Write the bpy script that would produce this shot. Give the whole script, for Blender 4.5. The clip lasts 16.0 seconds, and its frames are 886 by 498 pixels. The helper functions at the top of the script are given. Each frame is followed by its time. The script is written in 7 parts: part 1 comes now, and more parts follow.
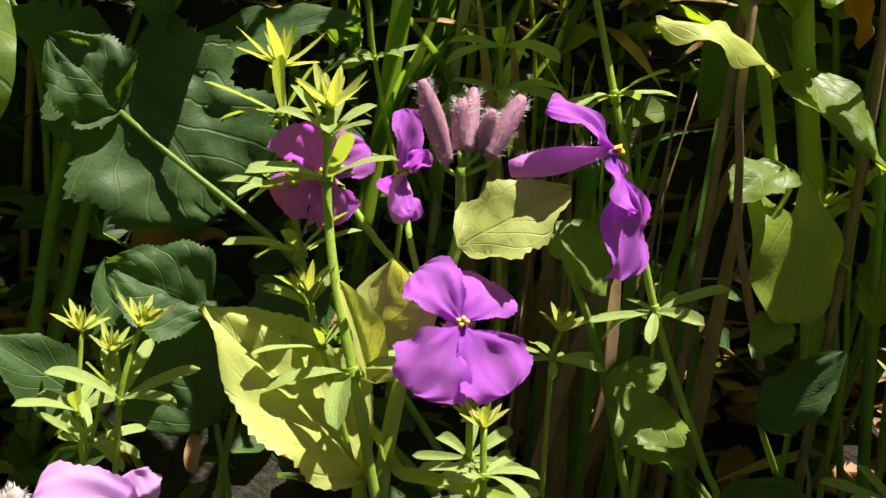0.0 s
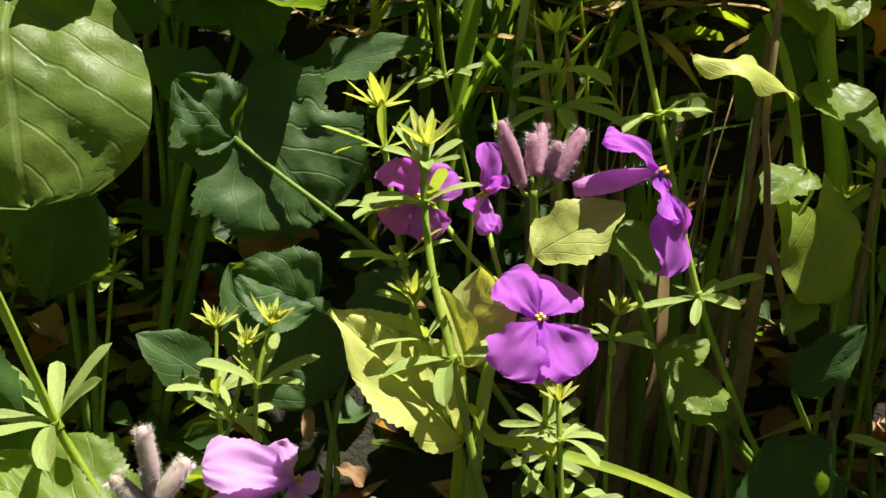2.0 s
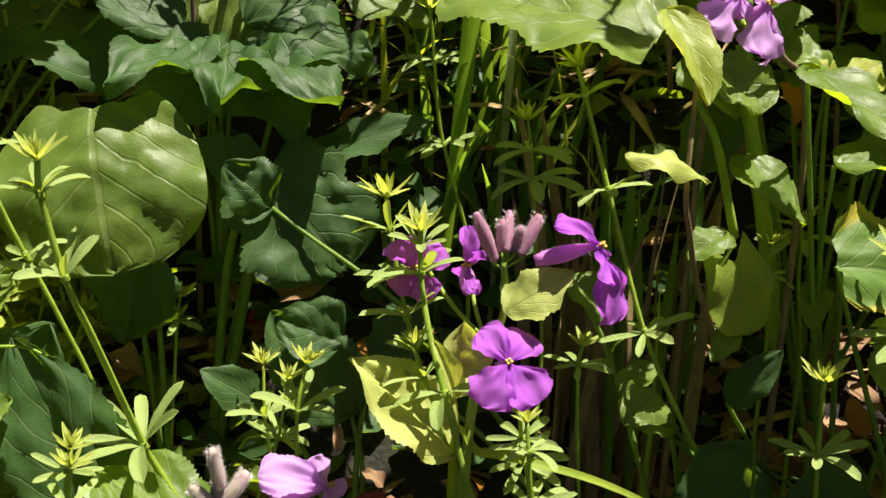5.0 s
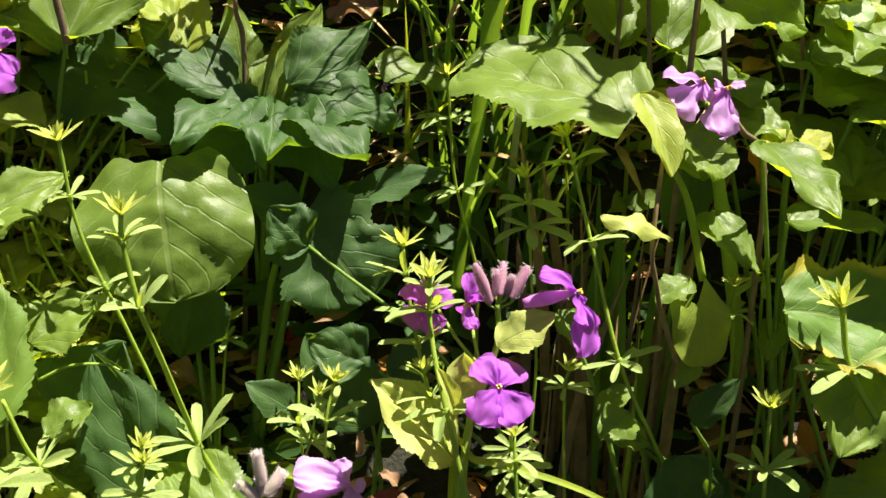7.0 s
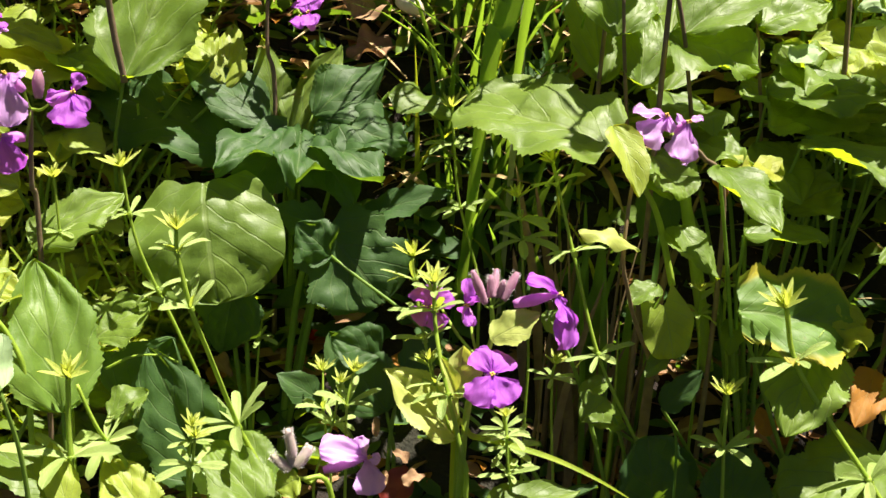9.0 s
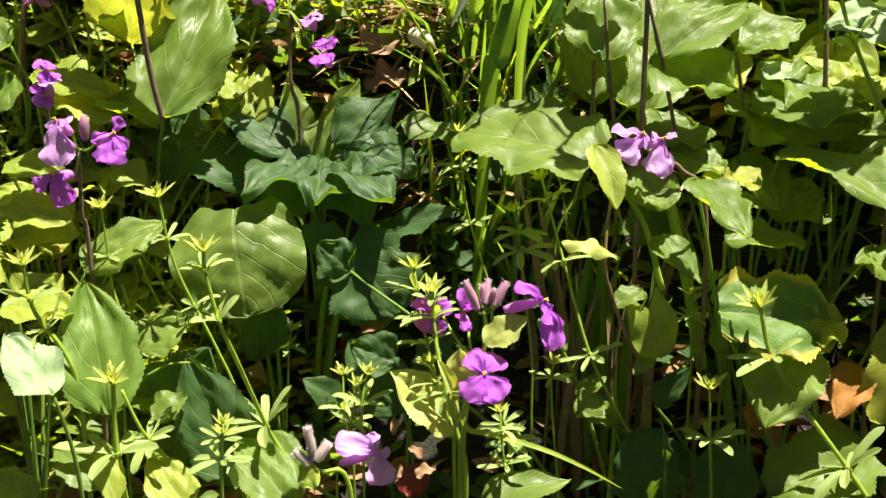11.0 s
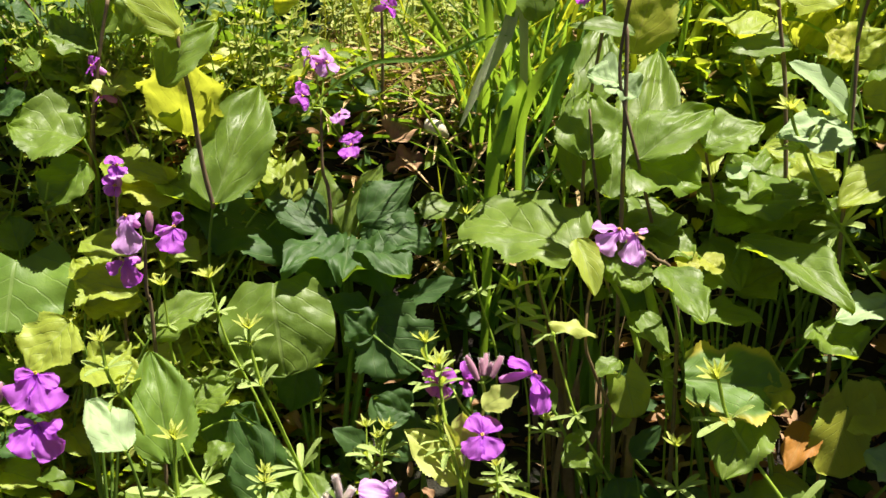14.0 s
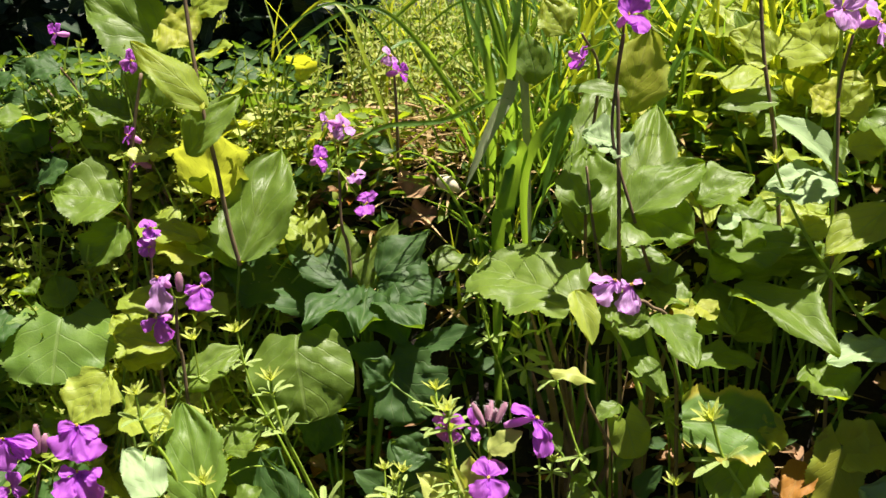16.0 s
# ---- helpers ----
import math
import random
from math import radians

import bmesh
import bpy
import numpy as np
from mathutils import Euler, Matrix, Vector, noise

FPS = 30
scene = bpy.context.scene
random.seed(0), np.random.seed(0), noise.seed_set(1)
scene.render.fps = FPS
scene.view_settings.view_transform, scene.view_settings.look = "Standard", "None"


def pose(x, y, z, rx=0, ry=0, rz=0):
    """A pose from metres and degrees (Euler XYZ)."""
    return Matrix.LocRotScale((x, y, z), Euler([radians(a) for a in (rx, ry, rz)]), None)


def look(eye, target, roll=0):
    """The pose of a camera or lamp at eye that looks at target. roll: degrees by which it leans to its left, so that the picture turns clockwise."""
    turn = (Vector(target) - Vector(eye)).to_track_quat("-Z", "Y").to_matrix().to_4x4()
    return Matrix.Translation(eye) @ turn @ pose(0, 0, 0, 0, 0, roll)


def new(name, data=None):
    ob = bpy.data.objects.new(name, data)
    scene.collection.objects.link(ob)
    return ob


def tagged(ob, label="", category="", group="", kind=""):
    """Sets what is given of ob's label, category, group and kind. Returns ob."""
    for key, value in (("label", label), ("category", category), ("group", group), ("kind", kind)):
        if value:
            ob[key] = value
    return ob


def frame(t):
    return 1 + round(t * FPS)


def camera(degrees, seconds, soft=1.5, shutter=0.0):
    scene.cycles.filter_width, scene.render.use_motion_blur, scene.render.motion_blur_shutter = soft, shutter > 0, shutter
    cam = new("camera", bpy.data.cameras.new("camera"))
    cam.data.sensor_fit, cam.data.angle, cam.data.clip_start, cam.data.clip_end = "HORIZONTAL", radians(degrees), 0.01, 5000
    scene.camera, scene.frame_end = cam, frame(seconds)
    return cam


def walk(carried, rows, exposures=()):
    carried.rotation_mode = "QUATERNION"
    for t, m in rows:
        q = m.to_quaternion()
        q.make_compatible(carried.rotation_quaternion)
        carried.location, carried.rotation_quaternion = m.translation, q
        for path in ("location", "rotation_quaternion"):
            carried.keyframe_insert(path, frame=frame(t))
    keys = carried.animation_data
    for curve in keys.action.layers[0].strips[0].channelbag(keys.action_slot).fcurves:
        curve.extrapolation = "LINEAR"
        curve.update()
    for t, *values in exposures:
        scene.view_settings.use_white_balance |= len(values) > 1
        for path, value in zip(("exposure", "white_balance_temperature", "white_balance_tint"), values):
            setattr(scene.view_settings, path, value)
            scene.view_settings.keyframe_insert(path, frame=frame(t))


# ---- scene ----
cam = camera(48.0, 16.0)
PATH = [
    (0, (-0.0476, -0.1985, 0.2977), (0.0738, 0.3763, 0.1758), 6.82),
    (0.5, (-0.0595, -0.2058, 0.3003), (0.0569, 0.3693, 0.1750), 6.43),
    (1, (-0.0630, -0.2214, 0.3054), (0.0420, 0.3554, 0.1778), 5.54),
    (1.5, (-0.0663, -0.2310, 0.3135), (0.0381, 0.3428, 0.1726), 5.14),
    (2, (-0.0667, -0.2433, 0.3196), (0.0273, 0.3310, 0.1736), 4.36),
    (2.5, (-0.0662, -0.2554, 0.3186), (0.0187, 0.3220, 0.1794), 3.86),
    (3, (-0.0565, -0.2620, 0.3181), (0.0218, 0.3157, 0.1759), 3.42),
    (3.5, (-0.0598, -0.2735, 0.3305), (0.0190, 0.2994, 0.1708), 3.30),
    (4, (-0.0608, -0.2897, 0.3397), (0.0150, 0.2835, 0.1792), 2.95),
    (4.5, (-0.0639, -0.3102, 0.3586), (0.0117, 0.2625, 0.1964), 2.51),
    (5, (-0.0678, -0.3203, 0.3677), (0.0096, 0.2539, 0.2116), 2.45),
    (7.5, (-0.0654, -0.4046, 0.4142), (-0.0115, 0.1715, 0.2552), 3.06),
    (8, (-0.0664, -0.4173, 0.4176), (-0.0128, 0.1596, 0.2618), 2.95),
    (8.5, (-0.0712, -0.4460, 0.4243), (-0.0178, 0.1314, 0.2700), 3.05),
    (11, (-0.0233, -0.5275, 0.4438), (-0.0233, 0.0547, 0.2986), 0.00),
    (11.5, (-0.0173, -0.5492, 0.4509), (-0.0231, 0.0332, 0.3068), 0.06),
    (12, (-0.0098, -0.5633, 0.4530), (-0.0216, 0.0197, 0.3115), 0.24),
    (12.5, (0.0015, -0.5770, 0.4691), (-0.0199, 0.0040, 0.3208), -0.32),
    (13, (0.0037, -0.5947, 0.4899), (-0.0202, -0.0135, 0.3426), -0.31),
    (13.5, (0.0008, -0.6065, 0.5137), (-0.0217, -0.0273, 0.3585), -0.33),
    (14, (-0.0016, -0.6182, 0.5277), (-0.0240, -0.0375, 0.3784), -0.49),
    (14.5, (0.0216, -0.6253, 0.5353), (-0.0187, -0.0441, 0.3920), -1.72),
    (15, (0.0348, -0.6392, 0.5290), (-0.0174, -0.0565, 0.3955), -2.62),
    (15.5, (0.0350, -0.6542, 0.5319), (-0.0183, -0.0702, 0.4051), -2.57),
    (16, (0.0339, -0.6583, 0.5586), (-0.0188, -0.0756, 0.4256), -2.51),
]
walk(cam, [(t, look(eye, target, roll)) for t, eye, target, roll in PATH], exposures=((0, 1.58), (4.6, 1.55), (7.5, 1.95), (11, 1.92), (16, 1.68)))

# ---- light ----
world = bpy.data.worlds.new("world")
scene.world = world
world.use_nodes = True
wn = world.node_tree.nodes
wl = world.node_tree.links
sky = wn.new("ShaderNodeTexSky")
sky.sky_type = "NISHITA"
sky.sun_disc = False
SUN_EL, SUN_AZ = 75.0, 98.0  # degrees; azimuth clockwise from +y
sky.sun_elevation = radians(SUN_EL)
sky.sun_rotation = radians(SUN_AZ)
wl.new(sky.outputs["Color"], wn["Background"].inputs["Color"])
wn["Background"].inputs["Strength"].default_value = 0.014

sun = new("sun", bpy.data.lights.new("sun", "SUN"))
sun.data.energy = 5.0
sun.data.angle = radians(0.55)
sun.data.color = (1.0, 0.90, 0.79)
_e, _a = radians(SUN_EL), radians(SUN_AZ)
sun.matrix_world = look((math.cos(_e) * math.sin(_a) * 5, math.cos(_e) * math.cos(_a) * 5, math.sin(_e) * 5), (0, 0, 0))


# ---- materials ----
def nodes_of(name):
    m = bpy.data.materials.new(name)
    m.use_nodes = True
    nt = m.node_tree
    return m, nt, nt.nodes["Principled BSDF"], nt.nodes["Material Output"]


def mixc(nt, fac, a, b, mode="MIX"):
    n = nt.nodes.new("ShaderNodeMix")
    n.data_type = "RGBA"
    n.blend_type = mode
    for sock, v in ((n.inputs[0], fac), (n.inputs[6], a), (n.inputs[7], b)):
        if hasattr(v, "links"):
            nt.links.new(v, sock)
        elif isinstance(v, (int, float)):
            sock.default_value = v
        else:
            sock.default_value = (*v, 1)
    return n.outputs[2]


def ramp(nt, value, a, b, lo=0.0, hi=1.0):
    n = nt.nodes.new("ShaderNodeMapRange")
    n.interpolation_type = "SMOOTHSTEP"
    nt.links.new(value, n.inputs[0])
    for i, v in enumerate((a, b, lo, hi)):
        n.inputs[i + 1].default_value = v
    return n.outputs[0]


def noise_of(nt, scale, detail=3.0, coord="Object", rough=0.55):
    tc = nt.nodes.new("ShaderNodeTexCoord")
    n = nt.nodes.new("ShaderNodeTexNoise")
    n.inputs["Scale"].default_value = scale
    n.inputs["Detail"].default_value = detail
    n.inputs["Roughness"].default_value = rough
    nt.links.new(tc.outputs[coord], n.inputs["Vector"])
    return n.outputs["Fac"]


def maths(nt, op, a, b=0.0):
    n = nt.nodes.new("ShaderNodeMath")
    n.operation = op
    for sock, v in zip(n.inputs, (a, b)):
        if hasattr(v, "links"):
            nt.links.new(v, sock)
        else:
            sock.default_value = v
    return n.outputs[0]


def bump_of(nt, height, strength, distance):
    n = nt.nodes.new("ShaderNodeBump")
    n.inputs["Strength"].default_value = strength
    n.inputs["Distance"].default_value = distance
    nt.links.new(height, n.inputs["Height"])
    return n.outputs[0]


def leaf_material(name, dark, light, through_colour, thin=0.4, rough=0.55, vein=0.22, veins=5.0, spots=0.0, edge=None):
    """A leaf blade: mottled green, paler midrib and side veins laid out on the leaf's own length and width, light shining through."""
    m, nt, bsdf, out = nodes_of(name)
    uv = nt.nodes.new("ShaderNodeUVMap")
    sep = nt.nodes.new("ShaderNodeSeparateXYZ")
    nt.links.new(uv.outputs[0], sep.inputs[0])
    side = maths(nt, "ABSOLUTE", maths(nt, "SUBTRACT", sep.outputs[0], 0.5))
    rib = ramp(nt, side, 0.006, 0.024, 1.0, 0.0)
    wob = maths(nt, "MULTIPLY", maths(nt, "SUBTRACT", noise_of(nt, 38, 3), 0.5), 0.15)
    phase = maths(nt, "MULTIPLY", maths(nt, "ADD", maths(nt, "SUBTRACT", sep.outputs[1], maths(nt, "MULTIPLY", side, 1.0)), wob), veins)
    saw = maths(nt, "ABSOLUTE", maths(nt, "SUBTRACT", maths(nt, "FRACT", maths(nt, "ADD", phase, 0.5)), 0.5))
    lat = ramp(nt, saw, 0.014, 0.075, 0.8, 0.0)
    fine = nt.nodes.new("ShaderNodeTexVoronoi")
    fine.feature = "DISTANCE_TO_EDGE"
    fine.inputs["Scale"].default_value = 260
    tc = nt.nodes.new("ShaderNodeTexCoord")
    nt.links.new(tc.outputs["Object"], fine.inputs["Vector"])
    net = ramp(nt, fine.outputs["Distance"], 0.0, 0.14, 0.09, 0.0)
    lines = maths(nt, "MAXIMUM", maths(nt, "MAXIMUM", rib, lat), net)
    info = nt.nodes.new("ShaderNodeObjectInfo")
    geo = nt.nodes.new("ShaderNodeNewGeometry")
    chance = maths(nt, "FRACT", maths(nt, "ADD", info.outputs["Random"], geo.outputs["Random Per Island"]))
    big = ramp(nt, noise_of(nt, 35, 3), 0.3, 0.7)
    tone = maths(nt, "ADD", maths(nt, "MULTIPLY", big, 0.55), maths(nt, "MULTIPLY", chance, 0.45))
    col = mixc(nt, tone, dark, light)
    if edge:
        near_edge = ramp(nt, maths(nt, "ADD", side, maths(nt, "MULTIPLY", noise_of(nt, 45, 2), 0.2)), 0.46, 0.58)
        col = mixc(nt, near_edge, col, edge)
    if spots:
        col = mixc(nt, ramp(nt, noise_of(nt, 90, 2), 0.66, 0.72, 0.0, spots), col, (0.18, 0.10, 0.03))
    pale = mixc(nt, 0.5, light, (0.42, 0.50, 0.22))
    col = mixc(nt, maths(nt, "MULTIPLY", lines, vein), col, pale)
    nt.links.new(col, bsdf.inputs["Base Color"])
    nt.links.new(ramp(nt, noise_of(nt, 80, 2), 0.2, 0.8, rough - 0.08, rough + 0.12), bsdf.inputs["Roughness"])
    bsdf.inputs["Specular IOR Level"].default_value = 0.32
    hgt = maths(nt, "ADD", maths(nt, "MULTIPLY", lines, -0.8), maths(nt, "MULTIPLY", noise_of(nt, 300, 3), 0.5))
    nrm = bump_of(nt, hgt, 0.4, 0.0009)
    nt.links.new(nrm, bsdf.inputs["Normal"])
    tr = nt.nodes.new("ShaderNodeBsdfTranslucent")
    nt.links.new(mixc(nt, maths(nt, "MULTIPLY", lines, 0.45), mixc(nt, tone, tuple(c * 0.8 for c in through_colour), through_colour), dark), tr.inputs["Color"])
    nt.links.new(nrm, tr.inputs["Normal"])
    mx = nt.nodes.new("ShaderNodeMixShader")
    mx.inputs[0].default_value = thin
    nt.links.new(bsdf.outputs[0], mx.inputs[1])
    nt.links.new(tr.outputs[0], mx.inputs[2])
    nt.links.new(mx.outputs[0], out.inputs["Surface"])
    return m


def soft_material(name, a, b, through_colour, thin=0.35, rough=0.55, scale=120.0, streak=0.0, bump=0.3, throat=None):
    """Petals, buds, grass and stems: two tones, fine grain, a little light shining through; streak draws lines along the length."""
    m, nt, bsdf, out = nodes_of(name)
    info = nt.nodes.new("ShaderNodeObjectInfo")
    n1 = ramp(nt, noise_of(nt, scale, 3), 0.3, 0.7)
    tone = maths(nt, "ADD", maths(nt, "MULTIPLY", n1, 0.65), maths(nt, "MULTIPLY", info.outputs["Random"], 0.35))
    col = mixc(nt, tone, a, b)
    hgt = noise_of(nt, scale * 6, 2)
    if streak:
        uv = nt.nodes.new("ShaderNodeUVMap")
        sep = nt.nodes.new("ShaderNodeSeparateXYZ")
        nt.links.new(uv.outputs[0], sep.inputs[0])
        fan = maths(nt, "MULTIPLY", maths(nt, "ADD", sep.outputs[0], maths(nt, "MULTIPLY", noise_of(nt, 200, 2), 0.05)), 13.0)
        line = ramp(nt, maths(nt, "ABSOLUTE", maths(nt, "SUBTRACT", maths(nt, "FRACT", fan), 0.5)), 0.02, 0.16, 1.0, 0.0)
        line = maths(nt, "MULTIPLY", line, ramp(nt, sep.outputs[1], 0.2, 0.95, 1.0, 0.1))
        col = mixc(nt, maths(nt, "MULTIPLY", line, streak), col, tuple(c * 0.45 for c in a))
        hgt = maths(nt, "ADD", hgt, maths(nt, "MULTIPLY", line, -1.2))
    nt.links.new(col, bsdf.inputs["Base Color"])
    if throat:
        col = mixc(nt, ramp(nt, maths(nt, "ADD", sep.outputs[1], maths(nt, "MULTIPLY", n1, 0.12)), 0.16, 0.62, 0.6, 0.0), col, throat)
        col = mixc(nt, ramp(nt, noise_of(nt, 260, 2), 0.45, 0.75, 0.0, 0.25), col, tuple(min(1.0, c * 1.5) for c in b))
        nt.links.new(col, bsdf.inputs["Base Color"])
    bsdf.inputs["Roughness"].default_value = rough
    bsdf.inputs["Specular IOR Level"].default_value = 0.35
    nrm = bump_of(nt, hgt, bump, 0.0006)
    nt.links.new(nrm, bsdf.inputs["Normal"])
    tr = nt.nodes.new("ShaderNodeBsdfTranslucent")
    tr.inputs["Color"].default_value = (*through_colour, 1)
    mx = nt.nodes.new("ShaderNodeMixShader")
    mx.inputs[0].default_value = thin
    nt.links.new(bsdf.outputs[0], mx.inputs[1])
    nt.links.new(tr.outputs[0], mx.inputs[2])
    nt.links.new(mx.outputs[0], out.inputs["Surface"])
    return m


def soil_material():
    m, nt, bsdf, out = nodes_of("soil")
    # soil tones taken down to near black in place of shade between plants
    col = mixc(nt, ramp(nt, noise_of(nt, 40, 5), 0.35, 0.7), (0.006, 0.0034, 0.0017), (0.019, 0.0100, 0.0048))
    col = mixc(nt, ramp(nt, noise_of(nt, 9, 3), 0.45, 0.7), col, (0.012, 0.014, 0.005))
    nt.links.new(col, bsdf.inputs["Base Color"])
    tc = nt.nodes.new("ShaderNodeTexCoord")
    far = nt.nodes.new("ShaderNodeVectorMath")
    far.operation = "LENGTH"
    nt.links.new(tc.outputs["Object"], far.inputs[0])
    turf = maths(nt, "MULTIPLY", ramp(nt, far.outputs["Value"], 0.9, 2.5), ramp(nt, noise_of(nt, 1.3, 4), 0.35, 0.6))
    col = mixc(nt, turf, col, (0.030, 0.044, 0.012))
    nt.links.new(col, bsdf.inputs["Base Color"])
    bsdf.inputs["Roughness"].default_value = 0.95
    nt.links.new(bump_of(nt, noise_of(nt, 160, 6), 0.9, 0.006), bsdf.inputs["Normal"])
    return m


MAT = {
    "mid": leaf_material("leaf_mid_green", (0.084, 0.150, 0.022), (0.165, 0.245, 0.040), (0.42, 0.56, 0.015), 0.5, 0.46, 0.30),
    "heart": leaf_material("heart_leaf_green", (0.085, 0.170, 0.022), (0.160, 0.260, 0.045), (0.42, 0.54, 0.02), 0.46, 0.5, 0.3, 4.2),
    # blue-green leaves, darkened further so the colour carries the shade they hang in
    "dark": leaf_material("leaf_blue_green_shaded", (0.024, 0.066, 0.016), (0.052, 0.112, 0.026), (0.20, 0.34, 0.015), 0.42, 0.56, 0.22),
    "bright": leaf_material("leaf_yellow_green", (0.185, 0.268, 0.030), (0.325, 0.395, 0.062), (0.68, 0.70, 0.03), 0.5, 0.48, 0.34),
    "bract": leaf_material("pale_toothed_leaf", (0.36, 0.43, 0.10), (0.50, 0.56, 0.17), (0.72, 0.76, 0.08), 0.5, 0.5, 0.25),
    "yellow": leaf_material("leaf_yellowing", (0.27, 0.31, 0.03), (0.40, 0.41, 0.05), (0.56, 0.62, 0.05), 0.52, 0.55, 0.25, 7.0, 0.7, (0.35, 0.42, 0.06)),
    "edged": leaf_material("leaf_yellow_edged", (0.085, 0.17, 0.03), (0.13, 0.24, 0.04), (0.34, 0.48, 0.04), 0.5, 0.5, 0.4, 7.0, 0.3, (0.5, 0.42, 0.05)),
    # pale leaves, and the sheen of sun painted on glossy green ones
    "pale": leaf_material("leaf_pale_and_sheen", (0.22, 0.33, 0.15), (0.34, 0.46, 0.25), (0.42, 0.58, 0.10), 0.4, 0.6, 0.35),
    "orange": leaf_material("leaf_dying_orange", (0.30, 0.12, 0.02), (0.46, 0.22, 0.04), (0.60, 0.28, 0.03), 0.5, 0.6, 0.3, 7.0, 0.8),
    "dry": leaf_material("leaf_dry_brown", (0.16, 0.085, 0.04), (0.40, 0.25, 0.14), (0.35, 0.18, 0.06), 0.25, 0.75, 0.4, 8.0, 0.5),
    "cleaver": leaf_material("cleaver_leaf", (0.22, 0.33, 0.075), (0.37, 0.47, 0.16), (0.52, 0.64, 0.05), 0.45, 0.42, 0.35, 2.0),
    "weed": leaf_material("pale_weed_leaf", (0.19, 0.25, 0.045), (0.36, 0.40, 0.10), (0.50, 0.52, 0.08), 0.42, 0.5, 0.3, 2.0),
    "cleaver_tip": leaf_material("cleaver_young_leaf", (0.36, 0.44, 0.08), (0.53, 0.59, 0.15), (0.66, 0.72, 0.08), 0.52, 0.5, 0.3, 2.0),
    "stem": soft_material("green_stem", (0.19, 0.31, 0.030), (0.32, 0.44, 0.055), (0.46, 0.58, 0.05), 0.32, 0.5),
    "petiole": soft_material("leaf_stalk", (0.10, 0.19, 0.028), (0.18, 0.28, 0.045), (0.34, 0.46, 0.04), 0.3, 0.5),
    "stem_brown": soft_material("brownish_stem", (0.14, 0.095, 0.045), (0.25, 0.18, 0.08), (0.30, 0.22, 0.06), 0.1, 0.6),
    "stem_purple": soft_material("purplish_stem", (0.11, 0.075, 0.05), (0.20, 0.145, 0.085), (0.30, 0.20, 0.07), 0.1, 0.55),
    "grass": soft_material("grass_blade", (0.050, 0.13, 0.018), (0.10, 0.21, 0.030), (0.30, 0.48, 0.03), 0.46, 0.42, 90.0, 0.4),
    # grass again, with sunlight put into a brighter yellow-green colour
    "grass_bright": soft_material("grass_blade_lit_colour", (0.19, 0.28, 0.020), (0.31, 0.39, 0.030), (0.60, 0.66, 0.03), 0.5, 0.42, 90.0, 0.35),
    "grass_pale": soft_material("bleached_grass_blade", (0.26, 0.31, 0.18), (0.38, 0.42, 0.27), (0.5, 0.55, 0.3), 0.35, 0.45, 90.0, 0.4),
    "straw": soft_material("dry_straw", (0.24, 0.17, 0.07), (0.40, 0.30, 0.14), (0.40, 0.28, 0.10), 0.2, 0.6, 90.0, 0.5),
    "petal": soft_material("violet_petal", (0.42, 0.080, 0.63), (0.60, 0.18, 0.81), (0.66, 0.12, 0.86), 0.5, 0.5, 90.0, 0.45, 0.4, (0.24, 0.03, 0.46)),
    "lilac": soft_material("lilac_petal", (0.58, 0.28, 0.72), (0.74, 0.44, 0.86), (0.76, 0.36, 0.88), 0.5, 0.5, 90.0, 0.35, 0.4, (0.42, 0.14, 0.60)),
    "calyx": soft_material("mauve_calyx", (0.50, 0.18, 0.52), (0.68, 0.33, 0.68), (0.62, 0.26, 0.60), 0.4, 0.5, 150.0, 0.3),
    "bud": soft_material("dusky_bud", (0.30, 0.15, 0.21), (0.48, 0.25, 0.35), (0.55, 0.28, 0.42), 0.25, 0.6, 160.0),
    "bud_pale": soft_material("pale_woolly_bud", (0.36, 0.35, 0.22), (0.56, 0.43, 0.46), (0.6, 0.5, 0.4), 0.25, 0.7, 160.0),
    # hedge leaves coloured near black to stand in for deep shade
    "hedge_shade": leaf_material("leaf_dark_for_shade", (0.008, 0.022, 0.009), (0.018, 0.042, 0.016), (0.02, 0.05, 0.015), 0.08, 0.45),
    "hair": soft_material("white_hair", (0.60, 0.55, 0.55), (0.75, 0.70, 0.68), (0.7, 0.65, 0.65), 0.4, 0.5),
    "anther": soft_material("yellow_anther", (0.62, 0.42, 0.05), (0.80, 0.62, 0.12), (0.7, 0.5, 0.1), 0.2, 0.6),
    "red": soft_material("red_dead_leaf", (0.10, 0.010, 0.008), (0.20, 0.025, 0.015), (0.3, 0.02, 0.01), 0.15, 0.5),
    "red_gloss": soft_material("glossy_red", (0.35, 0.02, 0.015), (0.55, 0.05, 0.03), (0.5, 0.04, 0.02), 0.2, 0.25),
    "shell": soft_material("cream_shell", (0.50, 0.44, 0.32), (0.66, 0.60, 0.46), (0.5, 0.45, 0.3), 0.05, 0.6),
    "soil": soil_material(),
}


# ---- helpers for building ----
def thing(name, label, category, group="", place=(0, 0, 0)):
    ob = new(name)
    ob.location = place
    return tagged(ob, label, category, group)


def part(name, mesh, material, parent, label="", m=None):
    """Links a mesh (or bmesh) as one object under a thing or a part."""
    if isinstance(mesh, bmesh.types.BMesh):
        me = bpy.data.meshes.new(name)
        mesh.to_mesh(me)
        mesh.free()
        mesh = me
    if not mesh.materials:
        mesh.materials.append(MAT[material])
    ob = new(name, mesh)
    ob.parent = parent
    if m is not None:
        ob.matrix_basis = m if parent.type != "EMPTY" else Matrix.Translation(-parent.location) @ m
    elif parent.type == "EMPTY":
        ob.location = -parent.location
    return tagged(ob, label)


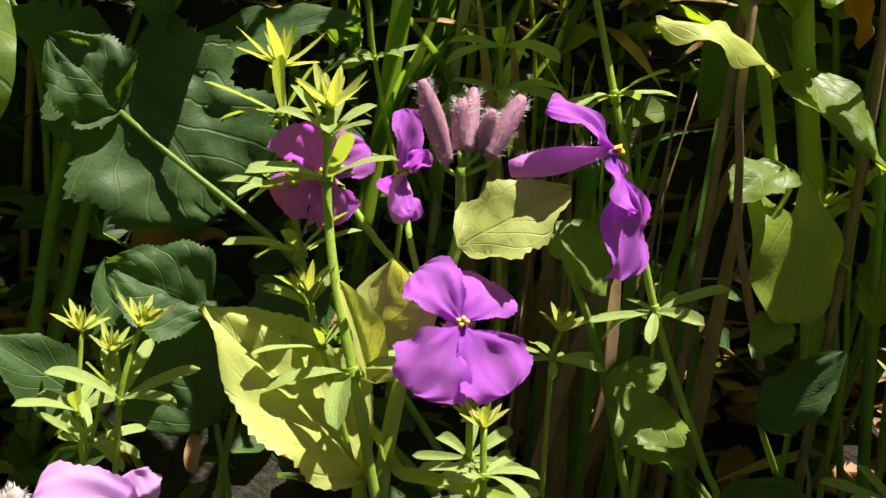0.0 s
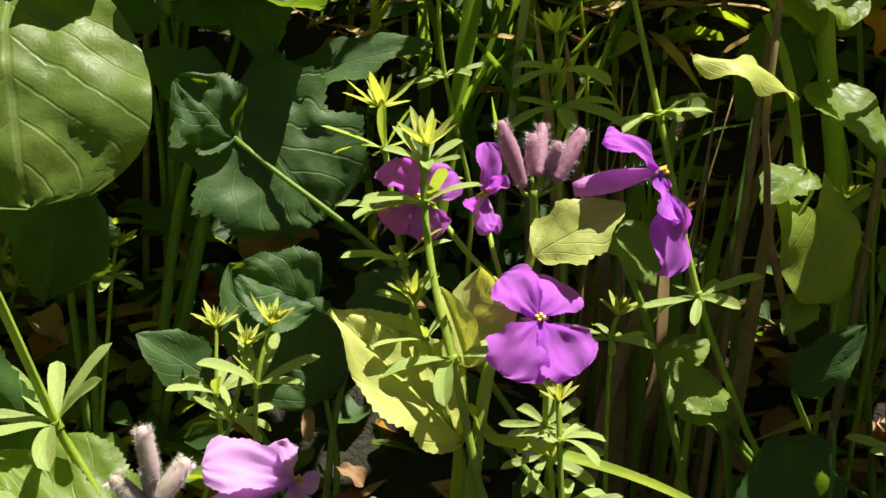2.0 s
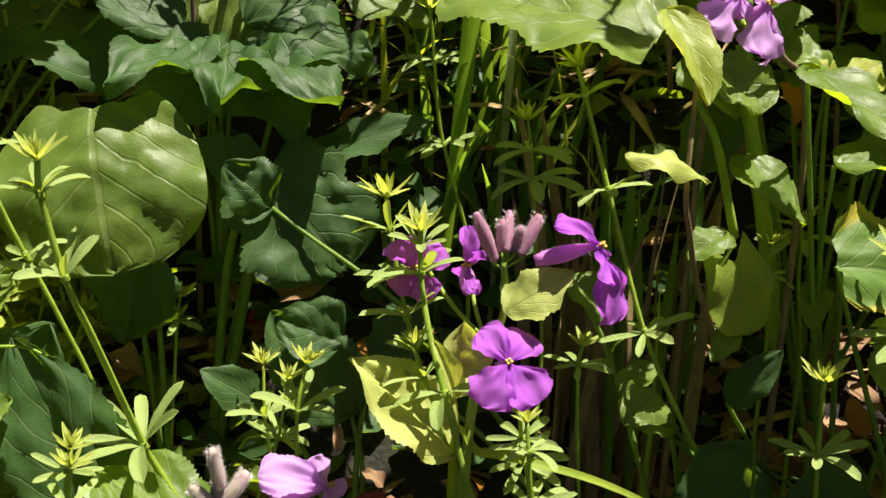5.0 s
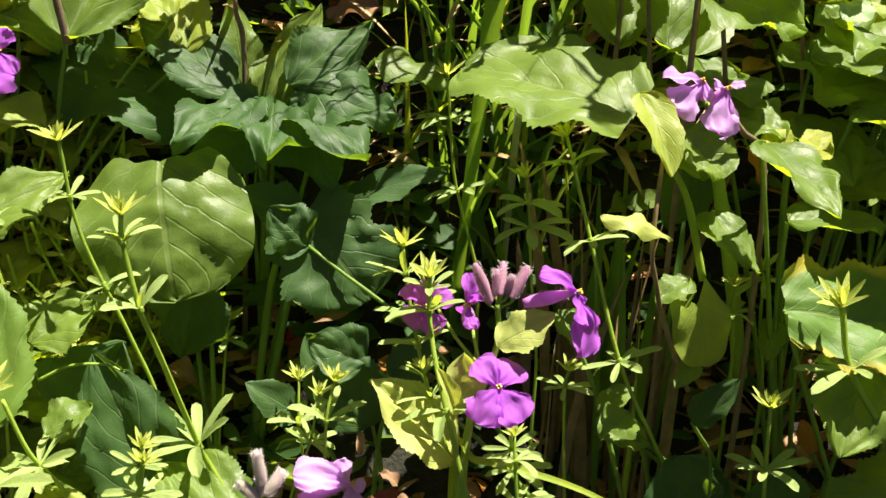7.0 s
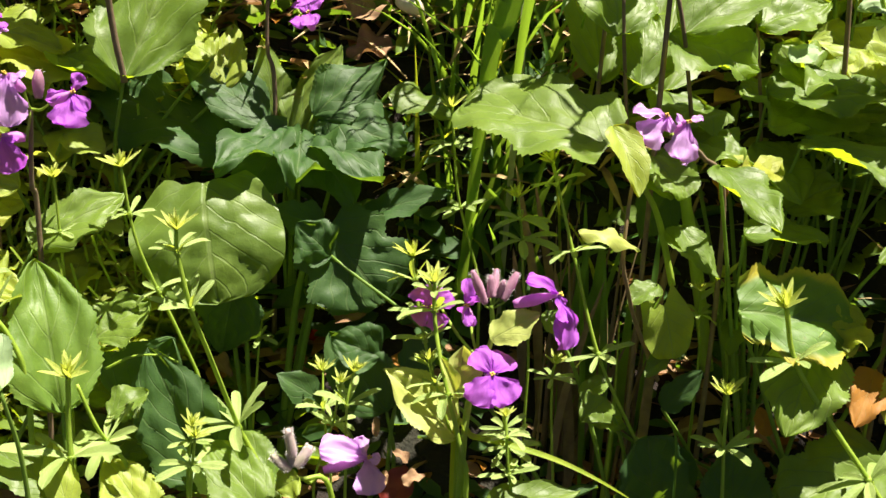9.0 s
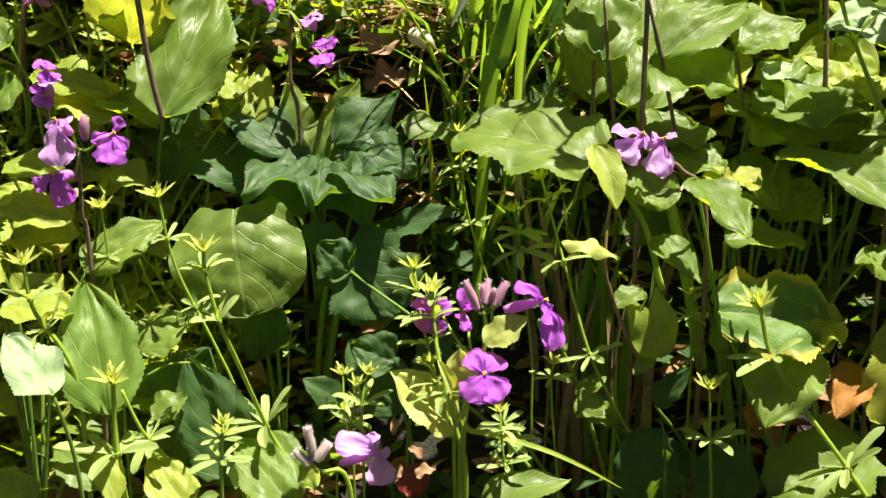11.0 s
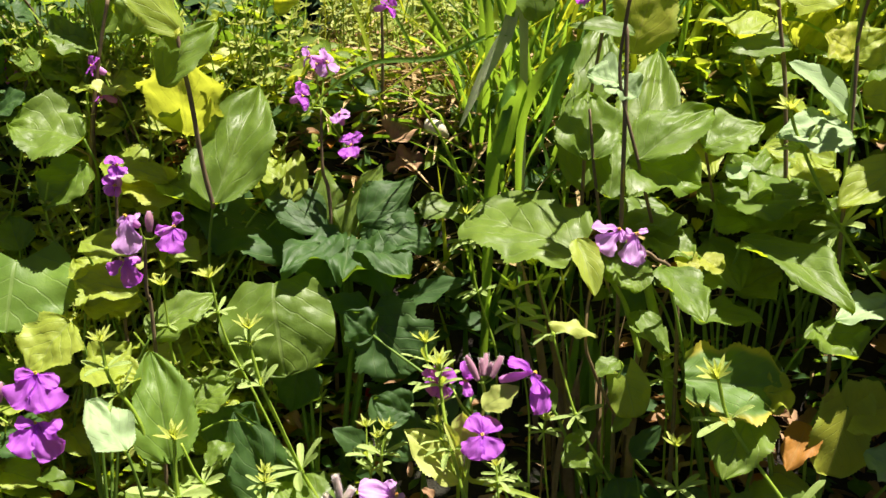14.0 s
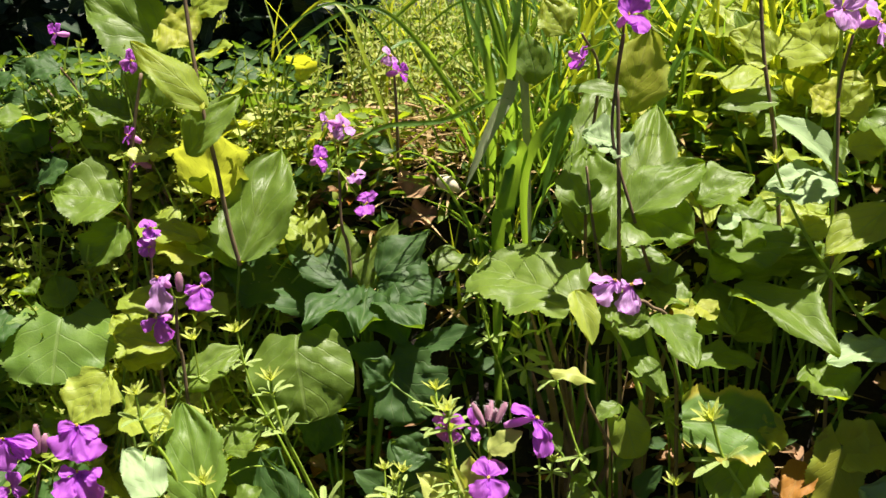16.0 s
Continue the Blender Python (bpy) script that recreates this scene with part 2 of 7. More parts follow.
def grid_mesh(name, rows, material, smooth=True):
    """A sheet from rows of (place, uv); every row has the same length."""
    nu, nv = len(rows), len(rows[0])
    verts = [p for row in rows for p, _ in row]
    faces = [(i * nv + j, i * nv + j + 1, (i + 1) * nv + j + 1, (i + 1) * nv + j) for i in range(nu - 1) for j in range(nv - 1)]
    me = bpy.data.meshes.new(name)
    me.from_pydata(verts, [], faces)
    uv = me.uv_layers.new(name="UVMap")
    flat = [row[j][1] for row in rows for j in range(nv)]
    for loop in me.loops:
        uv.data[loop.index].uv = flat[loop.vertex_index]
    me.polygons.foreach_set("use_smooth", [smooth] * len(me.polygons))
    me.materials.append(MAT[material])
    return me


def outline(shape, u):
    """Half width of a leaf blade along its length, 0 to 1."""
    if shape == "ovate":
        return math.sin(math.pi * u ** 0.72) ** 0.75 * 0.98 if 0 < u < 1 else 0.0
    if shape == "round":
        return max(0.0, 1 - abs(2 * (0.12 + 0.88 * u) - 1.06) ** 2.3) ** 0.55 if u < 1 else 0.0
    if shape == "lance":
        return 1.35 * (0.04 + u) ** 0.45 * (1 - u) ** 0.75
    if shape == "spoon":
        return 1.62 * (0.015 + u) ** 0.85 * max(0.0, 1 - u) ** 0.40
    if shape == "petal":
        return min(1.0, 0.15 + 1.25 * max(0.0, u - 0.10) ** 0.8) * max(0.0, 1 - max(0.0, (u - 0.5) / 0.5) ** 3.0) ** 0.45
    return 1.0


def blade_mesh(name, length, width, material, shape="ovate", curl=0.3, fold=0.25, wave=0.06, lobe=0.0, teeth=0, ribs=7,
               nu=26, nv=13, seed=1, twist=0.0, puff=0.0, relief=1.0, flop=None):
    """A leaf blade along +y, facing +z. curl: bend along its length in radians; fold: rise of the two halves; wave: ruffled edge;
    lobe: ears at the base; teeth: teeth along each edge; ribs: sunk side veins; flop: (place, angle) of a fold that turns the end over."""
    rnd = random.Random(seed)
    ph, ph2, k = rnd.uniform(0, 6.3), rnd.uniform(0, 6.3), rnd.uniform(5, 9)
    scallop = rnd.uniform(0.035, 0.10) if teeth else 0.0
    line = [(0.0, 0.0, 0.0)]
    for i in range(160):
        u = (i + 0.5) / 160
        ang = curl * u
        if flop:
            e = min(1.0, max(0.0, (u - flop[0]) / 0.14 + 0.5))
            ang += flop[1] * e * e * (3 - 2 * e)
        y1, z1, _ = line[-1]
        line.append((y1 + math.cos(ang) * length / 160, z1 - math.sin(ang) * length / 160, ang))
    rows = []
    for i in range(nu):
        u = i / (nu - 1)
        w = outline(shape, min(1.0, max(0.0, u))) * width / 2
        row = []
        for j in range(nv):
            s = 2 * j / (nv - 1) - 1
            a = abs(s)
            uu = u - lobe * a ** 1.3 * (1 - u) ** 3
            ww = w
            if teeth and a > 0.999 and 0.05 < u < 0.97:
                ww *= 1 + (0.035 if i % 2 else -0.02) * rnd.uniform(0.2, 1.6)
            ww *= 1 + a * scallop * (math.sin(9 * u + ph + 2 * (s > 0)) + math.sin(21 * u + ph2 + 3 * (s > 0)))
            x = s * ww * (1 + 0.05 * math.sin(4 * u + ph2) * (1 if s > 0 else -1))
            z = fold * a * w + wave * width * a * a * math.sin(k * u * 1.6 + ph + (1.7 if s > 0 else 0))
            z += puff * width * (1 - a * a)
            if ribs:
                f = (u - 0.5 * a) * ribs % 1.0
                z += width * 0.016 * math.sin(math.pi * f) * (1 if 0.08 < a < 0.97 else 0.3) - width * 0.010 * (a < 0.05)
                z += width * 0.020 * noise.noise(Vector((9 * u + seed, 8 * s, seed * 0.7)))
            z += width * relief * (0.085 if ribs else 0.03) * noise.noise(Vector((3 * u + seed, 3 * s, seed * 0.37)))
            q = min(1.0, max(0.0, uu)) * 160
            at = min(159, int(q))
            y0, z0, t = (line[at][c] + (line[at + 1][c] - line[at][c]) * (q - at) for c in range(3))
            y0 += min(0.0, uu) * length
            tw = twist * (u - 0.5)
            xx, zz = x * math.cos(tw) - z * math.sin(tw), x * math.sin(tw) + z * math.cos(tw)
            row.append(((xx, y0 + math.sin(t) * zz, z0 + math.cos(t) * zz), (0.5 + s * 0.5, u)))
        rows.append(row)
    return grid_mesh(name, rows, material)


def stand(base, tip, normal):
    """The pose that lays +y from base to tip and +z near normal."""
    b, t = Vector(base), Vector(tip)
    y = (t - b).normalized()
    n = Vector(normal)
    x = y.cross(n)
    x = x.normalized() if x.length > 1e-5 else y.orthogonal().normalized()
    z = x.cross(y)
    m = Matrix((x, y, z)).transposed().to_4x4()
    m.translation = b
    return m


def bend(points, steps=10):
    """Points of a smooth line through the given ones."""
    pts = [Vector(p) for p in points]
    if len(pts) == 2:
        return [pts[0].lerp(pts[1], i / steps) for i in range(steps + 1)]
    ext = [2 * pts[0] - pts[1], *pts, 2 * pts[-1] - pts[-2]]
    out = []
    for i in range(1, len(ext) - 2):
        p0, p1, p2, p3 = ext[i - 1 : i + 3]
        for k in range(steps):
            t = k / steps
            out.append(0.5 * (2 * p1 + (p2 - p0) * t + (2 * p0 - 5 * p1 + 4 * p2 - p3) * t * t + (3 * p1 - p0 - 3 * p2 + p3) * t ** 3))
    out.append(pts[-1])
    return out


def tube_mesh(name, points, r0, r1, material, sides=7, steps=8, square=False, bulge=None, wobble=0.0, seed=0):
    """A stem through the points, tapering from r0 to r1, closed at both ends; square: ridged at four corners."""
    line = bend(points, steps)
    n = len(line)
    verts, faces = [], []
    side = None
    for i, p in enumerate(line):
        d = (line[min(i + 1, n - 1)] - line[max(i - 1, 0)]).normalized()
        side = d.orthogonal().normalized() if side is None else (side - d * side.dot(d)).normalized()
        other = d.cross(side)
        u = i / (n - 1)
        r = r0 + (r1 - r0) * u
        if bulge:
            r *= bulge(u)
        if wobble:
            r *= 1 + wobble * noise.noise(p * 150 + Vector((seed, 0, 0)))
        for j in range(sides):
            a = 2 * math.pi * j / sides
            rr = r * (1 + 0.18 * math.cos(4 * a)) if square else r
            verts.append(p + (side * math.cos(a) + other * math.sin(a)) * rr)
    for i in range(n - 1):
        for j in range(sides):
            k = (j + 1) % sides
            faces.append((i * sides + j, i * sides + k, (i + 1) * sides + k, (i + 1) * sides + j))
    faces.append(tuple(range(sides - 1, -1, -1)))
    faces.append(tuple((n - 1) * sides + j for j in range(sides)))
    me = bpy.data.meshes.new(name)
    me.from_pydata([tuple(v) for v in verts], [], faces)
    me.polygons.foreach_set("use_smooth", [True] * len(me.polygons))
    me.materials.append(MAT[material])
    return me


def height(x, y):
    """The lie of the land: a low foot, a steep little bank, a level field behind it."""
    z = 0.0
    for (y0, z0), (y1, z1) in zip(PROFILE, PROFILE[1:]):
        if y0 <= y <= y1:
            t = (y - y0) / (y1 - y0)
            t = t * t * (3 - 2 * t)
            z = z0 + (z1 - z0) * t
    return z + 0.012 * noise.noise(Vector((x * 9, y * 9, 0))) * min(1.0, 3 / (1 + abs(y)))


PROFILE = [(-400.0, -0.1), (-3.0, -0.1), (-0.4, 0.0), (0.06, 0.05), (0.14, 0.11), (0.2, 0.18), (0.225, 0.30), (0.25, 0.40), (0.3, 0.43), (0.6, 0.47), (3.0, 0.48), (400.0, 0.48)]


SEED = [10]


def seeded():
    SEED[0] += 1
    return SEED[0]


def leaned(base, tip, normal, width, lean):
    """Lays a leaf flatter about its base, along the line of sight from the path's middle, so that it spreads towards the open side."""
    b, t, n = Vector(base), Vector(tip), Vector(normal).normalized()
    r = (b - Vector((0.0, -0.45, 0.43))).normalized()
    a = (t - b).cross(n).normalized()
    t2 = t + r * (lean * (t.z - b.z))
    n2 = (n - Vector((0, 0, 1)) * (lean * r.dot(n) / (1 + lean * r.z))).normalized()
    a2 = a + r * (lean * a.z)
    ax = (t2 - b).normalized()
    a2 = a2 - ax * a2.dot(ax)
    return tuple(t2), tuple(n2), width * a2.length


def leaf(parent, base, tip, width, normal, material="mid", shape="ovate", curl=0.35, fold=0.2, wave=0.05, lobe=0.0, teeth=1, ribs=5, twist=0.0, label="", relief=1.0, lean=None, flop=None):
    """One broad leaf on a plant, from its base to its tip."""
    lean = (-0.25 if material == "dark" else 0.12 if base[2] > 0.44 else 0.75) if lean is None else lean
    if lean:
        tip, normal, width = leaned(base, tip, normal, width, lean)
    length = (Vector(tip) - Vector(base)).length
    chord = 2 * math.sin(curl / 2) / curl if abs(curl) > 1e-3 and not flop else 1.0
    me = blade_mesh("leaf", length / chord, width, material, shape, curl, fold, wave, lobe, teeth, ribs, seed=seeded(), twist=twist, relief=relief, flop=flop,
                    nu=48 if width > 0.03 else 26, nv=17 if width > 0.03 else 9)
    m = stand(base, tip, normal) @ Matrix.Rotation(0.0 if flop else curl / 2, 4, "X")
    return part("leaf", me, material, parent, label, m)


def stalk(parent, points, r0=0.0016, r1=0.001, material="stem", name="stem", label=""):
    return part(name, tube_mesh(name, points, r0, r1, material, 8, 8, wobble=0.12, seed=seeded()), material, parent, label)


def root(p, x=None, y=None):
    """The spot on the ground under a place."""
    x, y = (p[0] if x is None else x), (p[1] if y is None else y)
    return (x, y, height(x, y) - 0.004)


def grow(ob, leaves, petiole="petiole", thick=0.0016):
    """Adds leaves to a plant, each on a stalk from its root."""
    foot = tuple(ob.location)
    for one in leaves:
        leaf(ob, **one)
        if petiole:
            b, t = Vector(one["base"]), Vector(one["tip"])
            f = Vector(foot)
            back = (b - t).normalized() * min(0.03, (b - t).length * 0.3)
            mid = f.lerp(b, 0.6) + Vector((0, 0.004, max(0.0, b.z - f.z) * 0.12)) + back * 0.5
            stalk(ob, [foot, tuple(mid), one["base"]], thick, thick * 0.6, petiole, "petiole")


def leafy(name, label, place, leaves, stems=(), category="plant", group="", petiole="petiole", thick=0.0016):
    """A plant of broad leaves growing at place (x, y). leaves: dicts for leaf(); stems: dicts for stalk(). Each leaf gets a stalk from the
    root, unless the plant has a main stem (petiole empty)."""
    foot = root(place)
    ob = thing(name, label, category, group, foot)
    for s in stems:
        stalk(ob, **s)
    grow(ob, leaves, petiole, thick)
    return ob


# cleavers: shared narrow leaves for the whorls
NARROW = [blade_mesh("leaf", 1.1, 0.26 + 0.03 * i, "cleaver", "spoon", 0.1 + 0.28 * i, 0.35, 0.02, 0, 0, 0, 12, 7, 60 + i) for i in range(4)]
YOUNG = [blade_mesh("leaf", 1.1, 0.32 + 0.05 * i, "cleaver_tip", "lance", -0.5 + 0.25 * i, 0.5, 0.02, 0, 0, 0, 10, 5, 70 + i) for i in range(3)]


def whorl(parent, centre, axis, size, count, rise, spin, young=False, rnd=random):
    ax = Vector(axis).normalized()
    u = ax.orthogonal().normalized()
    v = ax.cross(u)
    for i in range(count):
        a = spin + 2 * math.pi * i / count + rnd.uniform(-0.2, 0.2)
        up = rise + rnd.uniform(-0.18, 0.18)
        d = (u * math.cos(a) + v * math.sin(a)) * math.cos(up) + ax * math.sin(up)
        c = Vector(centre)
        m = stand(c, c + d, ax + Vector((rnd.uniform(-0.5, 0.5), -0.55, 0.2)) if up < 1.2 else -d.orthogonal())
        s = size * rnd.uniform(0.78, 1.08)
        me = rnd.choice(YOUNG if young else NARROW)
        part("leaf", me, "cleaver", parent, "", m @ Matrix.Diagonal((s, s, s, 1)))


def cleavers(points, whorls, top, radius=0.0013, label="bright green cleavers stem with narrow leaves in whorls", group="cleavers", seed=1, tip=True):
    """A cleavers shoot: a ridged stem through the points; whorls: (place along the stem 0 to 1, leaf length, rise); top: size of the tip's tuft."""
    rnd = random.Random(seed)
    low = Vector(points[0])
    lean = (low - Vector(points[1])) * 0.4
    points = [root(low + lean), tuple(low + lean * 0.25 - Vector((0, 0, max(0.0, low.z - height(low.x, low.y)) * 0.3))), *points]
    share = 1 - 2 / (len(points) - 1)
    whorls = [(1 - share * (1 - at), size * 1.15, rise) for at, size, rise in whorls]
    ob = thing("cleavers", label, "plant", group, points[0])
    part("stem", tube_mesh("stem", points, radius, radius * 0.7, "stem", 8, 8, square=True), "stem", ob)
    line = bend(points, 8)
    n = len(line) - 1
    for at, size, rise in whorls:
        k = min(n - 1, max(1, round(at * n)))
        whorl(ob, line[k], line[k + 1] - line[k - 1], size, rnd.choice((6, 7, 7)), rise, rnd.uniform(0, 6), False, rnd)
        part("node", tube_mesh("node", [line[k - 1].lerp(line[k], 0.7), line[k], line[k].lerp(line[k + 1], 0.3)], radius * 1.25, radius * 1.2, "stem", 8, 3), "stem", ob)
    if tip:
        ax = line[-1] - line[-3]
        whorl(ob, line[-1], ax, top, 7, 0.55, rnd.uniform(0, 6), True, rnd)
        whorl(ob, line[-1] + ax.normalized() * top * 0.1, ax, top * 0.62, 6, 1.0, rnd.uniform(0, 6), True, rnd)
        whorl(ob, line[-1] + ax.normalized() * top * 0.2, ax, top * 0.38, 6, 1.15, rnd.uniform(0, 6), True, rnd)
    return ob


# flowers: four clawed petals, a mauve tube of sepals, yellow anthers
PETALS = {c: [blade_mesh("petal", 1.0, 1.0 + 0.06 * (i % 3), c, "petal", (0.9, 0.25, -0.35, 0.6, 1.1)[i], (0.1, 0.22, -0.12, 0.3, 0.02)[i], 0.07, 0, 1, 0, 28, 17, 80 + i, puff=0.04, relief=1.8) for i in range(5)] for c in ("petal", "lilac")}


def flower(parent, centre, face, up, size=0.018, tube=0.022, colour="petal", spread=(38, -42, 142, -146), seed=1, opening=72, back=None, sizes=(), petals=()):
    """One blossom: petals round the throat at centre, looking along face. spread: turn of each petal from up; opening: degrees from face.
    petals: in their stead (way, normal, length, width) for each."""
    rnd = random.Random(seed)
    f = Vector(face).normalized()
    c = Vector(centre)
    u = Vector(up)
    u = (u - f * u.dot(f)).normalized()
    r = f.cross(u)
    end = c - (Vector(back).normalized() if back else f) * tube
    ob = part("flower", tube_mesh("flower", [end, end.lerp(c, 0.5), c], 0.0027, 0.0026, "calyx", 10, 6, bulge=lambda q: 0.75 + 0.5 * math.sin(math.pi * min(1, q * 1.1)) - 0.25 * q, wobble=0.1), "calyx", parent)
    local = Matrix.Identity(4)
    if tube > 0.015:
        hair_tuft(ob, end, c, 0.0027, 170, seed)
    for i, (way, nrm, s, w) in enumerate(petals):
        s *= size
        m = stand(c, c + Vector(way), nrm) @ Matrix.Diagonal((s * w, s, s, 1))
        part("petal", PETALS[colour][(1, 2, 3)[(i + seed) % 3]], colour, ob, "", local @ m)
    for i, deg in enumerate(() if petals else spread):
        a = radians(deg + rnd.uniform(-5, 5))
        o = radians((opening[i] if isinstance(opening, tuple) else opening) + rnd.uniform(-6, 6))
        side = r * math.sin(a) + u * math.cos(a)
        d = side * math.sin(o) + f * math.cos(o)
        s = size * (sizes[i] if sizes else rnd.uniform(0.93, 1.07))
        m = stand(c, c + d, f * math.sin(o) - side * math.cos(o)) @ Matrix.Diagonal((s, s, s, 1))
        part("petal", PETALS[colour][(i + seed) % 5], colour, ob, "", local @ m)
    for i in range(4):
        a = 2 * math.pi * i / 4 + 0.4
        q = c + (r * math.cos(a) + u * math.sin(a)) * 0.0006
        top = q + f * rnd.uniform(0.0012, 0.0032) + (r * math.cos(a) + u * math.sin(a)) * 0.0003
        part("stamen", tube_mesh("stamen", [q - f * 0.002, q.lerp(top, 0.6), top], 0.0003, 0.0006, "anther", 6, 3), "anther", ob)
    return ob


def hair_tuft(ob, b, t, radius, count, seed):
    """Fine hairs standing off a bud or tube from b to t."""
    rnd = random.Random(seed)
    ax = (t - b).normalized()
    u = ax.orthogonal().normalized()
    v = ax.cross(u)
    verts, faces = [], []
    for i in range(count):
        q = rnd.uniform(0.05, 1.0)
        a = rnd.uniform(0, 6.283)
        out = u * math.cos(a) + v * math.sin(a)
        p = b.lerp(t, q) + out * radius * 0.9
        d = (out + ax * rnd.uniform(0.1, 0.9)).normalized() * rnd.uniform(0.0008, 0.0022)
        w = ax.cross(out) * 0.00007
        k = len(verts)
        verts += [tuple(p - w), tuple(p + w), tuple(p + ax * 0.0001), tuple(p + d)]
        faces += [(k, k + 1, k + 3), (k + 1, k + 2, k + 3), (k + 2, k, k + 3)]
    me = bpy.data.meshes.new("hairs")
    me.from_pydata(verts, [], faces)
    me.materials.append(MAT["hair"])
    part("hairs", me, "hair", ob, "fine white hairs")


def bud(parent, base, tip, radius=0.0018, hairs=60, seed=1, colour="bud"):
    """A closed hairy bud."""
    b, t = Vector(base), Vector(tip)
    ob = part("bud", tube_mesh("bud", [b, b.lerp(t, 0.35), b.lerp(t, 0.7), t], radius, radius, colour, 10, 6, bulge=lambda q: 0.55 + 0.75 * math.sin(math.pi * min(1.0, 0.12 + q * 0.72)) - 0.4 * q ** 4, wobble=0.12, seed=seed), colour, parent)
    hair_tuft(ob, b, t, radius, hairs, seed)
    return ob


def ribbon_mesh(name, points, width, material, lift=(0, 0, 1), crease=0.25, steps=8, twist=0.0):
    """A grass blade through the points, creased along its middle, narrowing to a point."""
    line = bend(points, steps)
    n = len(line)
    rows = []
    for i, p in enumerate(line):
        d = (line[min(i + 1, n - 1)] - line[max(i - 1, 0)]).normalized()
        lf = Matrix.Rotation(twist * i / n, 3, d) @ Vector(lift)
        s = d.cross(lf)
        s = s.normalized() if s.length > 1e-5 else d.orthogonal().normalized()
        nrm = s.cross(d)
        u = i / (n - 1)
        w = width / 2 * min(1.0, 0.3 + u * 2) * max(0.0, 1 - u ** 3.5) ** 0.8
        rows.append([(tuple(p + s * (w * q) + nrm * (crease * w * abs(q))), (0.5 + q / 2, u)) for q in (-1, -0.5, 0, 0.5, 1)])
    return grid_mesh(name, rows, material)


def blade(parent, points, width, material="grass", lift=(0, 0, 1), twist=0.0):
    return part("blade", ribbon_mesh("blade", points, width, material, lift, twist=twist), material, parent)


def ground():
    def axis(lo, hi, n, far):
        inner = [lo + (hi - lo) * i / n for i in range(n + 1)]
        outer = [far * (0.004, 0.01, 0.03, 0.1, 0.35, 1.0)[i] for i in range(6)]
        return [lo - o for o in reversed(outer)] + inner + [hi + o for o in outer]

    xs, ys = axis(-1.0, 1.0, 70, 300.0), axis(-0.8, 1.2, 110, 300.0)
    rows = [[((x, y, height(x, y) + 0.004 * noise.noise(Vector((x * 70, y * 70, 3)))), (x, y)) for x in xs] for y in ys]
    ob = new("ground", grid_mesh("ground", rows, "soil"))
    return tagged(ob, "crumbly soil coloured near black for shade, on a little bank", "ground", kind="structure")


ground()


def stuff_leaves(name, label, spots, material, category="plants"):
    """Many small bent leaves in one mesh. spots: (place, way, normal, length, width)."""
    verts, faces, uvs = [], [], []
    for place, way, nrm, ln, wd in spots:
        m = stand(place, Vector(place) + Vector(way), nrm)
        k = len(verts)
        for i, u in enumerate((0.0, 0.28, 0.62, 1.0)):
            w = wd / 2 * (0.12, 0.92, 0.85, 0.04)[i]
            for q in (-1, 0, 1):
                verts.append(tuple(m @ Vector((q * w, ln * u, 0.18 * wd * abs(q) - 0.25 * ln * u * u))))
                uvs.append((0.5 + q * 0.5, u))
        for i in range(3):
            for j in range(2):
                faces.append((k + i * 3 + j, k + i * 3 + j + 1, k + i * 3 + j + 4, k + i * 3 + j + 3))
    me = bpy.data.meshes.new(name)
    me.from_pydata(verts, [], faces)
    layer = me.uv_layers.new(name="UVMap")
    for loop in me.loops:
        layer.data[loop.index].uv = uvs[loop.vertex_index]
    me.polygons.foreach_set("use_smooth", [True] * len(me.polygons))
    me.materials.append(MAT[material])
    return tagged(new(name, me), label, category, kind="stuff")


def scatter(seed, count, box, rise, size, up=0.8, narrow=0.55):
    """Leaf spots over the ground within box (x0, x1, y0, y1), from the ground up to rise metres over it."""
    rnd = random.Random(seed)
    out = []
    for _ in range(count):
        x, y = rnd.uniform(box[0], box[1]), rnd.uniform(box[2], box[3])
        z = height(x, y) + rise * rnd.random() ** 1.5
        a = rnd.uniform(0, 6.283)
        way = Vector((math.cos(a), math.sin(a), rnd.uniform(-0.3, 0.7))).normalized()
        nrm = Vector((rnd.gauss(0, 0.5), rnd.gauss(-0.25, 0.5), up))
        ln = size * rnd.uniform(0.6, 1.4)
        out.append(((x, y, z), way, nrm, ln, ln * narrow * rnd.uniform(0.7, 1.3)))
    return out


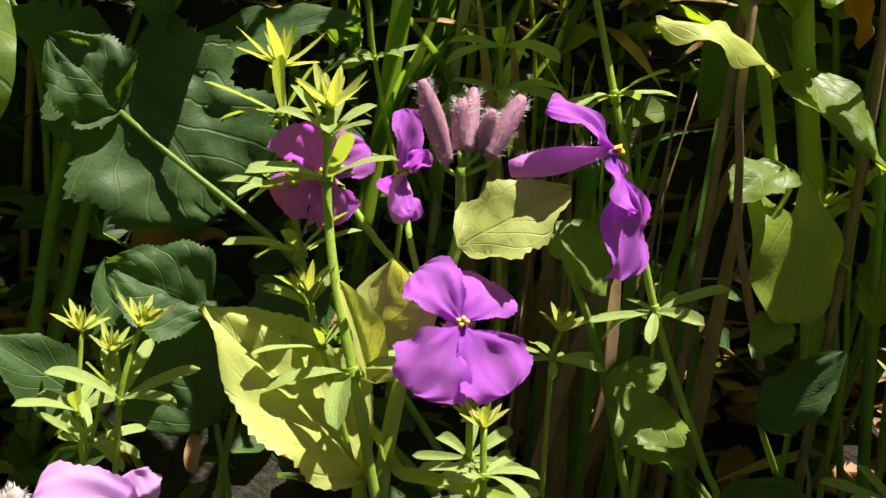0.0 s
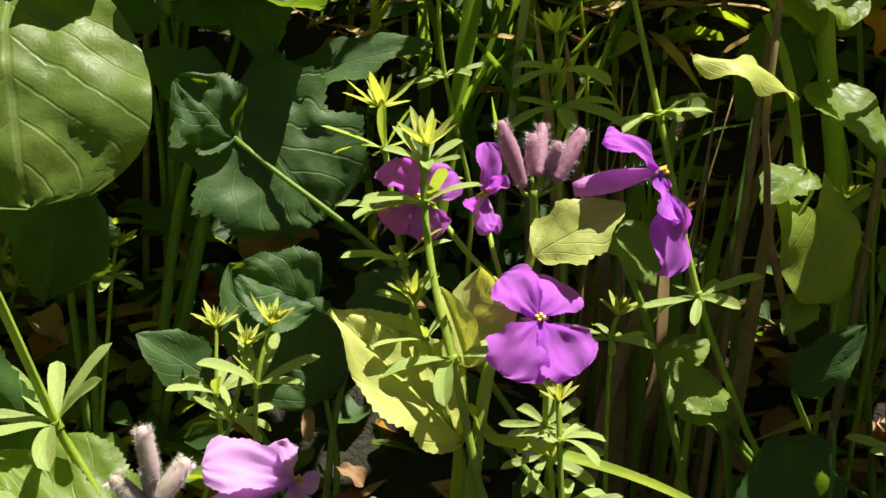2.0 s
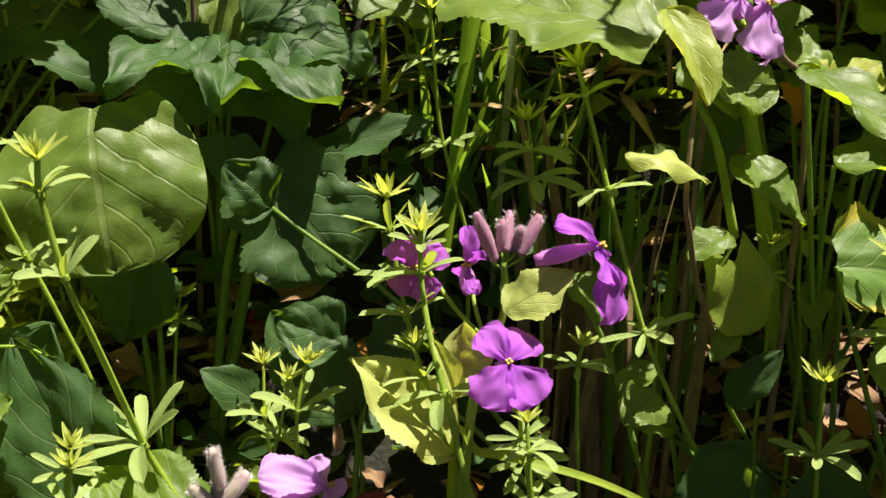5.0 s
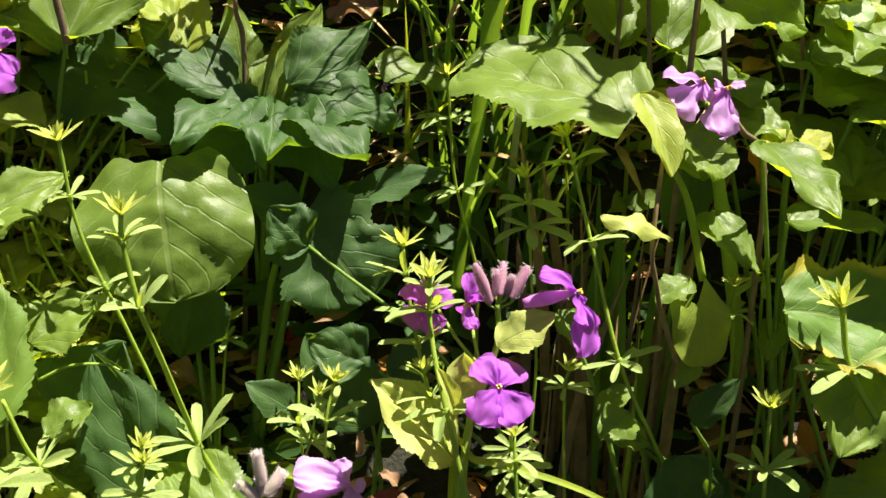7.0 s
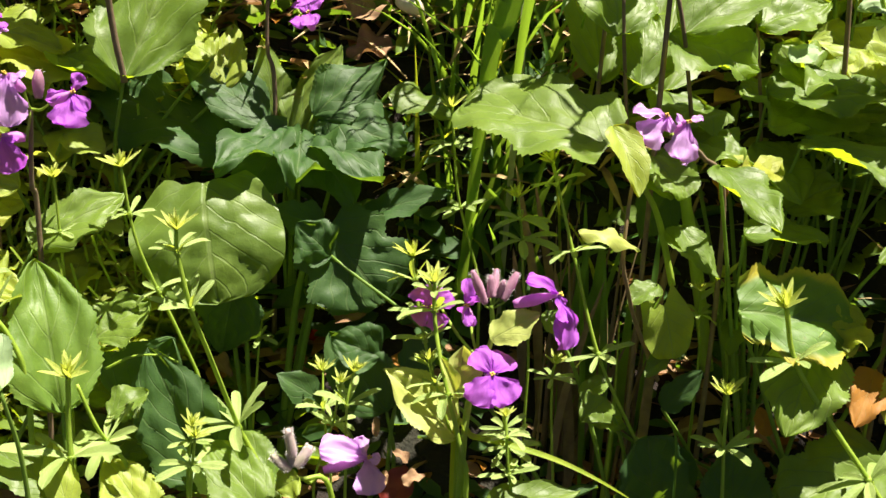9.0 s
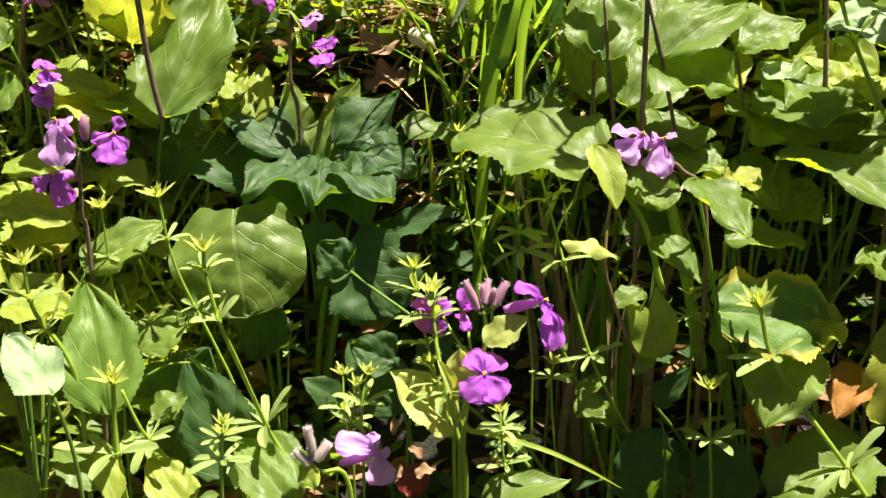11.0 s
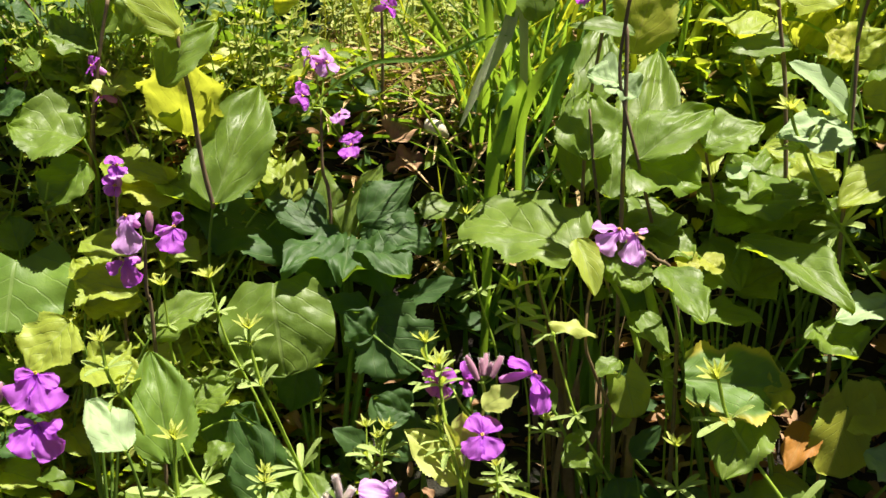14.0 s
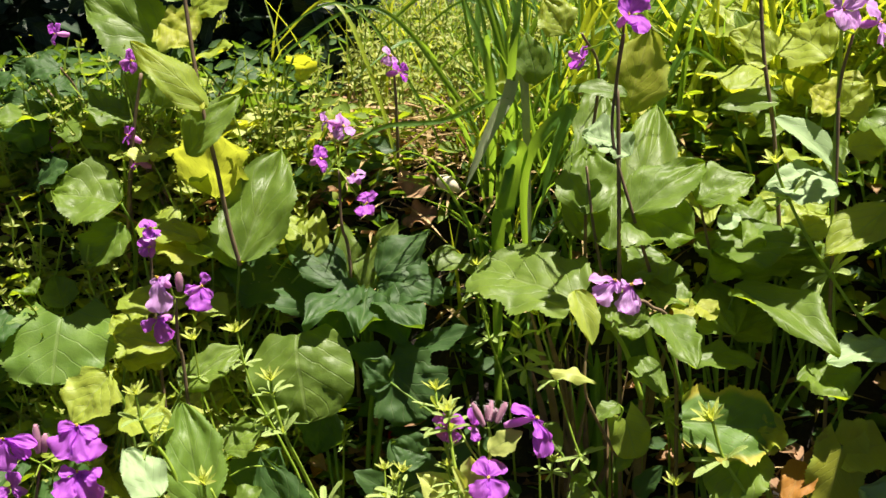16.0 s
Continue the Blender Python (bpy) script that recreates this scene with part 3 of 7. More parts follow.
def thicket(name, label, seed, count, box, tall, leaf_size, material, category="plants", stem="stem", soft=0.0):
    """Weeds past counting: thin stems with rings of small leaves, in one mesh for stems and one for leaves."""
    rnd = random.Random(seed)
    verts, faces, spots = [], [], []
    for _ in range(count):
        x, y = rnd.uniform(box[0], box[1]) + abs(rnd.gauss(0, soft)), rnd.uniform(box[2], box[3]) + abs(rnd.gauss(0, soft))
        p = Vector((x, y, height(x, y) - 0.005))
        way = Vector((rnd.gauss(0, 0.22), rnd.gauss(-0.05, 0.2), 1))
        h = tall * rnd.uniform(0.45, 1.1)
        n = 6
        pts = []
        for i in range(n + 1):
            pts.append(p.copy())
            way += Vector((rnd.gauss(0, 0.10), rnd.gauss(0, 0.10), 0))
            p = p + way.normalized() * h / n
        r = 0.0009
        for i in range(n):
            k = len(verts)
            for q in (pts[i], pts[i + 1]):
                for a in (0, 2.1, 4.2):
                    verts.append((q.x + r * math.cos(a), q.y + r * math.sin(a), q.z))
            faces += [(k, k + 1, k + 4, k + 3), (k + 1, k + 2, k + 5, k + 4), (k + 2, k, k + 3, k + 5)]
            if i:
                spin = rnd.uniform(0, 6)
                for j in range(5):
                    a = spin + j * 1.257
                    d = Vector((math.cos(a), math.sin(a), rnd.uniform(0.1, 1.6))).normalized()
                    ln = leaf_size * rnd.uniform(0.5, 1.2) * (1.15 - 0.1 * i)
                    spots.append((tuple(pts[i]), d, (rnd.gauss(0, 0.4), -0.5, 0.8), ln, ln * 0.4))
    me = bpy.data.meshes.new(name)
    me.from_pydata(verts, [], faces)
    me.materials.append(MAT[stem])
    ob = tagged(new(name, me), label, category, kind="stuff")
    lv = stuff_leaves("leaves", "", spots, material)
    del lv["category"]
    lv.parent = ob
    return ob


def stuff_blades(name, label, seed, count, box, low, high, width, material, category="grass", soft=0.0):
    """Grass past counting: bent, creased blades in one mesh."""
    rnd = random.Random(seed)
    verts, faces, uvs = [], [], []
    for _ in range(count):
        x, y = rnd.uniform(box[0], box[1]) + abs(rnd.gauss(0, soft)), rnd.uniform(box[2], box[3]) + abs(rnd.gauss(0, soft))
        foot = Vector((x, y, height(x, y) - 0.004))
        h = rnd.uniform(low, high)
        dx, dy = rnd.gauss(0, 0.33) * h, rnd.gauss(-0.08, 0.25) * h
        turn = rnd.uniform(-0.9, 0.9)
        side = Vector((math.cos(turn), math.sin(turn), 0)) * width * rnd.uniform(0.5, 1.2) * 0.5
        droop = rnd.random() ** 2 * 0.5
        k = len(verts)
        for i in range(7):
            u = i / 6
            p = foot + Vector((dx * u * u * 1.3, dy * u * u * 1.3, h * (u - droop * u ** 4)))
            w = (0.7, 1, 1, 0.9, 0.7, 0.4, 0.03)[i]
            for q in (-1, 0, 1):
                verts.append(tuple(p + side * (w * q) + Vector((0, 0.15 * width * (q == 0), 0))))
                uvs.append((0.5 + q * 0.5, u))
        faces += [(k + i * 3 + j, k + i * 3 + j + 1, k + i * 3 + j + 4, k + i * 3 + j + 3) for i in range(6) for j in range(2)]
    me = bpy.data.meshes.new(name)
    me.from_pydata(verts, [], faces)
    layer = me.uv_layers.new(name="UVMap")
    for loop in me.loops:
        layer.data[loop.index].uv = uvs[loop.vertex_index]
    me.polygons.foreach_set("use_smooth", [True] * len(me.polygons))
    me.materials.append(MAT[material])
    return tagged(new(name, me), label, category, kind="stuff")


# ---- plants ----
# the violet cress in front: stem, leaves, blossoms, buds
cress = thing("violet_cress", "violet-flowered cress with pale toothed leaves and dusky buds", "flower", "cress", root((-0.0114, 0.01, 0.1683)))
stalk(cress, [root((-0.0127, 0.005, 0.1676)), *[(-0.0127, 0.005, 0.1676), (-0.01, 0.012, 0.2147), (-0.0039, 0.018, 0.2351), (0.0018, 0.02, 0.253), (0.0002, 0.019, 0.2707)]], 0.0022, 0.0012, "stem")
leaf(cress, lean=0.0, **dict(base=(-0.0145, 0.012, 0.1992), tip=(-0.0548, 0.018, 0.2343), width=0.0345, normal=(0.40, -0.62, 0.68), material='bract', shape='ovate', curl=0.2, fold=0.22, wave=0.05, ribs=4))
leaf(cress, lean=0.0, **dict(base=(0.0002, 0.012, 0.2537), tip=(0.0251, 0.014, 0.2685), width=0.019, normal=(0.24, -0.62, 0.75), material='bract', shape='ovate', curl=0.3, fold=0.12))
leaf(cress, lean=0.0, **dict(base=(-0.0144, 0.016, 0.2197), tip=(-0.0133, 0.016, 0.2492), width=0.0215, normal=(0.14, -0.79, 0.59), material='bract', shape='ovate', curl=-0.3, fold=0.4))
leaf(cress, lean=0.0, **dict(base=(-0.017, 0.006, 0.2245), tip=(-0.0264, 0.006, 0.2461), width=0.0083, normal=(0.22, -0.8, 0.56), material='bract', shape='ovate', curl=0.5, fold=0.9))
flower(cress, (0.0001, 0.0, 0.2397), (-0.05, -0.9, 0.55), (-0.08, 0, 1), 0.0182, 0.018, 'petal', seed=3, spread=(36, -38, 142, -146), opening=(80, 82, 72, 76), sizes=(0.84, 0.86, 1.02, 0.98))
stalk(cress, [(0.0041, 0.018, 0.2339), (-0.0009, 0.02, 0.2269), (-0.007, 0.014, 0.2234)], 0.0009, 0.0008, "stem", "pedicel")
flower(cress, (0.0341, 0.017, 0.2778), (0.9, -0.35, 0.25), (-0.1, 0.1, 1), 1.0, 0.0235, 'petal', seed=5, back=(0.95, -0.1, 0.28), petals=(((-0.0144, -0.005, 0.012), (0.35, -0.5, 0.8), 0.0194, 0.6), ((0.0071, -0.005, -0.0286), (0.55, -0.83, 0.05), 0.0299, 0.62), ((0.0024, -0.007, -0.0142), (0.75, -0.65, 0.1), 0.016, 0.6), ((0.0065, 0.003, -0.0093), (0.6, -0.7, 0.3), 0.0117, 0.6)))
stalk(cress, [(0.0119, 0.02, 0.2671), (0.0057, 0.02, 0.2594), (0.002, 0.02, 0.2566)], 0.0009, 0.0008, "stem", "pedicel")
flower(cress, (-0.0298, 0.034, 0.2637), (-0.2, -0.85, 0.3), (0.1, 0, 1), 0.0135, 0.014, 'petal', seed=7)
stalk(cress, [(-0.0234, 0.045, 0.2592), (-0.0154, 0.03, 0.2499), (-0.0078, 0.018, 0.2442)], 0.0009, 0.0008, "stem", "pedicel")
flower(cress, (-0.0117, 0.03, 0.2665), (0.4, -0.75, 0.45), (0.1, 0, 1), 1.0, 0.012, 'petal', seed=8, back=(-0.15, -0.2, 1), petals=(((0.0012, -0.004, 0.0135), (0.45, -0.8, 0.4), 0.0152, 0.72), ((0.0048, -0.003, 0.0052), (0.6, -0.75, 0.3), 0.0088, 0.75), ((0.0022, -0.005, -0.0095), (0.3, -0.9, 0.2), 0.0122, 0.55), ((-0.0035, 0.004, -0.0060), (-0.1, -0.9, 0.3), 0.0085, 0.7)))
stalk(cress, [(-0.0081, 0.034, 0.2543), (-0.0077, 0.025, 0.2496), (-0.0046, 0.018, 0.2388)], 0.0009, 0.0008, "stem", "pedicel")
bud(cress, (-0.003, 0.019, 0.2713), (-0.0109, 0.019, 0.2889), 0.002, 260, 0)
stalk(cress, [(0.0004, 0.019, 0.2684), (-0.0029, 0.019, 0.2699), (-0.003, 0.019, 0.2713)], 0.0006, 0.0007, "stem", "pedicel")
bud(cress, (0.0, 0.021, 0.2741), (-0.0005, 0.023, 0.2856), 0.0018, 260, 1)
stalk(cress, [(0.0003, 0.019, 0.2702), (-0.0003, 0.019, 0.2731), (0.0, 0.021, 0.2741)], 0.0006, 0.0007, "stem", "pedicel")
bud(cress, (0.0013, 0.019, 0.2746), (0.0028, 0.027, 0.2879), 0.0016, 260, 2)
stalk(cress, [(0.0003, 0.019, 0.2702), (0.0014, 0.019, 0.2732), (0.0013, 0.019, 0.2746)], 0.0006, 0.0007, "stem", "pedicel")
bud(cress, (0.0039, 0.021, 0.2742), (0.006, 0.019, 0.2841), 0.0014, 260, 3)
stalk(cress, [(0.0003, 0.019, 0.2702), (0.0035, 0.019, 0.2732), (0.0039, 0.021, 0.2742)], 0.0006, 0.0007, "stem", "pedicel")
bud(cress, (0.0062, 0.019, 0.2733), (0.0133, 0.023, 0.2875), 0.002, 260, 4)
stalk(cress, [(0.0004, 0.019, 0.2684), (0.0063, 0.019, 0.2719), (0.0062, 0.019, 0.2733)], 0.0006, 0.0007, "stem", "pedicel")
# the lilac cress low in front
low_cress = thing("lilac_cress", "lilac cress blossom with woolly buds, low among the leaves", "flower", "cress", root((-0.0732, 0.03, 0.1578)))
stalk(low_cress, [root((-0.0769, 0.03, 0.1433)), (-0.0807, 0.03, 0.1541), (-0.0984, 0.025, 0.1675)], 0.002, 0.0012, "stem")
flower(low_cress, (-0.0618, 0.02, 0.1824), (0.6, -0.6, 0.5), (0, 0.3, 1), 1.0, 0.0245, 'lilac', seed=11, back=(0.93, -0.05, 0.33), petals=(((-0.0228, -0.008, 0.0118), (-0.15, -0.6, 0.8), 0.0269, 0.72), ((0.0018, -0.01, -0.017), (0.3, -0.9, 0.3), 0.0198, 0.95), ((-0.0061, 0.006, 0.009), (0.1, -0.5, 0.85), 0.0124, 0.85), ((0.0064, -0.004, 0.0015), (0.6, -0.6, 0.4), 0.0077, 1.0)))
stalk(low_cress, [(-0.0871, 0.03, 0.1672), (-0.0918, 0.03, 0.1622), (-0.0949, 0.026, 0.1649)], 0.0009, 0.0008, "stem", "pedicel")
bud(low_cress, (-0.1014, 0.022, 0.1812), (-0.1045, 0.022, 0.1977), 0.0022, 900, 20, "bud_pale")
bud(low_cress, (-0.0997, 0.022, 0.1752), (-0.0921, 0.026, 0.1861), 0.0024, 900, 21, "bud_pale")
bud(low_cress, (-0.1032, 0.022, 0.1732), (-0.1127, 0.022, 0.1822), 0.0022, 900, 22, "bud_pale")
bud(low_cress, (-0.1011, 0.022, 0.1752), (-0.1036, 0.026, 0.1831), 0.0018, 900, 23, "bud_pale")
leaf(low_cress, lean=0.0, **dict(base=(-0.0977, 0.02, 0.1703), tip=(-0.1102, 0.02, 0.1624), width=0.0192, normal=(-0.1, -0.74, 0.67), material='bright', shape='ovate'))
# cleavers
cleavers([(-0.01, 0.0, 0.1825), (-0.0126, 0.0, 0.1938), (-0.0208, 0.008, 0.2249), (-0.0263, 0.018, 0.2461), (-0.0288, 0.026, 0.264), (-0.0295, 0.026, 0.2798)], [(0.4, 0.018, 0.15), (0.8, 0.017, 0.35), (0.92, 0.012, 0.7)], 0.012, radius=0.0016, seed=1)
cleavers([(-0.0145, 0.02, 0.1938), (-0.0224, 0.025, 0.2101), (-0.0326, 0.035, 0.2444), (-0.0378, 0.04, 0.2687), (-0.0405, 0.05, 0.2869)], [(0.5, 0.016, 0.45), (0.62, 0.014, 0.5), (0.85, 0.015, 0.45)], 0.013, radius=0.0013, seed=2)
cleavers([(-0.0137, 0.012, 0.1876), (-0.0191, 0.012, 0.2041), (-0.0254, 0.014, 0.2225), (-0.0298, 0.018, 0.2336), (-0.0311, 0.02, 0.2391)], [(0.6, 0.013, 0.5), (0.85, 0.011, 0.7)], 0.009, radius=0.001, seed=31)
cleavers([(-0.0736, 0.05, 0.16), (-0.0739, 0.05, 0.1787), (-0.0735, 0.05, 0.2019), (-0.0703, 0.055, 0.2174)], [(0.62, 0.0165, 0.6)], 0.011, radius=0.0011, seed=3)
cleavers([(-0.0829, 0.08, 0.1436), (-0.0857, 0.08, 0.1642), (-0.0881, 0.08, 0.1861), (-0.0887, 0.085, 0.2057)], [(0.62, 0.016, 0.5)], 0.011, radius=0.001, seed=4)
cleavers([(-0.1188, 0.055, 0.1494), (-0.1345, 0.055, 0.1833), (-0.1488, 0.045, 0.2301), (-0.1564, 0.036, 0.259), (-0.1629, 0.036, 0.2894), (-0.1633, 0.036, 0.3015)], [(0.2, 0.0235, 0.6), (0.6, 0.018, 0.65), (0.8, 0.014, 0.7)], 0.013, radius=0.0016, seed=5)
cleavers([(-0.1364, 0.13, 0.1257), (-0.134, 0.13, 0.1624), (-0.1305, 0.13, 0.2094), (-0.129, 0.13, 0.221)], [(0.66, 0.011, 0.3)], 0.01, radius=0.001, seed=6)
cleavers([(-0.1567, 0.02, 0.1757), (-0.1555, 0.02, 0.1905), (-0.1542, 0.02, 0.1995)], [(0.5, 0.0125, 0.3)], 0.01, radius=0.0012, seed=7)
cleavers([(0.0184, 0.03, 0.171), (0.0146, 0.03, 0.1893), (0.0099, 0.02, 0.2112)], [(0.35, 0.015, 0.1), (0.7, 0.012, 0.2)], 0.008, radius=0.0012, seed=8)
cleavers([(0.2341, 0.0, 0.1451), (0.2151, 0.01, 0.1763), (0.1736, 0.025, 0.2342), (0.1612, 0.026, 0.2705)], [(0.33, 0.026, 0.3), (0.7, 0.022, 0.35)], 0.018, radius=0.0018, seed=10)
cleavers([(0.1417, 0.03, 0.1466), (0.1385, 0.03, 0.185), (0.1363, 0.03, 0.218)], [(0.5, 0.017, 0.3)], 0.013, radius=0.0012, seed=11)
cleavers([(0.0961, 0.05, 0.1728), (0.0899, 0.053, 0.1875), (0.0678, 0.053, 0.231), (0.051, 0.065, 0.2882), (0.041, 0.075, 0.3249), (0.0382, 0.08, 0.3362)], [(0.4, 0.0165, 0.1), (0.6, 0.0165, 0.2), (0.8, 0.013, 0.3)], 0.012, radius=0.0012, seed=12)
cleavers([(0.0527, 0.07, 0.1288), (0.0479, 0.07, 0.1775), (0.0459, 0.07, 0.2097), (0.0471, 0.07, 0.2187)], [(0.66, 0.013, 0.2)], 0.01, radius=0.001, seed=13)
cleavers([(0.0361, 0.1, 0.2134), (0.0299, 0.1, 0.2594), (0.0265, 0.1, 0.2921), (0.0234, 0.1, 0.3109)], [(0.6, 0.02, 0.1), (0.75, 0.018, 0.2)], 0.012, radius=0.001, seed=14)
cleavers([(0.0116, 0.17, 0.2371), (0.0017, 0.17, 0.2705), (-0.0063, 0.17, 0.3002), (-0.0108, 0.17, 0.3382), (-0.0129, 0.17, 0.3542)], [(0.4, 0.018, 0.2), (0.7, 0.016, 0.3)], 0.012, radius=0.0012, seed=15)
cleavers([(0.1631, 0.1, 0.2006), (0.1572, 0.1, 0.2351), (0.1555, 0.1, 0.2588), (0.1543, 0.1, 0.2657)], [(0.7, 0.016, 0.1)], 0.012, radius=0.001, seed=16)
cleavers([(0.313, 0.08, 0.2855), (0.2787, 0.083, 0.3299), (0.2441, 0.085, 0.3826), (0.22, 0.085, 0.4303), (0.2142, 0.085, 0.4472)], [(0.4, 0.02, 0.3), (0.7, 0.018, 0.4)], 0.014, radius=0.0016, seed=17)
cleavers([(-0.2054, 0.0, 0.1451), (-0.2108, 0.005, 0.1679), (-0.2144, 0.01, 0.1979), (-0.2135, 0.01, 0.2295)], [(0.55, 0.028, 0.4)], 0.016, radius=0.0018, seed=18)
cleavers([(-0.2372, 0.02, 0.222), (-0.2442, 0.02, 0.2466), (-0.2589, 0.02, 0.2707), (-0.2621, 0.02, 0.2976)], [(0.5, 0.02, 0.4), (0.75, 0.016, 0.4)], 0.013, radius=0.0015, seed=19)
cleavers([(-0.1527, 0.0, 0.156), (-0.1514, 0.0, 0.1812), (-0.1493, 0.0, 0.2024)], [(0.6, 0.016, 0.2)], 0.01, radius=0.0011, seed=20)
cleavers([(-0.1599, 0.09, 0.1896), (-0.1729, 0.09, 0.2253), (-0.1953, 0.09, 0.2789), (-0.2031, 0.09, 0.3233)], [(0.5, 0.014, 0.2), (0.8, 0.014, 0.3)], 0.013, radius=0.0012, seed=21)
cleavers([(-0.2396, 0.1, 0.2415), (-0.2408, 0.1, 0.2725), (-0.2429, 0.1, 0.3139)], [(0.6, 0.014, 0.3)], 0.012, radius=0.001, seed=22)
cleavers([(-0.2131, 0.03, 0.1397), (-0.1904, 0.03, 0.1663), (-0.2025, 0.02, 0.1969), (-0.2123, 0.02, 0.222)], [(0.6, 0.02, 0.3)], 0.01, radius=0.0012, seed=23, tip=False)
cleavers([(0.0167, 0.0, 0.156), (0.0112, 0.0, 0.1919), (0.0095, 0.005, 0.2142)], [(0.4, 0.016, 0.2), (0.75, 0.013, 0.3)], 0.008, radius=0.0011, seed=24)
cleavers([(0.1399, 0.09, 0.2198), (0.1374, 0.09, 0.2398), (0.1359, 0.09, 0.2595)], [(0.6, 0.012, 0.2)], 0.009, radius=0.001, seed=25)
cleavers([(-0.0911, 0.06, 0.1504), (-0.0817, 0.06, 0.1833), (-0.0777, 0.06, 0.2086)], [(0.5, 0.014, 0.3)], 0.009, radius=0.001, seed=26)
# broad leaves low in front and on the shaded side
leafy('broadleaf_plant', 'big round mid-green leaf, dappled by sun, over the shaded bank', (-0.1351, 0.13), [
    dict(base=(-0.1639, 0.13, 0.3069), tip=(-0.1518, 0.1, 0.2415), width=0.0904, normal=(-0.08, -0.77, 0.63), material='mid', shape='round', curl=0.9, fold=-0.10, lobe=0.1, wave=0.03, teeth=0, ribs=4, relief=0.6, lean=0.0),
    dict(base=(-0.1436, 0.12, 0.2511), tip=(-0.1516, 0.12, 0.2023), width=0.0417, normal=(0.0, -0.91, 0.41), material='dark', shape='ovate'),
], [
    
], group='broadleaf plants')
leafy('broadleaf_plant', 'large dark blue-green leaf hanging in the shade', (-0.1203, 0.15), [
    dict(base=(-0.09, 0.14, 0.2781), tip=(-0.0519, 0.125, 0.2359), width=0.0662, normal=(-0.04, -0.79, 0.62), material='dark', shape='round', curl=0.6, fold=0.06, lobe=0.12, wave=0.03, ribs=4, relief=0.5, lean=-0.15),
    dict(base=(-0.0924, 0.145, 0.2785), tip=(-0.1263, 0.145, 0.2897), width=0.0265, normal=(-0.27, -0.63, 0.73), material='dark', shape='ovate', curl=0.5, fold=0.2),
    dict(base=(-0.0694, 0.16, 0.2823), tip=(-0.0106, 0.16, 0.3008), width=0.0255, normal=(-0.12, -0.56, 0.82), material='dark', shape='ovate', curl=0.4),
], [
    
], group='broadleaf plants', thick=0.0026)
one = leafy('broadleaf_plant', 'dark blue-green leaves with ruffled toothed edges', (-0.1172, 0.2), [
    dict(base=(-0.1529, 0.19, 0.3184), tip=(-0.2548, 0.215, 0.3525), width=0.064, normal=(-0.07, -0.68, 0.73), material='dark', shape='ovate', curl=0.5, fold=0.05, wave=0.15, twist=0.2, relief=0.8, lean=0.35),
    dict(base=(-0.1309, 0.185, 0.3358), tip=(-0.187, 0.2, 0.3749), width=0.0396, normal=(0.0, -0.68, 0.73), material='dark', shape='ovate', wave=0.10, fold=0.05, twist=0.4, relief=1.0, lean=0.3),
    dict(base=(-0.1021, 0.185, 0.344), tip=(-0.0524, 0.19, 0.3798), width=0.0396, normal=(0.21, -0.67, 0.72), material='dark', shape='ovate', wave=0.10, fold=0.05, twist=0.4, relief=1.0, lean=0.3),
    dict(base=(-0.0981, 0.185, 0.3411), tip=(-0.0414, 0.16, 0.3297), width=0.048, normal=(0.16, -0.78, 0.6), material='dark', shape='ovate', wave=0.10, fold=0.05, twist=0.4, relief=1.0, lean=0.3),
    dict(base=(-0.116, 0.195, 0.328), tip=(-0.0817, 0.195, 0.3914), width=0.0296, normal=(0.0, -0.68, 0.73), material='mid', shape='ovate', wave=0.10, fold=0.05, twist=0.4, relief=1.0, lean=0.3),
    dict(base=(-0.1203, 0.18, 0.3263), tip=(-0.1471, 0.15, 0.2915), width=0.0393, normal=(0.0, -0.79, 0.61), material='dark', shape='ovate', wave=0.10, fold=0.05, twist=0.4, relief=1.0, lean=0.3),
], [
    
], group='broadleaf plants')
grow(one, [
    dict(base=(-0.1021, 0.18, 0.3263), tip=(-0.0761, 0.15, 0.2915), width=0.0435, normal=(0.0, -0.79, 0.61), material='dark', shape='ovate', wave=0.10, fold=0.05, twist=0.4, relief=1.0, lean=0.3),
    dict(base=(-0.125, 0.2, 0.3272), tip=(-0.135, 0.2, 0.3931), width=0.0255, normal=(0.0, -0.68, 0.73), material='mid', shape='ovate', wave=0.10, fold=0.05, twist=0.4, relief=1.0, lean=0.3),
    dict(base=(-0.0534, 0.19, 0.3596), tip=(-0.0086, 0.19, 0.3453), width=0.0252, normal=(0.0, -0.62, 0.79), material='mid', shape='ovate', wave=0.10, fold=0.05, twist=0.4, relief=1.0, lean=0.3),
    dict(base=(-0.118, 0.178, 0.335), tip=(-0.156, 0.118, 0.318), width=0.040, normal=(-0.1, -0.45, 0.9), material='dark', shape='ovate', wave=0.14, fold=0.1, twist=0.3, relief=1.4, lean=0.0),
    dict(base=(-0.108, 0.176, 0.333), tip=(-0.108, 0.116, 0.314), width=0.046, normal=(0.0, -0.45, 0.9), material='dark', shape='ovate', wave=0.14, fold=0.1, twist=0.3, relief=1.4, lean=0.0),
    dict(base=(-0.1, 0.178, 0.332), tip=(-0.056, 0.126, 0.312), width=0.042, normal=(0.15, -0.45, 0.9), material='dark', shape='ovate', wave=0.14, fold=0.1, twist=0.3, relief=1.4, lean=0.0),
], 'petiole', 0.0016)
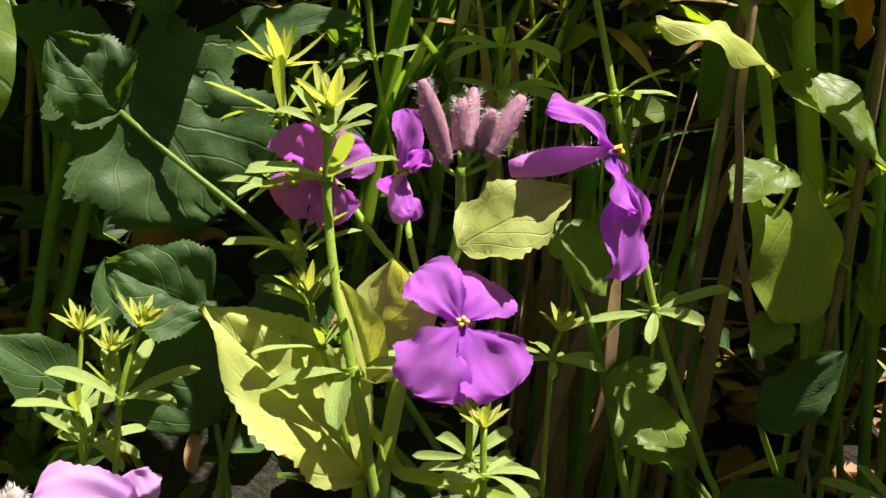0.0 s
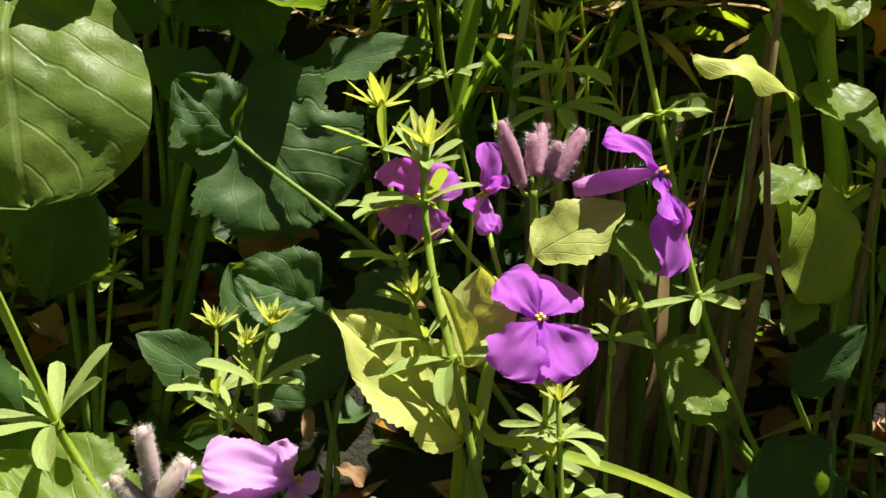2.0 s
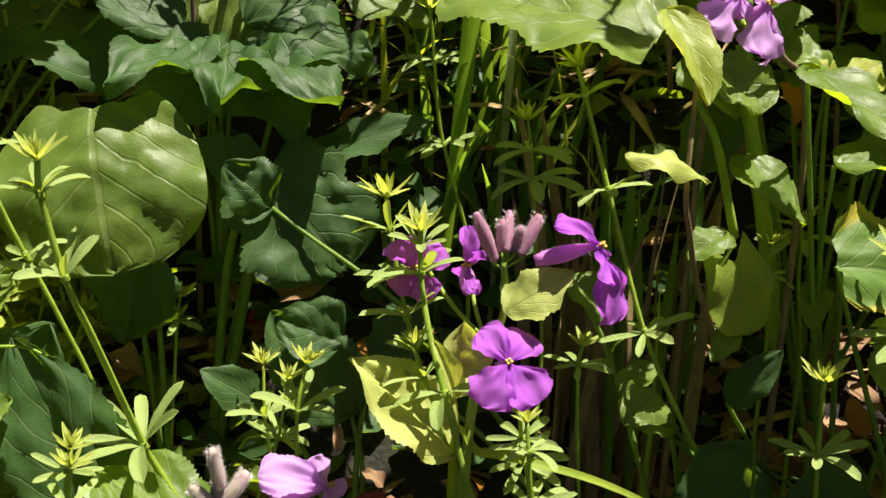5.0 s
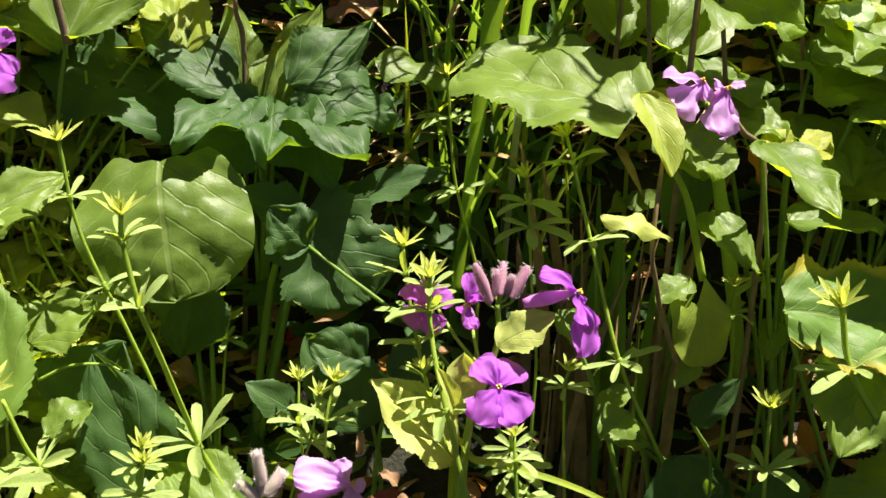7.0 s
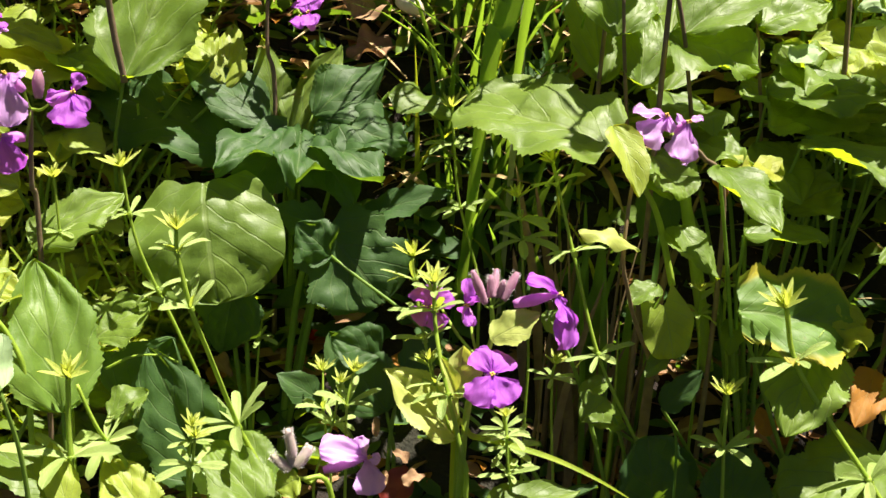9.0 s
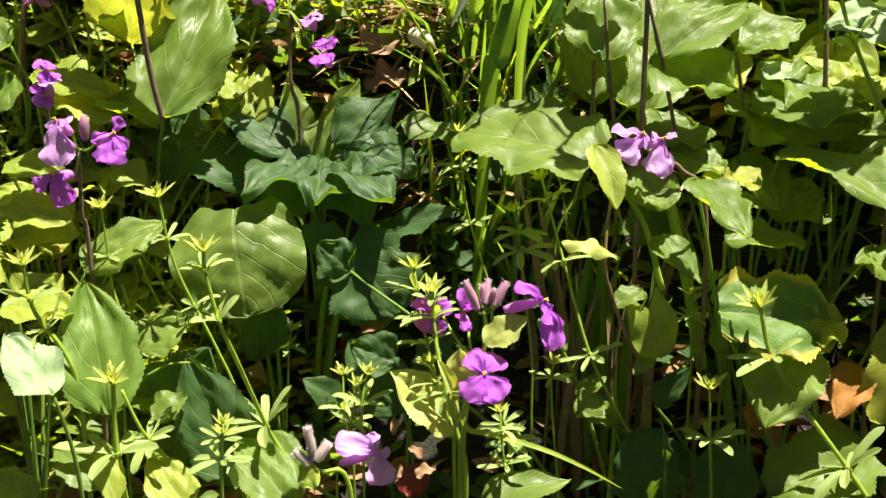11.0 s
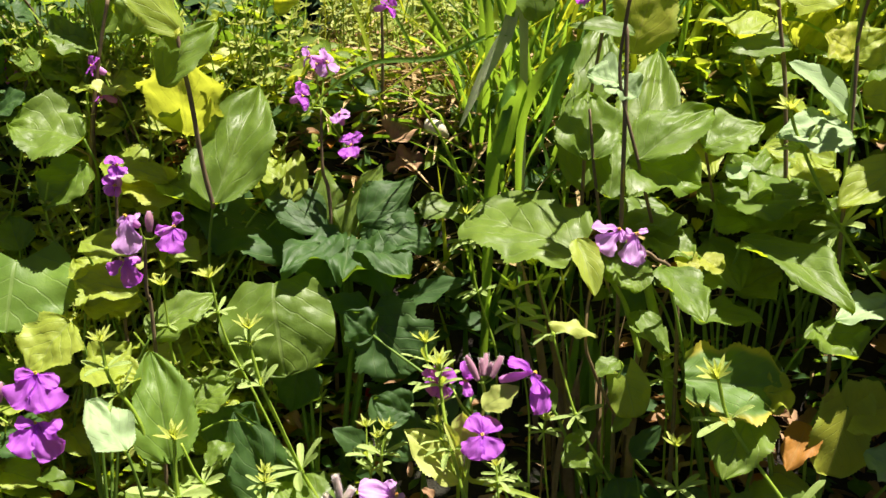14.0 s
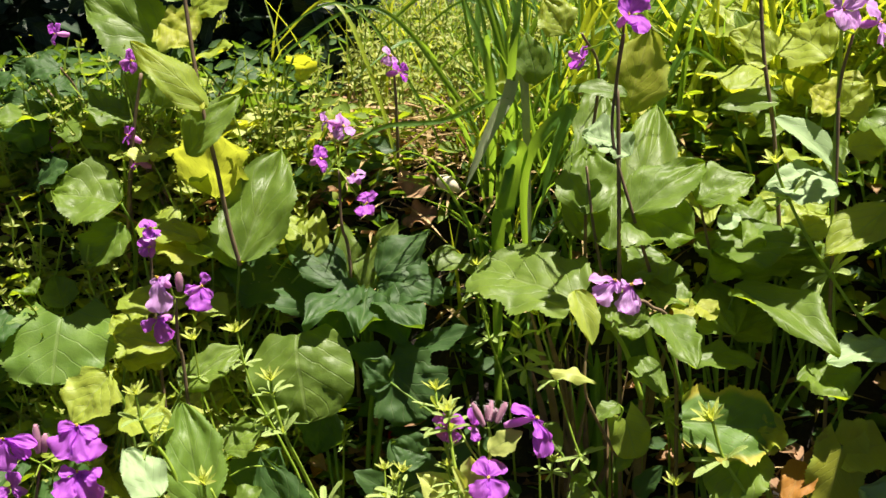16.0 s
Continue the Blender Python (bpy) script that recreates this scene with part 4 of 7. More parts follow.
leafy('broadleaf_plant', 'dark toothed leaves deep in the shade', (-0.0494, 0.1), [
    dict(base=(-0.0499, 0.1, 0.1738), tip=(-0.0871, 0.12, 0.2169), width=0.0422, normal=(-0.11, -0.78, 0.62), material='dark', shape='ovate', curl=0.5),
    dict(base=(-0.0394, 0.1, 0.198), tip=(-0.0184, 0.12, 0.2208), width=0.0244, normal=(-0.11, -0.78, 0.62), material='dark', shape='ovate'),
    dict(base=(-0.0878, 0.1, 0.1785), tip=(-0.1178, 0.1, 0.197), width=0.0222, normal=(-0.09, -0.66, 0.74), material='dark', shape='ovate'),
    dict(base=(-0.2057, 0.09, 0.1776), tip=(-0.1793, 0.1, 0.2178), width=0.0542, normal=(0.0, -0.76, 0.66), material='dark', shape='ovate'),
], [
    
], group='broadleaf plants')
leafy('broadleaf_plant', 'pale dull green leaf close to the ground', (-0.1274, 0.05), [
    dict(base=(-0.1172, 0.05, 0.147), tip=(-0.1488, 0.06, 0.1774), width=0.0385, normal=(-0.1, -0.7, 0.71), material='mid', shape='ovate'),
    dict(base=(-0.1428, 0.045, 0.1463), tip=(-0.1561, 0.045, 0.174), width=0.0208, normal=(-0.1, -0.7, 0.71), material='pale', shape='ovate'),
    dict(base=(-0.1138, 0.02, 0.1451), tip=(-0.1456, 0.02, 0.1933), width=0.0352, normal=(0.0, -0.72, 0.7), material='mid', shape='ovate'),
], [
    
], group='broadleaf plants')
one = leafy('broadleaf_plant', 'round leaf and drooping pale leaf of a climbing plant', (0.1109, 0.06), [
    dict(base=(0.0685, 0.075, 0.3473), tip=(-0.0095, 0.11, 0.3643), width=0.0592, normal=(0.08, -0.77, 0.63), material='mid', shape='round', curl=0.4, fold=0.15, relief=0.6),
    dict(base=(0.0659, 0.06, 0.3605), tip=(0.0801, 0.06, 0.3236), width=0.0206, normal=(0.18, -0.86, 0.48), material='bright', shape='ovate', fold=0.5),
    dict(base=(0.0456, 0.03, 0.3074), tip=(0.078, 0.03, 0.2982), width=0.0135, normal=(0.1, -0.5, 0.86), material='bract', shape='ovate', curl=1.3, fold=-0.45, wave=0.16, ribs=3, lean=0.0),
    dict(base=(0.1014, 0.05, 0.2626), tip=(0.1098, 0.05, 0.2312), width=0.0310, normal=(0.06, -0.86, 0.51), material='bright', shape='round', lobe=0.35, fold=-0.12, curl=0.5, ribs=0, teeth=0, lean=0.1),
    dict(base=(0.0968, 0.05, 0.2748), tip=(0.08, 0.05, 0.263), width=0.0139, normal=(-0.11, -0.78, 0.62), material='mid', shape='ovate'),
    dict(base=(0.1059, 0.05, 0.2326), tip=(0.0944, 0.05, 0.2192), width=0.0106, normal=(-0.12, -0.85, 0.51), material='mid', shape='ovate'),
], [
    dict(points=[(0.1043, 0.055, 0.2158), (0.0849, 0.045, 0.2542), (0.0754, 0.035, 0.2775), (0.0711, 0.032, 0.2926), (0.0718, 0.035, 0.3173), (0.0775, 0.05, 0.3384)], r0=0.0013, r1=0.001, material='stem_brown'),
    dict(points=[(0.0956, 0.05, 0.2594), (0.0997, 0.05, 0.2696), (0.0968, 0.05, 0.2745)], r0=0.0008, r1=0.0007, material='stem'),
], group='broadleaf plants', petiole='')
grow(one, [
    dict(base=(0.1148, 0.08, 0.3022), tip=(0.1341, 0.08, 0.2733), width=0.0168, normal=(-0.11, -0.78, 0.62), material='mid', shape='ovate'),
], '', 0.0016)
one = leafy('broadleaf_plant', 'yellow-edged rounded leaf beside yellow leaves', (0.2382, 0.06), [
    dict(base=(0.1429, 0.045, 0.2622), tip=(0.2161, 0.05, 0.2521), width=0.0560, normal=(0.27, -0.76, 0.59), material='edged', shape='round', fold=0.1, ribs=3, lean=0.1),
    dict(base=(0.1959, 0.044, 0.251), tip=(0.2164, 0.044, 0.2554), width=0.0291, normal=(0.25, -0.73, 0.64), material='yellow', shape='round', wave=0.12),
    dict(base=(0.1923, 0.05, 0.2398), tip=(0.1796, 0.05, 0.1865), width=0.051, normal=(0.03, -0.87, 0.49), material='mid', shape='ovate'),
    dict(base=(0.262, 0.055, 0.2373), tip=(0.2525, 0.055, 0.1856), width=0.0460, normal=(0.2, -0.81, 0.55), material='yellow', shape='round', lobe=0.3, ribs=0, relief=0.6, lean=0.2),
    dict(base=(0.2663, 0.055, 0.2338), tip=(0.2938, 0.055, 0.2384), width=0.0400, normal=(0.03, -0.83, 0.56), material='yellow', shape='round', lobe=0.3, ribs=0, lean=0.2),
    dict(base=(0.2367, 0.06, 0.2225), tip=(0.2274, 0.06, 0.1865), width=0.0279, normal=(0.03, -0.83, 0.56), material='orange', shape='ovate'),
], [
    
], group='broadleaf plants')
grow(one, [
    dict(base=(0.292, 0.03, 0.198), tip=(0.2649, 0.03, 0.215), width=0.0304, normal=(0.03, -0.75, 0.66), material='pale', shape='ovate'),
    dict(base=(0.1769, 0.06, 0.1789), tip=(0.1701, 0.06, 0.1982), width=0.0138, normal=(0.0, -0.83, 0.55), material='orange', shape='ovate'),
    dict(base=(0.2413, 0.04, 0.1728), tip=(0.1842, 0.04, 0.142), width=0.0498, normal=(0.0, -0.76, 0.66), material='mid', shape='round'),
    dict(base=(0.1279, 0.06, 0.1553), tip=(0.0886, 0.06, 0.1394), width=0.0413, normal=(0.0, -0.76, 0.66), material='dark', shape='ovate'),
], 'petiole', 0.0016)
one = leafy('broadleaf_plant', 'mid-green leaves in half shade on thin stalks', (0.1893, 0.09), [
    dict(base=(0.1294, 0.065, 0.3382), tip=(0.1587, 0.06, 0.306), width=0.0281, normal=(0.28, -0.8, 0.53), material='mid', shape='ovate', lean=1.5),
    dict(base=(0.1522, 0.075, 0.2984), tip=(0.2023, 0.075, 0.2952), width=0.0224, normal=(0.02, -0.61, 0.79), material='mid', shape='ovate', lean=1.5),
    dict(base=(0.1901, 0.1, 0.3482), tip=(0.2648, 0.075, 0.3104), width=0.0355, normal=(0.29, -0.73, 0.62), material='mid', shape='ovate', lean=1.5, curl=0.6, fold=0.3),
    dict(base=(0.2998, 0.075, 0.3076), tip=(0.258, 0.075, 0.2971), width=0.0257, normal=(0.05, -0.56, 0.82), material='pale', shape='ovate', lean=1.5),
    dict(base=(0.2463, 0.08, 0.291), tip=(0.2766, 0.08, 0.2678), width=0.0367, normal=(0.08, -0.88, 0.47), material='mid', shape='ovate', lean=1.5),
    dict(base=(0.1779, 0.13, 0.3739), tip=(0.2569, 0.13, 0.372), width=0.0415, normal=(0.06, -0.69, 0.72), material='mid', shape='ovate', lean=1.5),
], [
    
], group='broadleaf plants')
grow(one, [
    dict(base=(0.1235, 0.12, 0.3215), tip=(0.1054, 0.12, 0.2835), width=0.0319, normal=(0.08, -0.84, 0.54), material='dark', shape='ovate'),
    dict(base=(0.1105, 0.06, 0.196), tip=(0.1315, 0.06, 0.22), width=0.0178, normal=(-0.53, -0.79, 0.3), material='dark', shape='ovate'),
    dict(base=(0.0667, 0.06, 0.1912), tip=(0.0897, 0.06, 0.1844), width=0.0169, normal=(-0.12, -0.85, 0.51), material='mid', shape='ovate'),
    dict(base=(0.0611, 0.06, 0.2024), tip=(0.0802, 0.06, 0.2148), width=0.0119, normal=(-0.12, -0.85, 0.51), material='mid', shape='ovate'),
    dict(base=(0.1341, 0.06, 0.163), tip=(0.104, 0.06, 0.1462), width=0.0297, normal=(-0.11, -0.78, 0.62), material='dark', shape='ovate'),
], 'petiole', 0.0016)
leafy('broadleaf_plant', 'broad green leaves spreading in tiers over the shaded slope', (0.205, 0.165), [
    dict(base=(0.2088, 0.135, 0.3546), tip=(0.1585, 0.125, 0.3808), width=0.05, normal=(0.1, -0.7, 0.7), material='mid', shape='ovate', curl=0.45, fold=0.15, wave=0.07, lean=1.0),
    dict(base=(0.2386, 0.14, 0.3504), tip=(0.2742, 0.13, 0.3698), width=0.046, normal=(0.1, -0.7, 0.7), material='mid', shape='ovate', curl=0.45, fold=0.15, wave=0.07, lean=1.0),
    dict(base=(0.172, 0.125, 0.344), tip=(0.1976, 0.115, 0.3116), width=0.036, normal=(0.1, -0.7, 0.7), material='mid', shape='ovate', curl=0.45, fold=0.15, wave=0.07, lean=1.0),
    dict(base=(0.2381, 0.15, 0.3761), tip=(0.1915, 0.14, 0.3975), width=0.046, normal=(0.1, -0.7, 0.7), material='mid', shape='ovate', curl=0.45, fold=0.15, wave=0.07, lean=1.0),
    dict(base=(0.2755, 0.13, 0.3357), tip=(0.2342, 0.12, 0.3278), width=0.036, normal=(0.1, -0.7, 0.7), material='heart', shape='ovate', curl=0.45, fold=0.15, wave=0.07, lean=1.0),
    dict(base=(0.1273, 0.12, 0.3486), tip=(0.1574, 0.11, 0.3344), width=0.034, normal=(0.1, -0.7, 0.7), material='mid', shape='ovate', curl=0.45, fold=0.15, wave=0.07, lean=1.0),
    dict(base=(0.1432, 0.14, 0.3645), tip=(0.1107, 0.13, 0.3513), width=0.04, normal=(0.1, -0.7, 0.7), material='mid', shape='ovate', curl=0.45, fold=0.15, wave=0.07, lean=1.0),
    dict(base=(0.1915, 0.11, 0.3063), tip=(0.2208, 0.1, 0.3265), width=0.034, normal=(0.1, -0.7, 0.7), material='mid', shape='ovate', curl=0.45, fold=0.15, wave=0.07, lean=1.0),
], group='broadleaf plants')
# the lit plants at the left
leafy('broadleaf_plant', 'tall pointed light green leaf standing upright', (-0.2235, 0.02), [
    dict(base=(-0.2202, 0.02, 0.2059), tip=(-0.2337, 0.04, 0.2854), width=0.0500, normal=(0.27, -0.88, 0.4), material='heart', shape='ovate', curl=0.3, fold=0.18, lean=0.25),
], [
    
], group='broadleaf plants')
leafy('broadleaf_plant', 'whitish torn leaf with a curling stalk', (-0.2311, 0.0), [
    dict(base=(-0.2357, -0.02, 0.2349), tip=(-0.2566, -0.02, 0.2706), width=0.0312, normal=(0.14, -0.67, 0.72), material='pale', shape='ovate', wave=0.12),
], [
    dict(points=[(-0.1999, 0.03, 0.227), (-0.1859, 0.03, 0.2341), (-0.1708, 0.03, 0.2348), (-0.1626, 0.03, 0.2313)], r0=0.0008, r1=0.0005, material='stem'),
], group='broadleaf plants')
leafy('broadleaf_plant', 'round scalloped leaf facing the sun', (-0.4093, 0.19), [
    dict(base=(-0.3886, 0.17, 0.3148), tip=(-0.4092, 0.17, 0.257), width=0.0949, normal=(0.16, -0.81, 0.56), material='heart', shape='round', lobe=0.3, fold=0.0, curl=0.2, wave=0.03, ribs=0, relief=1.2),
    dict(base=(-0.3938, 0.19, 0.318), tip=(-0.3979, 0.19, 0.3477), width=0.0347, normal=(0.07, -0.76, 0.64), material='mid', shape='ovate'),
], [
    
], group='broadleaf plants')
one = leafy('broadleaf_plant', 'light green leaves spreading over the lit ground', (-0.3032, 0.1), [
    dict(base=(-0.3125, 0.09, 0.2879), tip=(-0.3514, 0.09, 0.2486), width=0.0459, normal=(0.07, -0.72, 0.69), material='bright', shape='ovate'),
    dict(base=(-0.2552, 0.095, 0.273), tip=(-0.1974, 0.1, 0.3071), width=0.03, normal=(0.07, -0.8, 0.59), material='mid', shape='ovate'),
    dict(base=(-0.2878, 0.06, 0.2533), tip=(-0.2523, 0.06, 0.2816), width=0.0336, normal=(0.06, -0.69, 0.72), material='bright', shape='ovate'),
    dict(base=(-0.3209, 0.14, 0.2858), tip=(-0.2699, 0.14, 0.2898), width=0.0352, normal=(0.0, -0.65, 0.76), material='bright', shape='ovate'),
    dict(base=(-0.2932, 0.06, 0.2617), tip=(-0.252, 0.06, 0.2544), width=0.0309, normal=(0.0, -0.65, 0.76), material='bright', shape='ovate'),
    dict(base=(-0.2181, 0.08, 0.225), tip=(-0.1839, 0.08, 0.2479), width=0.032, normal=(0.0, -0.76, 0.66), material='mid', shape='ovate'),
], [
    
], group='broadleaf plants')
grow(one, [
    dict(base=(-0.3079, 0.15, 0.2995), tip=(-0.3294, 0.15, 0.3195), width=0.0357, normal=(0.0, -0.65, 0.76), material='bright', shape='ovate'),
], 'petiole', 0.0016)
# plants on the upper edge of the bank, left
one = leafy('tall_cress', 'tall purplish stalk with broad yellow-green leaves', (-0.2186, 0.17), [
    dict(base=(-0.2477, 0.2080, 0.4134), tip=(-0.2370, 0.1660, 0.4868), width=0.072, normal=(0.14, 0.82, 0.52), material='yellow', shape='ovate', curl=-0.2, fold=0.06, wave=0.06, lean=0.0, ribs=6),
    dict(base=(-0.2420, 0.130, 0.4625), tip=(-0.1990, 0.146, 0.5069), width=0.036, normal=(0.22, -0.66, 0.72), material='mid', shape='ovate', curl=0.8, fold=0.2, ribs=6, relief=1.5),
    dict(base=(-0.2216, 0.125, 0.4999), tip=(-0.2749, 0.115, 0.5528), width=0.0339, normal=(0.21, -0.71, 0.67), material='bright', shape='ovate', curl=0.7, fold=-0.2, wave=0.08),
    dict(base=(-0.2226, 0.124, 0.5054), tip=(-0.2333, 0.124, 0.5004), width=0.0183, normal=(0.07, -0.8, 0.59), material='yellow', shape='ovate'),
    dict(base=(-0.2958, 0.26, 0.5441), tip=(-0.3712, 0.26, 0.5933), width=0.0671, normal=(-0.01, -0.84, 0.54), material='mid', shape='ovate', curl=0.7),
    dict(base=(-0.2865, 0.22, 0.5694), tip=(-0.2574, 0.22, 0.5535), width=0.0462, normal=(0.08, -0.84, 0.54), material='yellow', shape='round'),
], [
    dict(points=[(-0.2136, 0.15, 0.364), (-0.2187, 0.145, 0.3996), (-0.2221, 0.138, 0.4487), (-0.2253, 0.137, 0.4723), (-0.2306, 0.137, 0.5137), (-0.2356, 0.14, 0.5763), (-0.2366, 0.14, 0.6112)], r0=0.0021, r1=0.0016, material='stem_purple'),
], group='tall cress', petiole='')
grow(one, [
    dict(base=(-0.2714, 0.27, 0.5788), tip=(-0.229, 0.27, 0.6023), width=0.0435, normal=(0.08, -0.84, 0.54), material='bright', shape='ovate'),
    dict(base=(-0.2692, 0.26, 0.5937), tip=(-0.3153, 0.26, 0.6109), width=0.0376, normal=(0.07, -0.8, 0.59), material='mid', shape='ovate'),
    dict(base=(-0.2871, 0.2, 0.4967), tip=(-0.2703, 0.2, 0.5352), width=0.0351, normal=(0.08, -0.88, 0.47), material='mid', shape='ovate'),
], '', 0.0016)
leafy('broadleaf_plant', 'broad deeply veined light green leaf', (-0.2308, 0.21), [
    dict(base=(-0.2147, 0.1520, 0.3659), tip=(-0.1703, 0.1720, 0.4585), width=0.062, normal=(0.18, -0.74, 0.64), material='mid', shape='ovate', curl=0.3, fold=0.12, wave=0.09, lean=0.5, ribs=6, relief=1.6),
    dict(base=(-0.2947, 0.2, 0.3534), tip=(-0.2448, 0.2, 0.3786), width=0.0452, normal=(0.06, -0.69, 0.72), material='yellow', shape='ovate'),
    dict(base=(-0.2887, 0.22, 0.3753), tip=(-0.3175, 0.22, 0.408), width=0.036, normal=(0.06, -0.69, 0.72), material='mid', shape='ovate'),
], [
    
], group='broadleaf plants')
one = leafy('tall_cress', 'tall leafy cress stalk at the shaded edge', (-0.3447, 0.22), [
    dict(base=(-0.3331, 0.2, 0.4121), tip=(-0.3904, 0.19, 0.4233), width=0.0577, normal=(0.07, -0.8, 0.59), material='mid', shape='ovate'),
    dict(base=(-0.3329, 0.2, 0.3913), tip=(-0.3747, 0.2, 0.3553), width=0.0402, normal=(0.08, -0.84, 0.54), material='mid', shape='ovate'),
    dict(base=(-0.4338, 0.24, 0.424), tip=(-0.3613, 0.24, 0.4272), width=0.0263, normal=(0.06, -0.65, 0.75), material='mid', shape='ovate'),
    dict(base=(-0.3447, 0.24, 0.4745), tip=(-0.3672, 0.24, 0.5117), width=0.0315, normal=(0.07, -0.8, 0.59), material='mid', shape='ovate'),
    dict(base=(-0.335, 0.25, 0.4994), tip=(-0.2933, 0.25, 0.534), width=0.0372, normal=(0.07, -0.8, 0.59), material='mid', shape='ovate'),
    dict(base=(-0.4324, 0.28, 0.4951), tip=(-0.4773, 0.28, 0.5022), width=0.0329, normal=(0.07, -0.76, 0.64), material='dark', shape='ovate'),
], [
    dict(points=[(-0.3421, 0.22, 0.3441), (-0.334, 0.22, 0.4138), (-0.3209, 0.22, 0.4809), (-0.3095, 0.22, 0.526)], r0=0.002, r1=0.0016, material='stem_purple'),
], group='tall cress')
grow(one, [
    dict(base=(-0.467, 0.26, 0.4217), tip=(-0.4164, 0.26, 0.4585), width=0.043, normal=(0.08, -0.84, 0.54), material='mid', shape='ovate'),
    dict(base=(-0.4263, 0.3, 0.5263), tip=(-0.4709, 0.3, 0.539), width=0.0336, normal=(0.08, -0.84, 0.54), material='dark', shape='ovate'),
], 'petiole', 0.0016)
# the tall lit plants at the right
one = leafy('tall_cress', 'tall stalk with big sunlit clasping leaves', (0.1292, 0.13), [
    dict(base=(0.1153, 0.15, 0.3708), tip=(0.131, 0.15, 0.4882), width=0.0614, normal=(0.26, -0.89, 0.38), material='mid', shape='ovate', curl=0.3),
    dict(base=(0.1125, 0.1, 0.4099), tip=(0.1664, 0.105, 0.4433), width=0.0377, normal=(0.15, -0.76, 0.64), material='mid', shape='ovate', fold=0.35),
    dict(base=(0.0986, 0.11, 0.4626), tip=(0.0751, 0.11, 0.4699), width=0.0337, normal=(0.07, -0.72, 0.69), material='pale', shape='ovate', fold=0.4),
    dict(base=(0.0984, 0.108, 0.465), tip=(0.1112, 0.108, 0.4537), width=0.0269, normal=(0.07, -0.76, 0.64), material='pale', shape='ovate', fold=0.4),
    dict(base=(0.1132, 0.15, 0.4821), tip=(0.1308, 0.15, 0.5475), width=0.0496, normal=(0.08, -0.91, 0.4), material='yellow', shape='ovate'),
    dict(base=(0.1113, 0.13, 0.4971), tip=(0.0634, 0.13, 0.5032), width=0.0184, normal=(0.06, -0.62, 0.78), material='mid', shape='ovate', curl=0.6),
], [
    dict(points=[(0.1272, 0.115, 0.3602), (0.1125, 0.1, 0.4091), (0.0977, 0.1, 0.466), (0.1, 0.1, 0.5081), (0.1045, 0.08, 0.5532)], r0=0.0014, r1=0.001, material='stem_purple'),
    dict(points=[(0.0789, 0.16, 0.3597), (0.082, 0.16, 0.4361), (0.0911, 0.15, 0.5141), (0.0765, 0.12, 0.5459)], r0=0.0015, r1=0.0011, material='stem_purple'),
], group='tall cress', petiole='')
grow(one, [
    dict(base=(0.0814, 0.16, 0.3742), tip=(0.0685, 0.16, 0.4598), width=0.0431, normal=(0.08, -0.91, 0.4), material='mid', shape='ovate'),
    dict(base=(0.082, 0.16, 0.4361), tip=(0.0917, 0.16, 0.5046), width=0.0383, normal=(0.08, -0.91, 0.4), material='mid', shape='ovate'),
    dict(base=(0.042, 0.17, 0.5058), tip=(0.0338, 0.17, 0.547), width=0.0291, normal=(0.08, -0.88, 0.47), material='mid', shape='ovate'),
    dict(base=(0.066, 0.18, 0.5455), tip=(0.0482, 0.18, 0.5732), width=0.0343, normal=(0.08, -0.88, 0.47), material='bright', shape='ovate'),
], '', 0.0016)
one = leafy('tall_cress', 'tall leafy stalk with some leaves coloured pale for sun sheen', (0.2394, 0.16), [
    # pale colour on these two stands in for sun glancing off them
    dict(base=(0.2609, 0.09, 0.4261), tip=(0.207, 0.09, 0.4277), width=0.0372, normal=(0.19, -0.64, 0.74), material='pale', shape='ovate'),
    dict(base=(0.2216, 0.12, 0.4775), tip=(0.2771, 0.12, 0.4307), width=0.025, normal=(0.2, -0.68, 0.71), material='pale', shape='ovate', fold=0.4),
    dict(base=(0.3049, 0.1, 0.4081), tip=(0.2618, 0.1, 0.3766), width=0.0333, normal=(0.07, -0.72, 0.69), material='bright', shape='ovate'),
    dict(base=(0.2289, 0.16, 0.5215), tip=(0.1935, 0.16, 0.5404), width=0.0383, normal=(0.08, -0.84, 0.54), material='bright', shape='ovate'),
    dict(base=(0.2226, 0.17, 0.5169), tip=(0.1995, 0.17, 0.5576), width=0.0291, normal=(0.08, -0.88, 0.47), material='mid', shape='ovate'),
    dict(base=(0.2694, 0.13, 0.4827), tip=(0.2478, 0.13, 0.4963), width=0.0369, normal=(0.07, -0.8, 0.59), material='yellow', shape='ovate'),
], [
    dict(points=[(0.2354, 0.15, 0.3773), (0.2284, 0.15, 0.4601), (0.2188, 0.15, 0.5223), (0.2141, 0.15, 0.5822)], r0=0.0018, r1=0.0014, material='stem_purple'),
    dict(points=[(0.2726, 0.09, 0.2358), (0.2653, 0.1, 0.325), (0.2609, 0.1, 0.4266), (0.2617, 0.1, 0.502), (0.2557, 0.08, 0.5467)], r0=0.002, r1=0.0014, material='stem'),
], group='tall cress', petiole='')
grow(one, [
    dict(base=(0.2726, 0.14, 0.4773), tip=(0.297, 0.14, 0.4981), width=0.0373, normal=(0.07, -0.8, 0.59), material='bright', shape='ovate'),
    dict(base=(0.2319, 0.15, 0.4867), tip=(0.184, 0.15, 0.484), width=0.0236, normal=(0.06, -0.65, 0.75), material='mid', shape='ovate'),
    dict(base=(0.2792, 0.13, 0.452), tip=(0.3079, 0.13, 0.451), width=0.0277, normal=(0.07, -0.8, 0.59), material='bright', shape='ovate'),
], '', 0.0016)
